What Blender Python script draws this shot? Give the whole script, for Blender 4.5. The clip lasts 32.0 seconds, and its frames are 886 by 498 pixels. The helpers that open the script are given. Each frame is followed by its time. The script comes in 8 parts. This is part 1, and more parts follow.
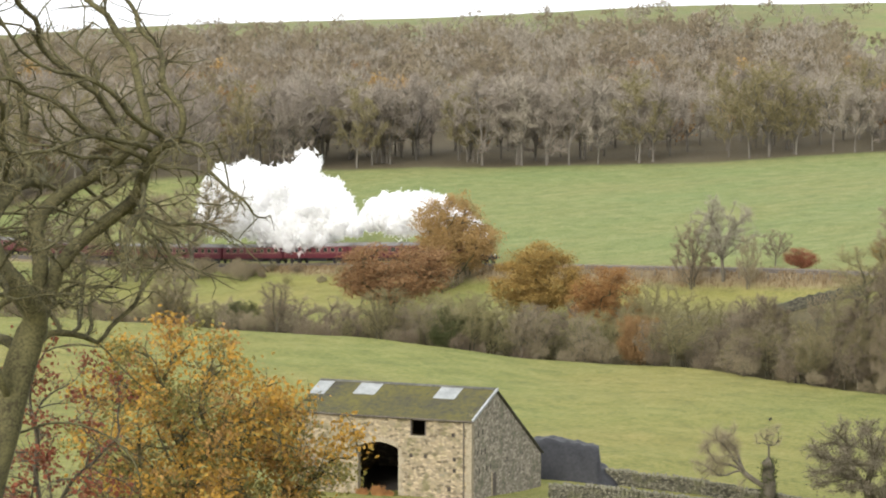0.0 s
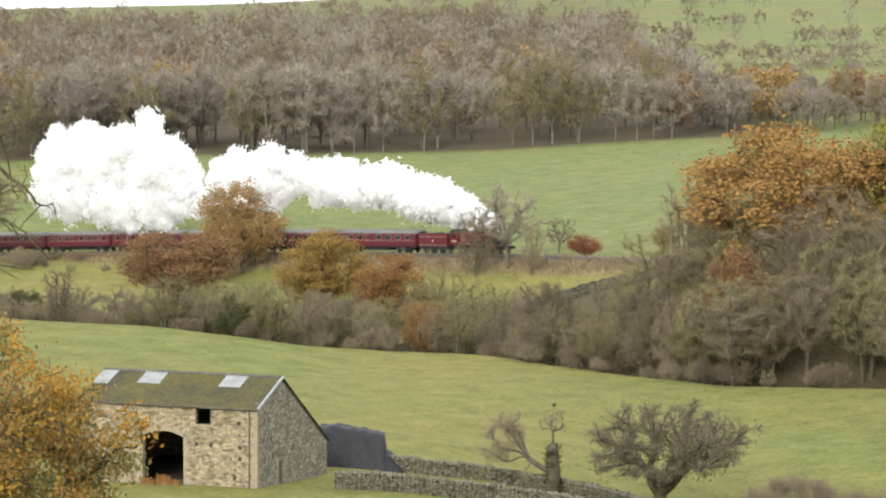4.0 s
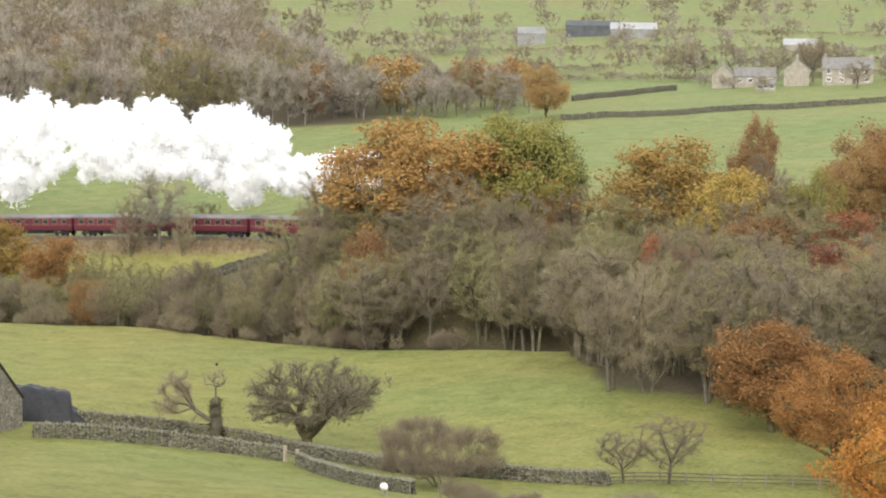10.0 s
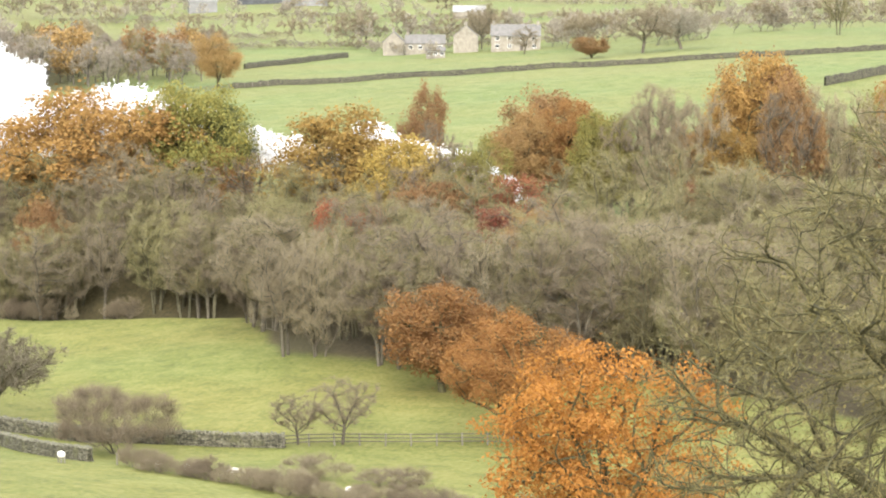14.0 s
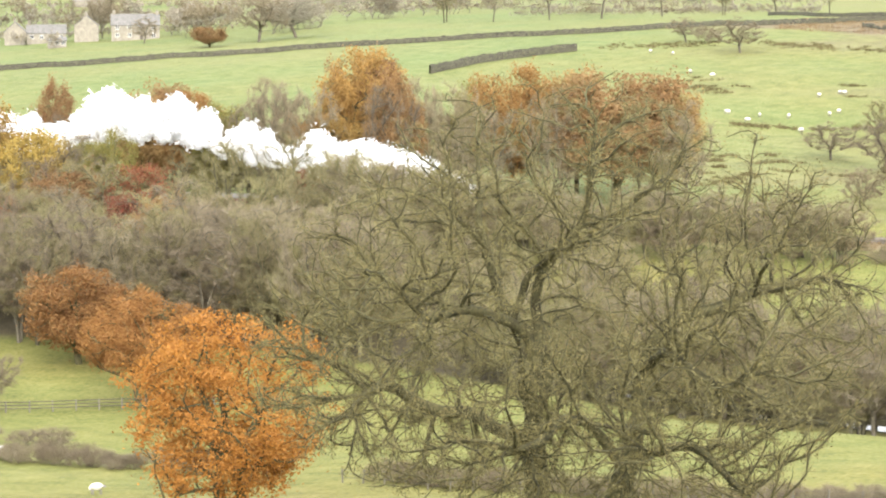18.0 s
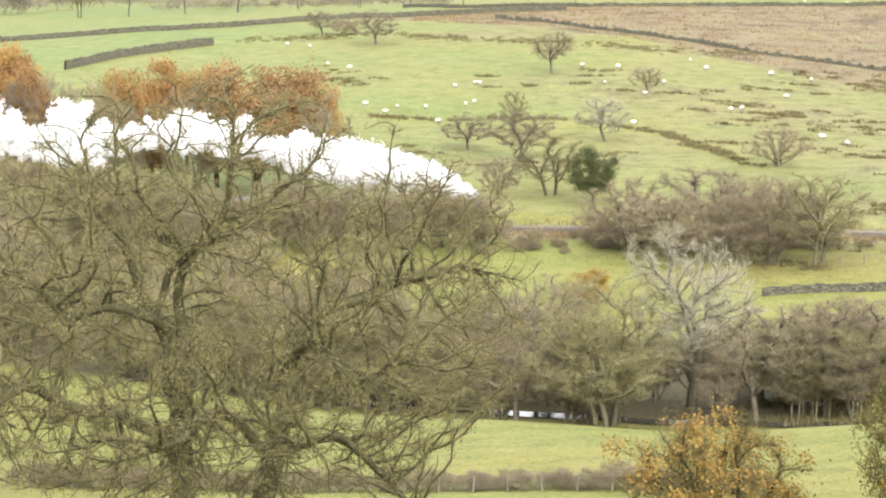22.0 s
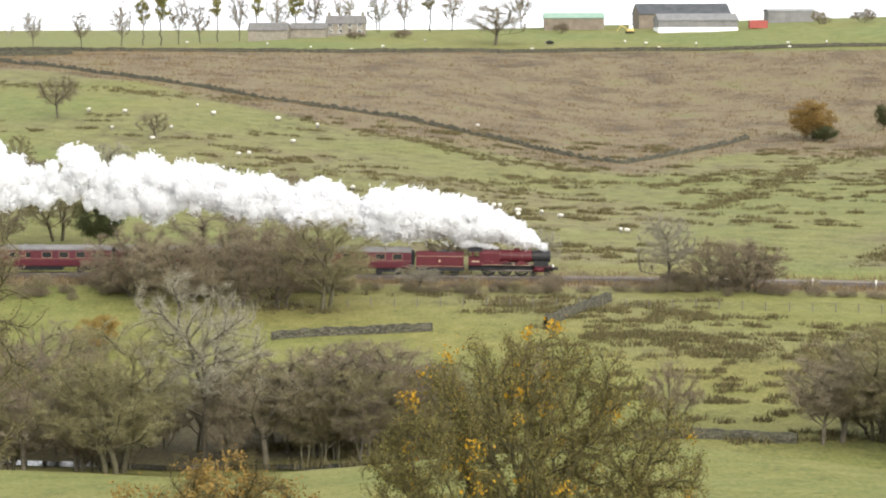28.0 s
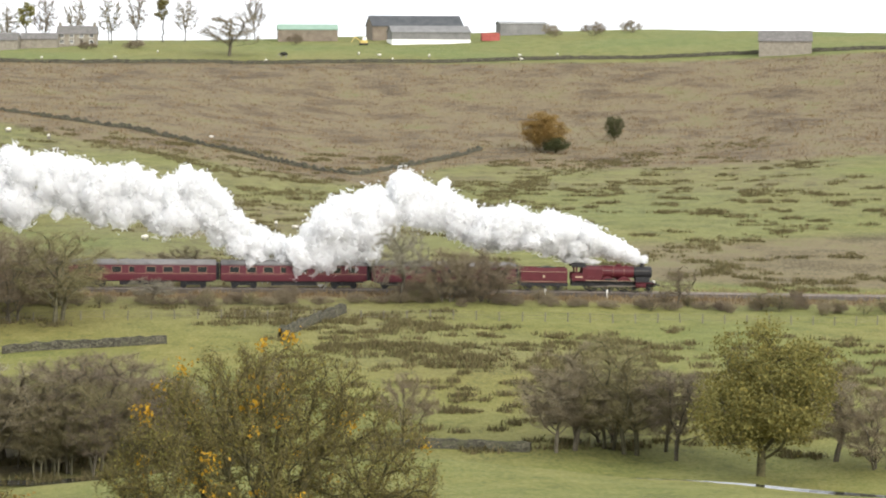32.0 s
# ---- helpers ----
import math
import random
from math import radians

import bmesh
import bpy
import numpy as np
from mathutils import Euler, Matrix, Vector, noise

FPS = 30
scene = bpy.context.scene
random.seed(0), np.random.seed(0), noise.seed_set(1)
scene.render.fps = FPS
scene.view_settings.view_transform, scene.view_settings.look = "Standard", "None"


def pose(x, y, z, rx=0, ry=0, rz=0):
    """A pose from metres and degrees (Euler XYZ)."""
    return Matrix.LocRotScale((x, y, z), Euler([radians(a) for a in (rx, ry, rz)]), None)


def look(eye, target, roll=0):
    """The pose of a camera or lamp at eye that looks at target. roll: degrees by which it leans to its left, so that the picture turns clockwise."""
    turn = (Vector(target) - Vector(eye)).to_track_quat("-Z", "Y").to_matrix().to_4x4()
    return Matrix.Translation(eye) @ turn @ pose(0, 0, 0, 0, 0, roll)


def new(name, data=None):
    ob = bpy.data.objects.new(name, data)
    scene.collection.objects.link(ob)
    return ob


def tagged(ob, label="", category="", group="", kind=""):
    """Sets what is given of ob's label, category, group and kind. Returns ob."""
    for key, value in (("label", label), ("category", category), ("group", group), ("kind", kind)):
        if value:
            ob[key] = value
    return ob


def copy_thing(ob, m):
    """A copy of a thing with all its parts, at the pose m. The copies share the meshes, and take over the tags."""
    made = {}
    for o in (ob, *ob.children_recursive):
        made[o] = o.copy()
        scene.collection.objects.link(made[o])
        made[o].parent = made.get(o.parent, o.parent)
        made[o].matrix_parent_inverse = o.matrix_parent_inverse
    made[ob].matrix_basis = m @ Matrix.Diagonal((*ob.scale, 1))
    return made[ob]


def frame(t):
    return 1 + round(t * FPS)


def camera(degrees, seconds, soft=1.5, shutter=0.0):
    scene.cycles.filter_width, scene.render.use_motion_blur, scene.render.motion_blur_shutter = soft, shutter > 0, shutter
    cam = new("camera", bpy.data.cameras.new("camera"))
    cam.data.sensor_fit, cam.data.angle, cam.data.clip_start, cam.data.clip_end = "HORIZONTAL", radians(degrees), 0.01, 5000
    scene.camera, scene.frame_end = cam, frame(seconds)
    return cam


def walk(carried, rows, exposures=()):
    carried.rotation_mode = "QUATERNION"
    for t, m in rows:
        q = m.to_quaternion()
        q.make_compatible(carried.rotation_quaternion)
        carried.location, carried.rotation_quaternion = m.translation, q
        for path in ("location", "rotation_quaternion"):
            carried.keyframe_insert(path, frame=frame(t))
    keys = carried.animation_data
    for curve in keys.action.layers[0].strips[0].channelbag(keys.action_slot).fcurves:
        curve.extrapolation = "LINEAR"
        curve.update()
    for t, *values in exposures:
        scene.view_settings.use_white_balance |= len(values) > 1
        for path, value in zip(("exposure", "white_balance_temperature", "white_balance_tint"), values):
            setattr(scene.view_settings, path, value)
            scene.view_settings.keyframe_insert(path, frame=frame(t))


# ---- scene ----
cam = camera(20.34, 32.0, soft=2.0)


def aim(x, y, z, tilt, lean, turn):
    """A camera pose: tilt up from level, lean about its own axis, turn clockwise from the line square to the railway."""
    return pose(x, y, z, 90 + tilt, 0, -turn) @ pose(0, 0, 0, 0, 0, lean)


PATH = [
    (0.0, aim(-39.46, 59.46, 27.82, -3.881, 0.21, -50.560)),
    (0.5, aim(-39.46, 59.46, 27.82, -3.855, 0.36, -50.228)),
    (1.0, aim(-39.46, 59.46, 27.82, -3.976, 0.54, -49.527)),
    (1.5, aim(-39.46, 59.46, 27.82, -4.088, 0.58, -48.741)),
    (2.0, aim(-39.46, 59.46, 27.82, -4.147, 0.36, -48.303)),
    (2.5, aim(-39.46, 59.46, 27.82, -3.966, 0.49, -47.763)),
    (3.0, aim(-39.46, 59.46, 27.82, -3.914, 0.67, -47.081)),
    (3.5, aim(-39.46, 59.46, 27.82, -4.011, 0.55, -46.358)),
    (5.5, aim(-39.46, 59.46, 27.82, -4.522, 0.17, -43.568)),
    (6.0, aim(-39.46, 59.46, 27.82, -4.571, 0.18, -43.157)),
    (6.5, aim(-39.46, 59.46, 27.82, -4.494, 0.40, -42.368)),
    (7.0, aim(-39.46, 59.46, 27.82, -4.592, 0.25, -41.704)),
    (7.5, aim(-39.46, 59.46, 27.82, -4.607, 0.19, -41.393)),
    (8.0, aim(-39.46, 59.46, 27.82, -4.842, -0.06, -40.745)),
    (8.5, aim(-37.60, 57.11, 28.06, -4.619, -0.31, -40.175)),
    (9.0, aim(-32.95, 51.23, 28.67, -4.495, 0.00, -39.445)),
    (9.5, aim(-24.05, 39.96, 29.82, -4.380, 0.37, -38.323)),
    (10.0, aim(-15.54, 29.20, 30.93, -4.563, 0.44, -36.972)),
    (10.5, aim(-12.88, 25.84, 31.27, -4.760, 0.19, -36.042)),
    (11.0, aim(-12.88, 25.84, 31.27, -4.850, -0.12, -35.450)),
    (11.5, aim(-12.88, 25.84, 31.27, -4.907, -0.33, -34.181)),
    (12.0, aim(-12.88, 25.84, 31.27, -4.812, -0.32, -33.040)),
    (12.5, aim(-12.88, 25.84, 31.27, -4.810, -0.46, -32.092)),
    (13.0, aim(-12.88, 25.84, 31.27, -5.053, -0.42, -31.214)),
    (13.5, aim(-12.88, 25.84, 31.27, -5.184, -0.09, -30.170)),
    (14.0, aim(-12.88, 25.84, 31.27, -5.286, 0.18, -29.436)),
    (14.5, aim(-10.56, 21.19, 31.76, -5.466, 0.19, -28.256)),
    (16.5, aim(0.00, 0.00, 34.00, -5.655, -0.54, -24.459)),
    (17.0, aim(0.00, 0.00, 34.00, -5.651, -0.44, -23.400)),
    (17.5, aim(0.00, 0.00, 34.00, -5.794, -0.17, -21.941)),
    (18.0, aim(0.00, 0.00, 34.00, -5.718, -0.12, -20.667)),
    (18.5, aim(0.00, 0.00, 34.00, -5.538, -0.22, -19.346)),
    (19.0, aim(0.00, 0.00, 34.00, -5.594, -0.42, -18.090)),
    (19.5, aim(0.00, 0.00, 34.00, -5.640, -0.39, -17.090)),
    (20.0, aim(0.00, 0.00, 34.00, -5.707, -0.21, -16.092)),
    (20.5, aim(0.00, 0.00, 34.00, -5.622, -0.19, -14.914)),
    (21.0, aim(0.00, 0.00, 34.00, -5.892, -0.36, -13.946)),
    (21.5, aim(0.00, 0.00, 34.00, -6.009, -0.48, -13.161)),
    (22.0, aim(0.00, 0.00, 34.00, -5.922, -0.60, -12.326)),
    (22.5, aim(0.00, 0.00, 34.00, -5.702, -0.88, -11.179)),
    (23.0, aim(0.00, 0.00, 34.00, -5.624, -0.66, -10.228)),
    (23.5, aim(0.00, 0.00, 34.00, -5.536, -0.23, -9.254)),
    (24.0, aim(0.00, 0.00, 34.00, -5.621, 0.02, -8.297)),
    (24.5, aim(0.00, 0.00, 34.00, -5.577, -0.07, -7.138)),
    (25.0, aim(0.00, 0.00, 34.00, -5.440, -0.12, -6.238)),
    (25.5, aim(0.00, 0.00, 34.00, -5.174, 0.02, -5.120)),
    (27.5, aim(0.00, 0.00, 34.00, -4.819, -0.09, -1.774)),
    (28.0, aim(0.00, 0.00, 34.00, -4.944, -0.06, -0.910)),
    (28.5, aim(0.00, 0.00, 34.00, -5.119, 0.25, -0.109)),
    (29.0, aim(0.00, 0.00, 34.00, -5.207, 0.23, 0.661)),
    (29.5, aim(0.00, 0.00, 34.00, -5.197, 0.10, 1.441)),
    (30.0, aim(0.00, 0.00, 34.00, -4.947, 0.02, 2.186)),
    (30.5, aim(0.00, 0.00, 34.00, -4.866, 0.14, 3.019)),
    (31.0, aim(0.00, 0.00, 34.00, -4.781, 0.33, 3.783)),
    (31.5, aim(0.00, 0.00, 34.00, -4.705, 0.31, 4.572)),
    (32.0, aim(0.00, 0.00, 34.00, -4.670, 0.22, 5.262)),
]
# the clip's camera opens its exposure over the dark wood and closes it again
EXPOSURES = [(0.0, 1.28), (9.0, 1.22), (10.5, 1.43), (13.0, 1.85), (17.0, 2.02), (19.0, 2.02), (22.0, 1.96), (23.5, 1.62), (25.5, 1.31), (28.0, 1.19), (32.0, 1.06)]
walk(cam, PATH, EXPOSURES)

# ---------------------------------------------------------------- light: a bright overcast November sky
world = bpy.data.worlds.new("overcast_sky")
scene.world = world
world.use_nodes = True
wn, wl = world.node_tree.nodes, world.node_tree.links
wn.clear()
sky = wn.new("ShaderNodeTexSky")
sky.sky_type = "NISHITA"
sky.sun_disc = False
sky.sun_elevation, sky.sun_rotation = radians(22), radians(150)
sky.air_density, sky.dust_density, sky.ozone_density = 1.0, 6.0, 0.6
flat = wn.new("ShaderNodeHueSaturation")
flat.inputs["Saturation"].default_value = 0.12
flat.inputs["Value"].default_value = 0.10
cover = wn.new("ShaderNodeMix")
cover.data_type = "RGBA"
cover.inputs["Factor"].default_value = 0.75
cover.inputs["B"].default_value = (0.93, 0.96, 1.0, 1)
back = wn.new("ShaderNodeBackground")
back.inputs["Strength"].default_value = 1.0
wout = wn.new("ShaderNodeOutputWorld")
wl.new(sky.outputs["Color"], flat.inputs["Color"])
wl.new(flat.outputs["Color"], cover.inputs["A"])
wl.new(cover.outputs["Result"], back.inputs["Color"])
wl.new(back.outputs["Background"], wout.inputs["Surface"])

sun_data = bpy.data.lights.new("sun", "SUN")
sun_data.energy, sun_data.angle, sun_data.color = 1.2, radians(20), (1.0, 0.95, 0.87)
sun = new("sun", sun_data)
sun.matrix_world = look((150, -200, 200), (-60, 200, 0))

# ---------------------------------------------------------------- the lie of the land
# Rail line: y = 336, rising and falling gently. Slopes are given as profiles on bearings from the viewing hill.
RAIL_Y = 336.0


def smooth_through(xs, ys, x):
    """Monotone cubic through the knots xs, ys (xs rising along the last axis), read at x."""
    h = np.diff(xs)
    d = np.diff(ys) / h
    m = np.zeros_like(ys)
    same = d[:-1] * d[1:] > 0
    w1, w2 = 2 * h[1:] + h[:-1], h[1:] + 2 * h[:-1]
    with np.errstate(divide="ignore", invalid="ignore"):
        inner = (w1 + w2) / (w1 / d[:-1] + w2 / d[1:])
    m[1:-1] = np.where(same, inner, 0)
    m[0], m[-1] = d[0], d[-1]
    i = np.clip(np.searchsorted(xs, x) - 1, 0, len(xs) - 2)
    t = np.clip((x - xs[i]) / h[i], 0, 1)
    return ((2 * t**3 - 3 * t**2 + 1) * ys[i] + (t**3 - 2 * t**2 + t) * h[i] * m[i]
            + (-2 * t**3 + 3 * t**2) * ys[i + 1] + (t**3 - t**2) * h[i] * m[i + 1])


def rail_height(x):
    return smooth_through(np.array([-900.0, -500, -443, -406, -324, -277, -200, -60, 10, 100, 400]),
                          np.array([-16.0, -10.6, -8.3, -6.0, -1.6, 0.3, 1.4, 1.7, 1.2, -0.4, -5]), np.asarray(x, float))


PROFILES = []


def profile(bearing, *knots):
    PROFILES.append((bearing, np.array(knots, float).reshape(-1, 2)))


# bearing: near slope .. field .. field edge, gully, rail, slope behind .. far ridge (distance, height)
profile(-180, 30, 32.2, 75, 33, 130, 35, 220, 38, 300, 40, 400, 42, 450, 43, 520, 44, 600, 45, 680, 47, 750, 49, 820, 50, 1000, 52, 1400, 60, 2100, 75, 5200, 70)
profile(-80, 30, 30, 75, 22, 130, 14, 220, 2, 300, -5, 420, -6, 500, -14, 800, -15, 900, -16, 960, -14, 1020, -10, 1100, -4, 1300, 12, 1600, 40, 2200, 72, 5200, 70)
profile(-62, 30, 27, 75, 18, 130, 9, 220, 0, 300, -6, 420, -5, 500, -14, 640, -13, 716, -12, 780, -8, 820, -5, 860, 0, 1100, 14, 1500, 36, 2200, 62, 5200, 60)
profile(-56, 30, 27, 75, 17.5, 130, 8.5, 220, -1, 300, -6.5, 405, -4.5, 440, -13, 525, -11.5, 601, -10, 640, -6, 680, -0.5, 720, 3.6, 1000, 16, 1400, 37, 2100, 72, 5200, 66)
profile(-50, 30, 27, 75, 17.5, 130, 8, 220, -1.5, 300, -6.5, 397, -6, 415, -13, 455, -9.5, 523, -6.9, 600, -1, 650, 2.4, 690, 5.4, 900, 12, 1400, 41, 2050, 78, 5200, 70)
profile(-44, 30, 27, 75, 17.5, 130, 8, 220, -2, 296, -7.2, 393, -9.3, 405, -12, 428, -6.5, 467, -4.5, 570, 1.5, 630, 4.4, 690, 7.3, 900, 14, 1400, 45, 2050, 88, 5200, 70)
profile(-38, 30, 27, 75, 17.5, 130, 7, 220, -4, 280, -9, 362, -9.1, 374, -10.5, 393, -2.3, 426, -0.3, 540, 5, 620, 8.6, 690, 11.8, 900, 18, 1400, 45, 2050, 90, 5200, 70)
profile(-32, 30, 27, 75, 17.5, 130, 6, 215, -5.5, 254, -7.8, 335, -5.9, 350, -8, 375, -1.5, 396, 1, 520, 7, 580, 10.5, 640, 14, 800, 18, 1400, 48, 2050, 85, 5200, 70)
profile(-26, 30, 27, 75, 17, 130, 5, 215, -6, 250, -8.2, 315, -6.2, 330, -8, 352, -1.0, 374, 1.3, 500, 9, 560, 13.5, 630, 18, 800, 22, 1400, 45, 2050, 75, 5200, 70)
profile(-20, 30, 27, 75, 17, 130, 5, 180, -2, 215, -5, 255, -5.5, 280, -8, 330, -2, 358, 1.5, 470, 9, 560, 16, 660, 23, 820, 27, 1400, 40, 2050, 55, 5200, 60)
profile(-14, 30, 27, 75, 17, 130, 5, 175, -1, 205, -3.2, 218, -4, 250, -8, 310, -2.5, 346, 1.6, 450, 8, 560, 18, 700, 27.5, 850, 29.5, 1400, 31, 2050, 36, 5200, 45)
profile(-8, 30, 27, 75, 17, 130, 5, 170, 0, 200, -2.8, 212, -4, 240, -8, 295, -2.2, 339, 1.6, 450, 7.5, 570, 19.5, 740, 29.5, 850, 30.5, 1400, 31, 2050, 37, 5200, 45)
profile(-2, 30, 27, 75, 17, 130, 5.5, 165, 1, 190, -0.6, 204, -1.6, 228, -6, 285, -1.2, 336, 1.4, 480, 8.5, 620, 20, 740, 29.5, 860, 35, 1400, 33, 2050, 38, 5200, 45)
profile(4, 30, 27, 75, 17, 130, 6, 160, 3, 188, 0.9, 202, 0.3, 212, -3.5, 285, -0.8, 337, 1, 500, 6.3, 630, 14.4, 740, 29.5, 900, 38, 1400, 36, 2050, 40, 5200, 45)
profile(10, 30, 27, 75, 17, 130, 6, 160, 3, 186, 0.5, 198, -0.8, 210, -3, 285, -1.2, 341, 0, 500, 6, 620, 13, 735, 29.8, 900, 40.5, 1400, 38, 2050, 40, 5200, 45)
profile(16, 30, 27, 75, 17, 130, 5, 160, 2, 180, 0.5, 190, -0.2, 204, -3, 285, -2, 350, -0.9, 510, 8, 630, 17, 735, 33, 880, 39.5, 1400, 38, 2050, 40, 5200, 45)
profile(30, 30, 27, 75, 17, 130, 5, 160, 2, 180, 0.5, 192, -0.2, 210, -3, 300, -3, 388, -2, 520, 8, 630, 17, 735, 30, 880, 38, 1400, 38, 2050, 40, 5200, 45)
profile(60, 30, 29, 75, 22, 130, 14, 220, 8, 300, 4, 380, 2, 450, 0, 560, -2, 672, -4, 720, 0, 800, 4, 900, 10, 1100, 30, 1500, 38, 2100, 42, 5200, 45)
profile(180, 30, 32.2, 75, 33, 130, 35, 220, 38, 300, 40, 400, 42, 450, 43, 520, 44, 600, 45, 680, 47, 750, 49, 820, 50, 1000, 52, 1400, 60, 2100, 75, 5200, 70)

BEARINGS = np.concatenate([np.arange(-180, -72, 6.0), np.arange(-72, 30, 0.5), np.arange(30, 181, 6.0)])
DISTANCES = np.concatenate([np.arange(0, 180, 6.0), np.arange(180, 480, 2.0), np.arange(480, 960, 4.0), np.geomspace(960, 5000, 60)])


def land_table():
    bs = np.array([p[0] for p in PROFILES], float)
    knots = np.array([p[1] for p in PROFILES])
    table = np.zeros((len(BEARINGS), len(DISTANCES)))
    fine = np.array([[smooth_through(bs, knots[:, k, c], BEARINGS) for c in (0, 1)] for k in range(knots.shape[1])])
    for i in range(len(BEARINGS)):
        r = np.concatenate([[0.0], fine[:, 0, i]])
        z = np.concatenate([[32.3], fine[:, 1, i]])
        table[i] = smooth_through(r, z, DISTANCES)
    return table


LAND = land_table()


def ripple(x, y):
    """Small swells of the ground."""
    return (0.22 * np.sin(x * 0.11 + 1.3 * np.sin(y * 0.043)) * np.sin(y * 0.09 + 0.7) + 0.10 * np.sin(x * 0.31 + y * 0.17) * np.sin(y * 0.29 - x * 0.11))


def ground(x, y):
    """Height of the land at x, y (arrays or numbers)."""
    x, y = np.asarray(x, float), np.asarray(y, float)
    a, r = np.degrees(np.arctan2(x, y)), np.hypot(x, y)
    i = np.clip(np.searchsorted(BEARINGS, a) - 1, 0, len(BEARINGS) - 2)
    j = np.clip(np.searchsorted(DISTANCES, r) - 1, 0, len(DISTANCES) - 2)
    u = np.clip((a - BEARINGS[i]) / (BEARINGS[i + 1] - BEARINGS[i]), 0, 1)
    v = np.clip((r - DISTANCES[j]) / (DISTANCES[j + 1] - DISTANCES[j]), 0, 1)
    z = (LAND[i, j] * (1 - u) * (1 - v) + LAND[i + 1, j] * u * (1 - v) + LAND[i, j + 1] * (1 - u) * v + LAND[i + 1, j + 1] * u * v)
    z = z + ripple(x, y) * np.clip(r / 150, 0, 1)
    k = np.clip((np.abs(y - RAIL_Y) - 3.2) / 11.0, 0, 1)
    k = k * k * (3 - 2 * k)
    near = (x > -800) & (x < 380)
    return np.where(near, (rail_height(x) - 0.55) * (1 - k) + z * k, z)

# ---------------------------------------------------------------- materials


def material(name, rough=0.85, metal=0.0):
    m = bpy.data.materials.new(name)
    m.use_nodes = True
    n, l = m.node_tree.nodes, m.node_tree.links
    b = n["Principled BSDF"]
    b.inputs["Roughness"].default_value = rough
    b.inputs["Metallic"].default_value = metal
    b.inputs["Specular IOR Level"].default_value = 0.25
    return m, n, l, b


def colour(c):
    return (*c, 1.0)


def ramp_node(n, stops):
    r = n.new("ShaderNodeValToRGB")
    e = r.color_ramp.elements
    e[0].position, e[0].color = stops[0][0], colour(stops[0][1])
    e[1].position, e[1].color = stops[-1][0], colour(stops[-1][1])
    for p, c in stops[1:-1]:
        k = e.new(p)
        k.color = colour(c)
    return r


def noise_node(n, l, scale, detail=4.0, coord=None, rough=0.55):
    x = n.new("ShaderNodeTexNoise")
    x.inputs["Scale"].default_value, x.inputs["Detail"].default_value, x.inputs["Roughness"].default_value = scale, detail, rough
    if coord is not None:
        l.new(coord, x.inputs["Vector"])
    return x


def mix_node(n, l, fac, a, b, mode="MIX"):
    x = n.new("ShaderNodeMix")
    x.data_type, x.blend_type = "RGBA", mode
    for value, key in ((fac, "Factor"), (a, "A"), (b, "B")):
        sock = x.inputs[key]
        if isinstance(value, (int, float)):
            sock.default_value = value
        elif isinstance(value, tuple):
            sock.default_value = colour(value)
        else:
            l.new(value, sock)
    return x.outputs["Result"]


def mottled(name, dark, light, scale=3.0, rough=0.85, metal=0.0, bump=0.2, fine=8.0, space="Object", vary=0.0):
    """A surface of two tones at two scales, with relief; vary: shifts of lightness from thing to thing."""
    m, n, l, b = material(name, rough, metal)
    co = n.new("ShaderNodeTexCoord").outputs[space]
    big, small = noise_node(n, l, scale, 5, co), noise_node(n, l, scale * fine, 4, co)
    fac = n.new("ShaderNodeMath")
    fac.operation = "MULTIPLY_ADD"
    l.new(small.outputs["Fac"], fac.inputs[0])
    fac.inputs[1].default_value = 0.5
    half = n.new("ShaderNodeMath")
    half.operation = "MULTIPLY"
    half.inputs[1].default_value = 0.5
    l.new(big.outputs["Fac"], half.inputs[0])
    l.new(half.outputs[0], fac.inputs[2])
    r = ramp_node(n, [(0.36, dark), (0.64, light)])
    l.new(fac.outputs[0], r.inputs["Fac"])
    out = r.outputs["Color"]
    if vary:
        info = n.new("ShaderNodeObjectInfo")
        hs = n.new("ShaderNodeHueSaturation")
        mp = n.new("ShaderNodeMapRange")
        mp.inputs["To Min"].default_value, mp.inputs["To Max"].default_value = 1 - vary, 1 + vary
        l.new(info.outputs["Random"], mp.inputs["Value"])
        l.new(mp.outputs["Result"], hs.inputs["Value"])
        l.new(out, hs.inputs["Color"])
        out = hs.outputs["Color"]
    l.new(out, b.inputs["Base Color"])
    if bump:
        bp = n.new("ShaderNodeBump")
        bp.inputs["Strength"].default_value = bump
        bp.inputs["Distance"].default_value = 0.05
        l.new(small.outputs["Fac"], bp.inputs["Height"])
        l.new(bp.outputs["Normal"], b.inputs["Normal"])
    return m


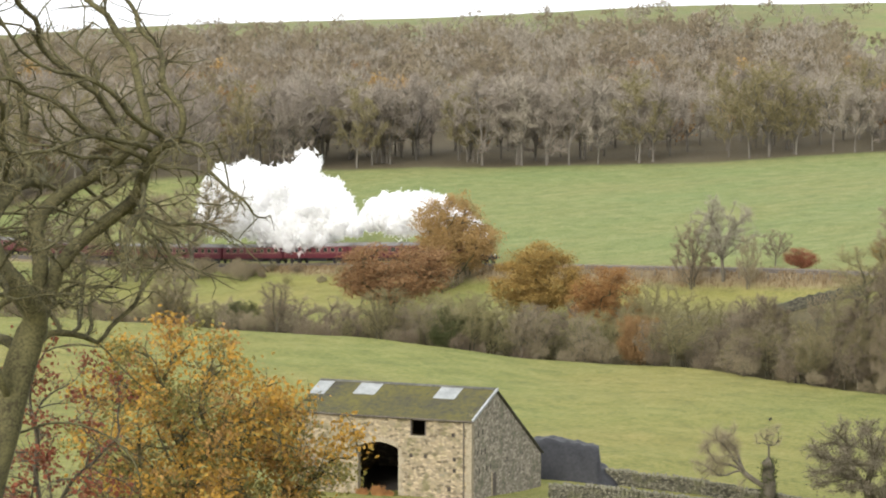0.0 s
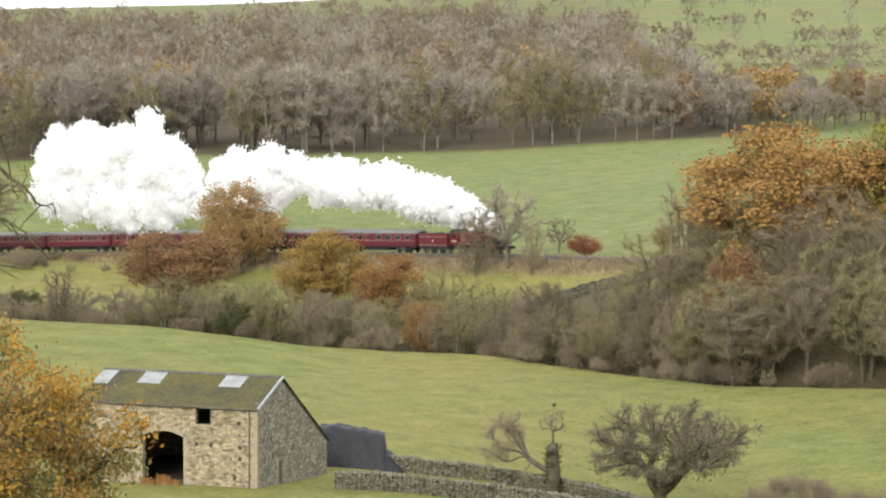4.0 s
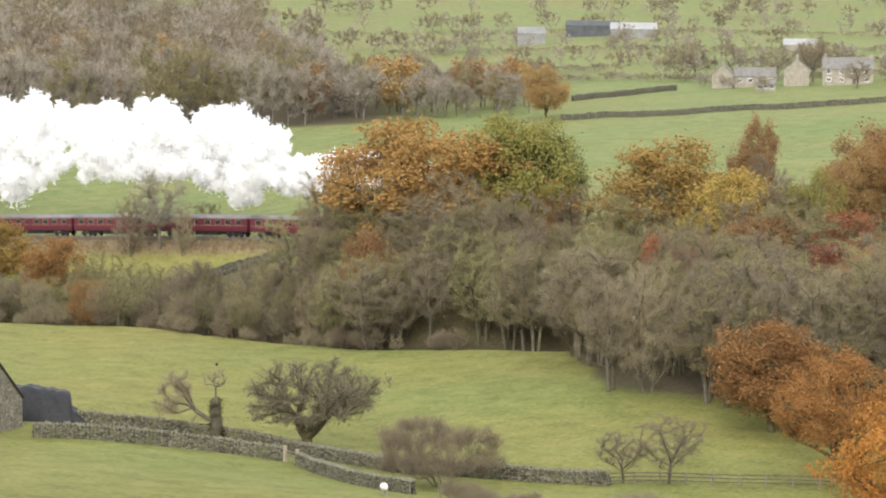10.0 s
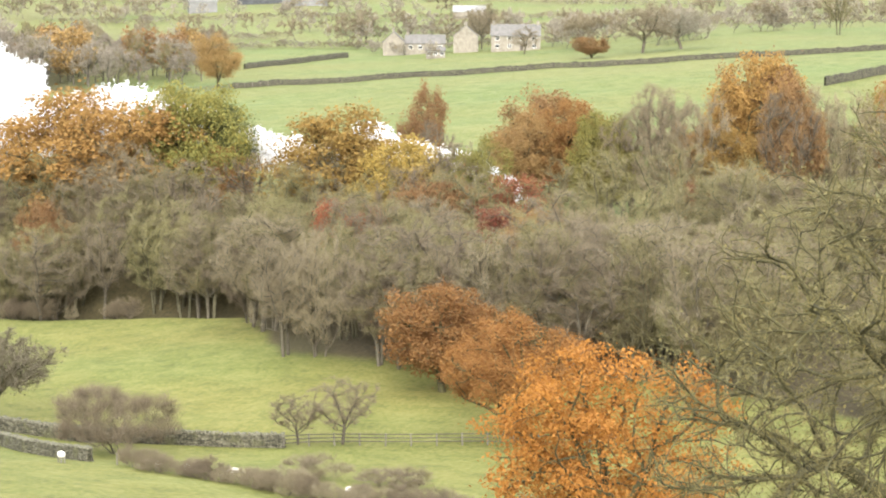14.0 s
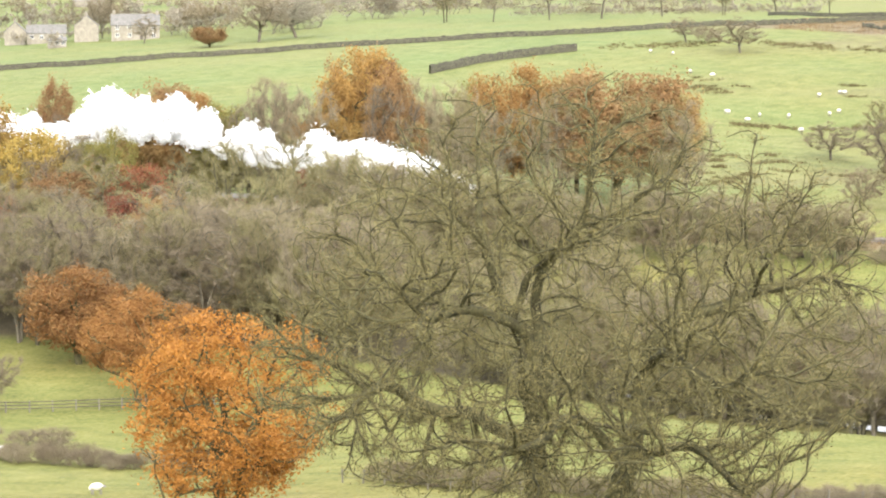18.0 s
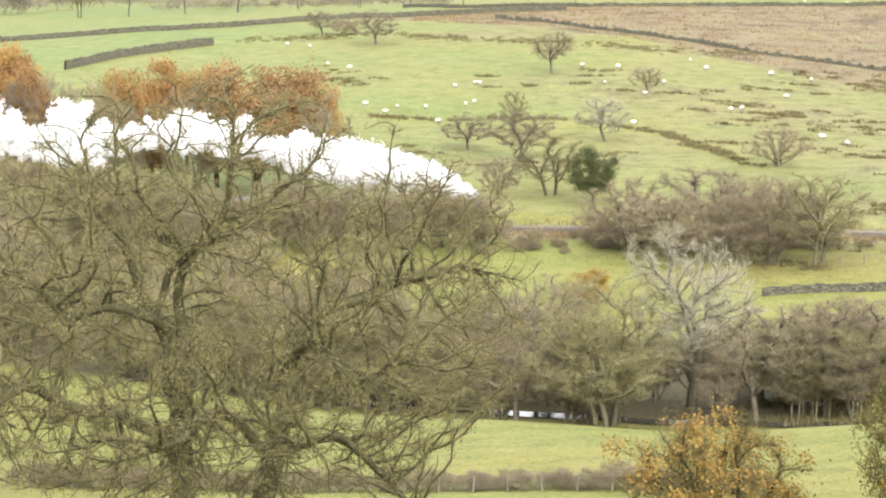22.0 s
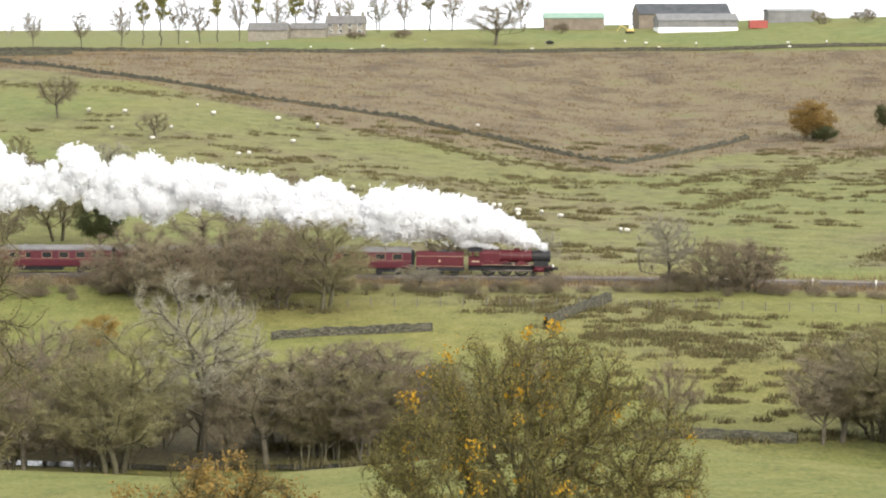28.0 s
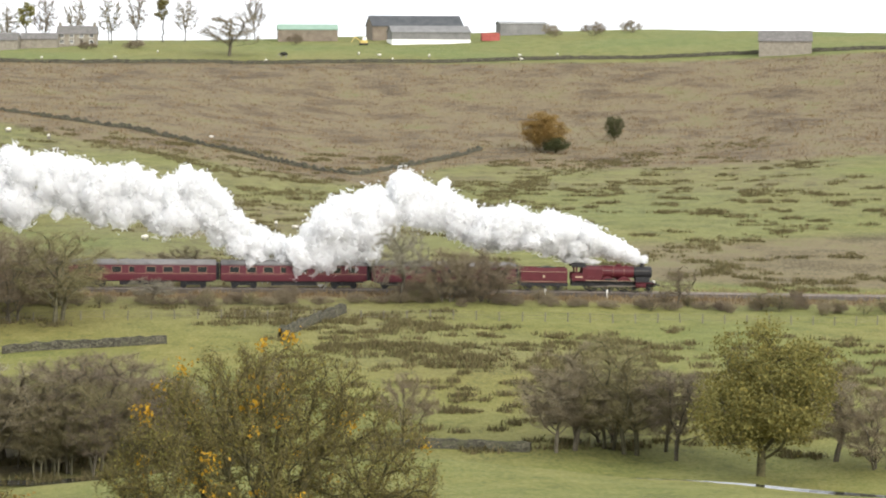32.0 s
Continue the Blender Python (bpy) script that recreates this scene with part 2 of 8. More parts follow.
def leafy(name, *tones, through_light=0.25):
    """Leaves or twigs: each has its own tone, and each plant shifts a little."""
    m, n, l, b = material(name, 0.8)
    geo = n.new("ShaderNodeNewGeometry")
    info = n.new("ShaderNodeObjectInfo")
    r = ramp_node(n, [(i / max(1, len(tones) - 1), c) for i, c in enumerate(tones)])
    l.new(geo.outputs["Random Per Island"], r.inputs["Fac"])
    hs = n.new("ShaderNodeHueSaturation")
    mp = n.new("ShaderNodeMapRange")
    mp.inputs["To Min"].default_value, mp.inputs["To Max"].default_value = 0.78, 1.22
    l.new(info.outputs["Random"], mp.inputs["Value"])
    l.new(mp.outputs["Result"], hs.inputs["Value"])
    hu = n.new("ShaderNodeMapRange")
    hu.inputs["To Min"].default_value, hu.inputs["To Max"].default_value = 0.49, 0.512
    l.new(info.outputs["Random"], hu.inputs["Value"])
    l.new(hu.outputs["Result"], hs.inputs["Hue"])
    l.new(r.outputs["Color"], hs.inputs["Color"])
    l.new(hs.outputs["Color"], b.inputs["Base Color"])
    if through_light:
        tr = n.new("ShaderNodeBsdfTranslucent")
        l.new(hs.outputs["Color"], tr.inputs["Color"])
        mx = n.new("ShaderNodeMixShader")
        mx.inputs["Fac"].default_value = through_light
        l.new(b.outputs["BSDF"], mx.inputs[1])
        l.new(tr.outputs["BSDF"], mx.inputs[2])
        l.new(mx.outputs["Shader"], n["Material Output"].inputs["Surface"])
    return m


def land_material():
    """Pasture, rough grass with rushes, and moor, by the masks on the sheet."""
    m, n, l, b = material("land", 0.95)
    co = n.new("ShaderNodeTexCoord").outputs["Object"]
    att = {}
    for key in ("rough", "moor", "bank", "wood", "lush"):
        a = n.new("ShaderNodeAttribute")
        a.attribute_name = key
        att[key] = a.outputs["Fac"]
    broad = noise_node(n, l, 0.022, 4, co)
    patch = noise_node(n, l, 0.24, 6, co, 0.66)
    # blades, drawn out along the slope
    sc = n.new("ShaderNodeMapping")
    sc.inputs["Scale"].default_value = (1.0, 0.6, 1.0)
    l.new(co, sc.inputs["Vector"])
    fine = noise_node(n, l, 2.4, 5, sc.outputs["Vector"], 0.7)
    g = ramp_node(n, [(0.36, (0.078, 0.086, 0.023)), (0.49, (0.142, 0.146, 0.037)), (0.62, (0.208, 0.195, 0.066))])
    l.new(mix_node(n, l, 0.6, patch.outputs["Fac"], fine.outputs["Fac"]), g.inputs["Fac"])
    yellowing = ramp_node(n, [(0.35, (0.93, 1.0, 0.92)), (0.65, (1.14, 1.03, 0.98))])
    l.new(broad.outputs["Fac"], yellowing.inputs["Fac"])
    grass = mix_node(n, l, 1.0, g.outputs["Color"], yellowing.outputs["Color"], "MULTIPLY")
    lush = mix_node(n, l, 1.0, grass, (0.88, 1.0, 1.22), "MULTIPLY")
    grass = mix_node(n, l, att["lush"], grass, lush)
    r = ramp_node(n, [(0.40, (0.066, 0.052, 0.028)), (0.475, (0.155, 0.122, 0.062)), (0.54, (0.160, 0.155, 0.058)), (0.64, (0.22, 0.20, 0.095))])
    l.new(mix_node(n, l, 0.5, patch.outputs["Fac"], fine.outputs["Fac"]), r.inputs["Fac"])
    mo = ramp_node(n, [(0.41, (0.052, 0.038, 0.022)), (0.46, (0.115, 0.086, 0.048)), (0.53, (0.182, 0.140, 0.082)), (0.59, (0.128, 0.124, 0.048))])
    mp = noise_node(n, l, 0.06, 6, co, 0.7)
    l.new(mix_node(n, l, 0.5, mp.outputs["Fac"], fine.outputs["Fac"]), mo.inputs["Fac"])
    bk = ramp_node(n, [(0.3, (0.07, 0.05, 0.026)), (0.5, (0.165, 0.125, 0.065)), (0.7, (0.25, 0.195, 0.11))])
    l.new(mix_node(n, l, 0.5, patch.outputs["Fac"], fine.outputs["Fac"]), bk.inputs["Fac"])
    wd = ramp_node(n, [(0.35, (0.045, 0.036, 0.020)), (0.65, (0.10, 0.078, 0.040))])
    l.new(fine.outputs["Fac"], wd.inputs["Fac"])
    out = mix_node(n, l, att["rough"], grass, r.outputs["Color"])
    out = mix_node(n, l, att["moor"], out, mo.outputs["Color"])
    out = mix_node(n, l, att["bank"], out, bk.outputs["Color"])
    out = mix_node(n, l, att["wood"], out, wd.outputs["Color"])
    l.new(out, b.inputs["Base Color"])
    bp = n.new("ShaderNodeBump")
    bp.inputs["Strength"].default_value, bp.inputs["Distance"].default_value = 0.5, 0.35
    l.new(fine.outputs["Fac"], bp.inputs["Height"])
    l.new(bp.outputs["Normal"], b.inputs["Normal"])
    return m


LAND_MAT = land_material()
BARK = mottled("bark_grey_brown", (0.056, 0.048, 0.034), (0.135, 0.118, 0.086), 1.2, 0.95, vary=0.2)
BARK_MOSS = mottled("bark_mossy", (0.030, 0.026, 0.014), (0.112, 0.102, 0.046), 1.6, 0.95, vary=0.1)
BARK_OLIVE = mottled("bark_olive_grey", (0.052, 0.047, 0.028), (0.13, 0.118, 0.072), 1.4, 0.95, vary=0.15)
# far bark and twigs are paler and greyer, distance haze put into their colour
BARK_FAR = mottled("bark_dull_brown", (0.085, 0.075, 0.060), (0.15, 0.134, 0.108), 0.4, 0.95)
TWIG_FAR_HAZED = leafy("twigs_far_hazed", (0.175, 0.148, 0.116), (0.275, 0.236, 0.188), (0.222, 0.192, 0.152), through_light=0.25)
TWIG_BROWN = leafy("twigs_brown", (0.142, 0.112, 0.072), (0.234, 0.190, 0.126), (0.188, 0.154, 0.102), through_light=0.25)
TWIG_GREY = leafy("twigs_grey", (0.20, 0.182, 0.132), (0.31, 0.282, 0.21), (0.25, 0.228, 0.168), through_light=0.2)
TWIG_OLIVE = leafy("twigs_olive", (0.148, 0.129, 0.060), (0.236, 0.205, 0.100), (0.192, 0.167, 0.083), through_light=0.25)
TWIG_PURPLE = leafy("twigs_thorn", (0.155, 0.122, 0.076), (0.245, 0.198, 0.128), (0.200, 0.160, 0.102), through_light=0.2)
LEAF_ORANGE = leafy("leaves_orange", (0.185, 0.094, 0.032), (0.290, 0.156, 0.048), (0.240, 0.134, 0.046), (0.335, 0.194, 0.064))
LEAF_RUST = leafy("leaves_rust", (0.18, 0.105, 0.045), (0.29, 0.170, 0.065), (0.225, 0.145, 0.065), (0.32, 0.20, 0.085))
LEAF_AMBER = leafy("leaves_amber", (0.190, 0.118, 0.036), (0.310, 0.192, 0.048), (0.250, 0.160, 0.046), (0.215, 0.165, 0.056))
LEAF_GREENGOLD = leafy("leaves_green_gold", (0.105, 0.098, 0.030), (0.185, 0.165, 0.045), (0.145, 0.135, 0.042), (0.25, 0.195, 0.045))
LEAF_GREEN = leafy("leaves_green", (0.034, 0.043, 0.016), (0.076, 0.084, 0.027), (0.054, 0.063, 0.023), (0.098, 0.096, 0.034))
LEAF_RED = leafy("leaves_red", (0.170, 0.055, 0.032), (0.270, 0.085, 0.040), (0.230, 0.105, 0.052), (0.160, 0.060, 0.038))
LEAF_YELLOW = leafy("leaves_yellow", (0.34, 0.20, 0.015), (0.50, 0.32, 0.02), (0.42, 0.23, 0.02), (0.30, 0.21, 0.03))

# ---------------------------------------------------------------- building kit


def mesh_from(name, verts, faces, mat=None, smooth=False):
    me = bpy.data.meshes.new(name)
    me.from_pydata([tuple(v) for v in verts], [], [tuple(f) for f in faces])
    if mat is not None:
        me.materials.append(mat)
    if smooth:
        me.shade_smooth()
    return me


def tri_mesh(name, tris, mat):
    """A mesh of loose triangles, tris an array (n, 3, 3)."""
    n = len(tris)
    me = bpy.data.meshes.new(name)
    me.vertices.add(3 * n)
    me.vertices.foreach_set("co", np.ascontiguousarray(tris, dtype=np.float32).ravel())
    me.loops.add(3 * n)
    me.loops.foreach_set("vertex_index", np.arange(3 * n, dtype=np.int32))
    me.polygons.add(n)
    me.polygons.foreach_set("loop_start", np.arange(0, 3 * n, 3, dtype=np.int32))
    me.update(calc_edges=True)
    me.validate()
    me.materials.append(mat)
    return me


def indexed_mesh(name, verts, faces, mat, smooth=False):
    """A mesh from arrays of points and of faces that all have the same number of corners."""
    verts, faces = np.asarray(verts, np.float32), np.asarray(faces, np.int32)
    n, k = faces.shape
    me = bpy.data.meshes.new(name)
    me.vertices.add(len(verts))
    me.vertices.foreach_set("co", verts.ravel())
    me.loops.add(n * k)
    me.loops.foreach_set("vertex_index", faces.ravel())
    me.polygons.add(n)
    me.polygons.foreach_set("loop_start", np.arange(0, n * k, k, dtype=np.int32))
    me.update(calc_edges=True)
    if mat is not None:
        me.materials.append(mat)
    if smooth:
        me.shade_smooth()
    return me


def bm_mesh(name, bm, mat, smooth=False):
    me = bpy.data.meshes.new(name)
    bm.to_mesh(me)
    bm.free()
    me.materials.append(mat)
    if smooth:
        me.shade_smooth()
    return me


def piece(name, me, parent, label="", m=None):
    """Links a mesh as one part under a thing or a part."""
    ob = new(name, me)
    ob.parent = parent
    if m is not None:
        ob.matrix_basis = m
    if label:
        tagged(ob, label)
    return ob


def part(name, bm, mat, parent, label="", smooth=False):
    return piece(name, bm_mesh(name, bm, mat, smooth), parent, label)


def box(bm, x0, x1, y0, y1, z0, z1, bevel=0.0):
    res = bmesh.ops.create_cube(bm, size=1.0)
    vs = res["verts"]
    for v in vs:
        v.co = Vector((x0 + (v.co.x + 0.5) * (x1 - x0), y0 + (v.co.y + 0.5) * (y1 - y0), z0 + (v.co.z + 0.5) * (z1 - z0)))
    if bevel:
        es = list({e for v in vs for e in v.link_edges})
        bmesh.ops.bevel(bm, geom=es, offset=bevel, segments=1, affect="EDGES")
    return bm


def a_box(*dims, bevel=0.0):
    return box(bmesh.new(), *dims, bevel=bevel)


def rod(bm, p, q, r0, r1=None, sides=8):
    """A tapered bar from p to q."""
    p, q = Vector(p), Vector(q)
    d = q - p
    m = Matrix.Translation((p + q) / 2) @ d.to_track_quat("Z", "Y").to_matrix().to_4x4()
    bmesh.ops.create_cone(bm, cap_ends=True, segments=sides, radius1=r0, radius2=r0 if r1 is None else r1, depth=d.length, matrix=m)
    return bm


def prism(bm, outline, a, b, axis="x"):
    """A solid with the given outline (two coordinates), from a to b along the axis."""
    def at_(u, v, w):
        return {"x": (w, u, v), "y": (u, w, v), "z": (u, v, w)}[axis]
    lo = [bm.verts.new(at_(u, v, a)) for u, v in outline]
    hi = [bm.verts.new(at_(u, v, b)) for u, v in outline]
    n = len(outline)
    bm.faces.new(lo[::-1])
    bm.faces.new(hi)
    for i in range(n):
        bm.faces.new((lo[i], lo[(i + 1) % n], hi[(i + 1) % n], hi[i]))
    bmesh.ops.recalc_face_normals(bm, faces=bm.faces)
    return bm

# ---------------------------------------------------------------- the ground: one sheet to the horizon


def soft(x, lo, hi):
    k = np.clip((x - lo) / (hi - lo), 0, 1)
    return k * k * (3 - 2 * k)


def wobble(x, y, s):
    return np.sin(x / s + 2.1 * np.sin(y / s * 0.7 + 1)) * np.cos(y / s * 1.13 + 1.7 * np.sin(x / s * 0.6))


def build_ground():
    fine_a = np.radians(np.concatenate([np.arange(-180, -72, 4.0), np.arange(-72, 30, 0.25), np.arange(30, 180, 4.0)]))
    r = DISTANCES[1:]
    aa, rr = np.meshgrid(fine_a, r, indexing="ij")
    x, y = rr * np.sin(aa), rr * np.cos(aa)
    z = ground(x, y)
    na, nr = x.shape
    verts = np.concatenate([np.stack([x.ravel(), y.ravel(), z.ravel()], 1), [[0, 0, 32.3]]])
    i, j = np.meshgrid(np.arange(na), np.arange(nr - 1), indexing="ij")
    k = (i + 1) % na
    faces = np.stack([i * nr + j, i * nr + j + 1, k * nr + j + 1, k * nr + j], -1).reshape(-1, 4)
    faces = faces[:, ::-1]
    i = np.arange(na)
    me = bpy.data.meshes.new("ground")
    cap = np.stack([np.full(na, na * nr), ((i + 1) % na) * nr, i * nr], -1)
    me.from_pydata(verts.tolist(), [], faces.tolist() + cap.tolist())
    me.materials.append(LAND_MAT)
    me.shade_smooth()
    X, Y = verts[:, 0], verts[:, 1]
    A, R = np.degrees(np.arctan2(X, Y)), np.hypot(X, Y)
    w = wobble(X, Y, 31) + 0.6 * wobble(X, Y, 13)
    behind = soft(Y, RAIL_Y + 8, RAIL_Y + 16)
    # the brown moor lies above a wall that runs down to a dip
    moor_edge = np.interp(A, [-40, -16, -10, -5, 0, 3.5, 6, 12, 20], [900, 700, 640, 560, 520, 500, 540, 545, 560])
    moor_top = np.interp(A, [-40, -18, -9, 20], [690, 700, 738, 736])
    moor = soft(R + 8 * w, moor_edge - 6, moor_edge + 6) * (1 - soft(R, moor_top - 4, moor_top)) * soft(A, -17, -13)
    moor = np.maximum(moor, soft(A + w, 7, 10) * soft(R + 3 * w, 352, 362) * (1 - soft(R - 3.2 * (A - 9) + 4 * w, 392, 410)) * 0.85 * behind)
    rough = np.clip(soft(A + 2 * w, -16, -8) * (0.45 + 0.2 * soft(A, -8, 0) + 0.45 * w), 0, 0.95) * behind * (1 - soft(R, 736, 742))
    # the greener slope beyond the line, right of the dip
    rough *= 1 - 0.6 * soft(A, 3, 6) * (1 - soft(R + 6 * w, 480, 520))
    front = soft(A, -9, -4) * soft(R, 216, 224) * (1 - behind)
    rough = np.maximum(rough, front * np.clip(0.28 + 0.42 * w, 0.04, 0.9))
    rough = np.maximum(rough, soft(R, 880, 1000) * 0.5 * soft(w, -0.2, 0.7))
    bank = (1 - soft(np.abs(Y - RAIL_Y + 2.5), 5.5, 8.5)) * (X > -800) * (X < 380)
    wood = soft(R, 690, 700) * (1 - soft(R, 890, 930)) * (1 - soft(A, -39, -36)) * soft(A, -75, -65)
    wood = np.maximum(wood, soft(R, 800, 900) * (1 - 0.75 * soft(R, 1500, 1700)) * (1 - soft(A, -41.5, -40.5)) * soft(A, -75, -68))
    crest = 7 + np.interp(A, [-62, -56, -50, -44, -38, -33.6, -32.6, -26, -20, -14, -8, -2, 4], [420, 405, 397, 393, 362, 345, 300, 285, 250, 236, 232, 226, 222])
    gully = soft(R, crest - 2, crest + 4) * (1 - soft(R, crest + 28, crest + 42)) * (1 - soft(A, -4, 2)) * soft(A, -75, -60)
    deep = soft(A, -35, -31) * (1 - soft(A, -21, -17)) * soft(R, crest - 2, crest + 4) * (1 - soft(Y, RAIL_Y - 12, RAIL_Y - 6))
    wood = np.maximum(np.maximum(wood, gully * 0.9), deep)
    lush = behind * (1 - 0.5 * soft(A, -20, -8))
    for key, val in (("rough", rough), ("moor", moor), ("bank", bank), ("wood", wood), ("lush", lush)):
        at_ = me.attributes.new(key, "FLOAT", "POINT")
        at_.data.foreach_set("value", np.ascontiguousarray(val, dtype=np.float32))
    return tagged(new("ground", me), "grassy valley floor and hillside with rough moor", "ground", kind="structure")


build_ground()

# ---------------------------------------------------------------- trees


def grow(seed, height=12.0, width=9.0, base=0.25, points=120, radius=0.22, lobes=7, stems=1, lean=0.0, flat=0.0, step=0.9, tip=0.014, low=0.0):
    """The skeleton of a tree: limbs that reach for points spread through a lobed crown.
    base: the crown's foot as a share of the height; flat: how far it widens upwards; low: how much it keeps to the shell.
    Gives (limbs, tips): limbs are (points, radii, level), tips the outer places with their directions."""
    rng = np.random.default_rng(seed)
    mid, up = height * (1 + base) / 2, height * (1 - base) / 2
    # crown: overlapping lobes round the middle
    cs = rng.normal(0, 1, (lobes, 3))
    cs /= np.linalg.norm(cs, axis=1)[:, None]
    cs[:, 2] = cs[:, 2] * 0.8 + 0.12
    cs *= rng.uniform(0.42, 0.62, (lobes, 1))
    rad = rng.uniform(0.38, 0.52, lobes)
    got = [np.zeros((0, 3))]
    while sum(map(len, got)) < points:
        p = rng.uniform(-1.05, 1.05, (points * 3, 3))
        d = np.linalg.norm(p[:, None] - cs[None], axis=2) / rad
        inside = (d.min(1) < 1) | (np.linalg.norm(p, axis=1) < 0.45)
        keep = inside & (np.linalg.norm(p, axis=1) > low * rng.random(len(p)))
        got.append(p[keep])
    p = np.concatenate(got)[:points]
    p = p * np.array([width / 2, width / 2, up]) + np.array([0, 0, mid])
    k = 1 + flat * (p[:, 2] - mid) / up
    p[:, :2] *= k[:, None]
    p[:, 0] += lean * p[:, 2]
    nodes, dirs, parent = [], [], []
    starts = []
    for s in range(stems):
        ang = 2 * math.pi * s / stems + rng.normal(0, 0.4)
        off = np.array([math.cos(ang), math.sin(ang), 0]) * (0 if stems == 1 else 1)
        tall = height * (base + (0.20 if stems == 1 else 0.28))
        n = max(3, int(tall / step))
        last = -1
        for i in range(n + 1):
            f = i / n
            q = np.array([0, 0, -0.4 + (tall + 0.4) * f]) + off * (radius * 1.2 + f * width * 0.13) + rng.normal(0, 0.012 * height, 3) * (f > 0) * np.array([1, 1, 0.2])
            q[0] += lean * q[2]
            nodes.append(q)
            parent.append(last)
            dirs.append(np.array([0, 0, 1.0]) if last < 0 else (q - nodes[last]) / np.linalg.norm(q - nodes[last]))
            last = len(nodes) - 1
    fork_z = height * base * 0.75
    order = np.argsort(np.linalg.norm(p - np.array([lean * fork_z, 0, fork_z]), axis=1))
    for q in p[order]:
        na, da = np.array(nodes), np.array(dirs)
        v = q - na
        d = np.linalg.norm(v, axis=1) + 1e-6
        cost = d * (1 + 0.55 * (1 - (v * da).sum(1) / d)) + 6 * (na[:, 2] < fork_z) + 0.9 * np.maximum(0, na[:, 2] - q[2] + 0.25 * d)
        i = int(np.argmin(cost))
        m = max(1, int(round(d[i] / step)))
        last, side = i, rng.normal(0, 1, 3) * d[i] * 0.07
        begin, aim_, lead = na[i], q, da[i]
        for j in range(1, m + 1):
            f = j / m
            w = begin + (aim_ - begin) * f + lead * d[i] * 0.18 * f * (1 - f) * 2 + side * math.sin(math.pi * f) + np.array([0, 0, -0.06 * d[i] * math.sin(math.pi * f)])
            nodes.append(w)
            parent.append(last)
            u = w - nodes[last]
            dirs.append(u / (np.linalg.norm(u) + 1e-6))
            last = len(nodes) - 1
    n = len(nodes)
    kids = [[] for _ in range(n)]
    load = np.ones(n)
    for i in range(n - 1, -1, -1):
        if parent[i] >= 0:
            kids[parent[i]].append(i)
            load[parent[i]] += load[i]
    na = np.array(nodes)
    big = load.max()
    r = tip + (radius - tip) * (load / big) ** 0.56
    limbs, todo = [], [(i, -1, 0) for i in range(n) if parent[i] < 0]
    while todo:
        i, start, lv = todo.pop()
        chain = [i] if start < 0 else [start, i]
        while kids[chain[-1]]:
            c = sorted(kids[chain[-1]], key=lambda q: -load[q])
            for o in c[1:]:
                todo.append((o, chain[-1], lv + 1))
            chain.append(c[0])
        rr = r[chain].copy()
        if start >= 0:
            rr[0] = rr[1]
        limbs.append((na[chain], rr, 0 if rr[0] > 0.6 * radius else (1 if rr[0] > 0.3 * radius else (2 if rr[0] > 0.12 * radius else 3))))
    ends = np.array([i for i in range(n) if load[i] <= 4])
    return limbs, (na[ends], np.array(dirs)[ends])


def limb_mesh(name, limbs, mat, upto=9, sides=(8, 6, 4, 3, 3), thick=1.0):
    vs, fs = [], []
    base, at_node = 0, {}
    for pts, rad, lv in limbs:
        if lv > upto:
            continue
        k = sides[min(lv, len(sides) - 1)]
        d = np.gradient(pts, axis=0)
        d /= np.linalg.norm(d, axis=1)[:, None] + 1e-9
        ref = np.array([0.31, 0.95, 0.05]) if abs(d[0, 2]) > 0.5 else np.array([0.05, 0.1, 1.0])
        u = np.cross(d, ref)
        u /= np.linalg.norm(u, axis=1)[:, None] + 1e-9
        v = np.cross(d, u)
        ang = np.arange(k) * 2 * math.pi / k
        rr = rad * thick
        if lv == 0:
            rr = rr.copy()
            rr[0] *= 1.35
        ring = pts[:, None] + rr[:, None, None] * (np.cos(ang)[None, :, None] * u[:, None] + np.sin(ang)[None, :, None] * v[:, None])
        vs.append(ring.reshape(-1, 3))
        n = len(pts)
        i, j = np.meshgrid(np.arange(n - 1), np.arange(k), indexing="ij")
        q = np.stack([base + i * k + j, base + i * k + (j + 1) % k, base + (i + 1) * k + (j + 1) % k, base + (i + 1) * k + j], -1).reshape(-1, 4)
        fs.append(q)
        # a limb is knit to the ring that it springs from
        root = at_node.get(tuple(np.round(pts[0], 5)))
        if root is not None:
            fs.append(np.array([[base, base + 1, root + 1, root]]))
        for i, p in enumerate(pts):
            at_node.setdefault(tuple(np.round(p, 5)), base + i * k)
        base += n * k
    return indexed_mesh(name, np.concatenate(vs), np.concatenate(fs), mat, smooth=True)


def tip_points(skel, rng, count):
    """Random places on the outer branches: point, direction."""
    p, d = skel[1]
    i = rng.integers(0, len(p), count)
    return p[i] - d[i] * rng.random((count, 1)) * 0.5, d[i]


def twig_tris(skel, seed, count, length=0.9, width=0.05, up=0.12, loose=0.75):
    rng = np.random.default_rng(seed)
    p, d = tip_points(skel, rng, count)
    p = p + rng.normal(0, 0.18 * length, (count, 3))
    w = d * 0.6 + rng.normal(0, loose, (count, 3)) + np.array([0, 0, up])
    w /= np.linalg.norm(w, axis=1)[:, None]
    ln = length * rng.uniform(0.45, 1.25, (count, 1))
    side = np.cross(w, rng.normal(0, 1, (count, 3)))
    side /= np.linalg.norm(side, axis=1)[:, None]
    wd = width * rng.uniform(0.6, 1.3, (count, 1))
    return np.stack([p - side * wd / 2, p + side * wd / 2, p + w * ln], 1)


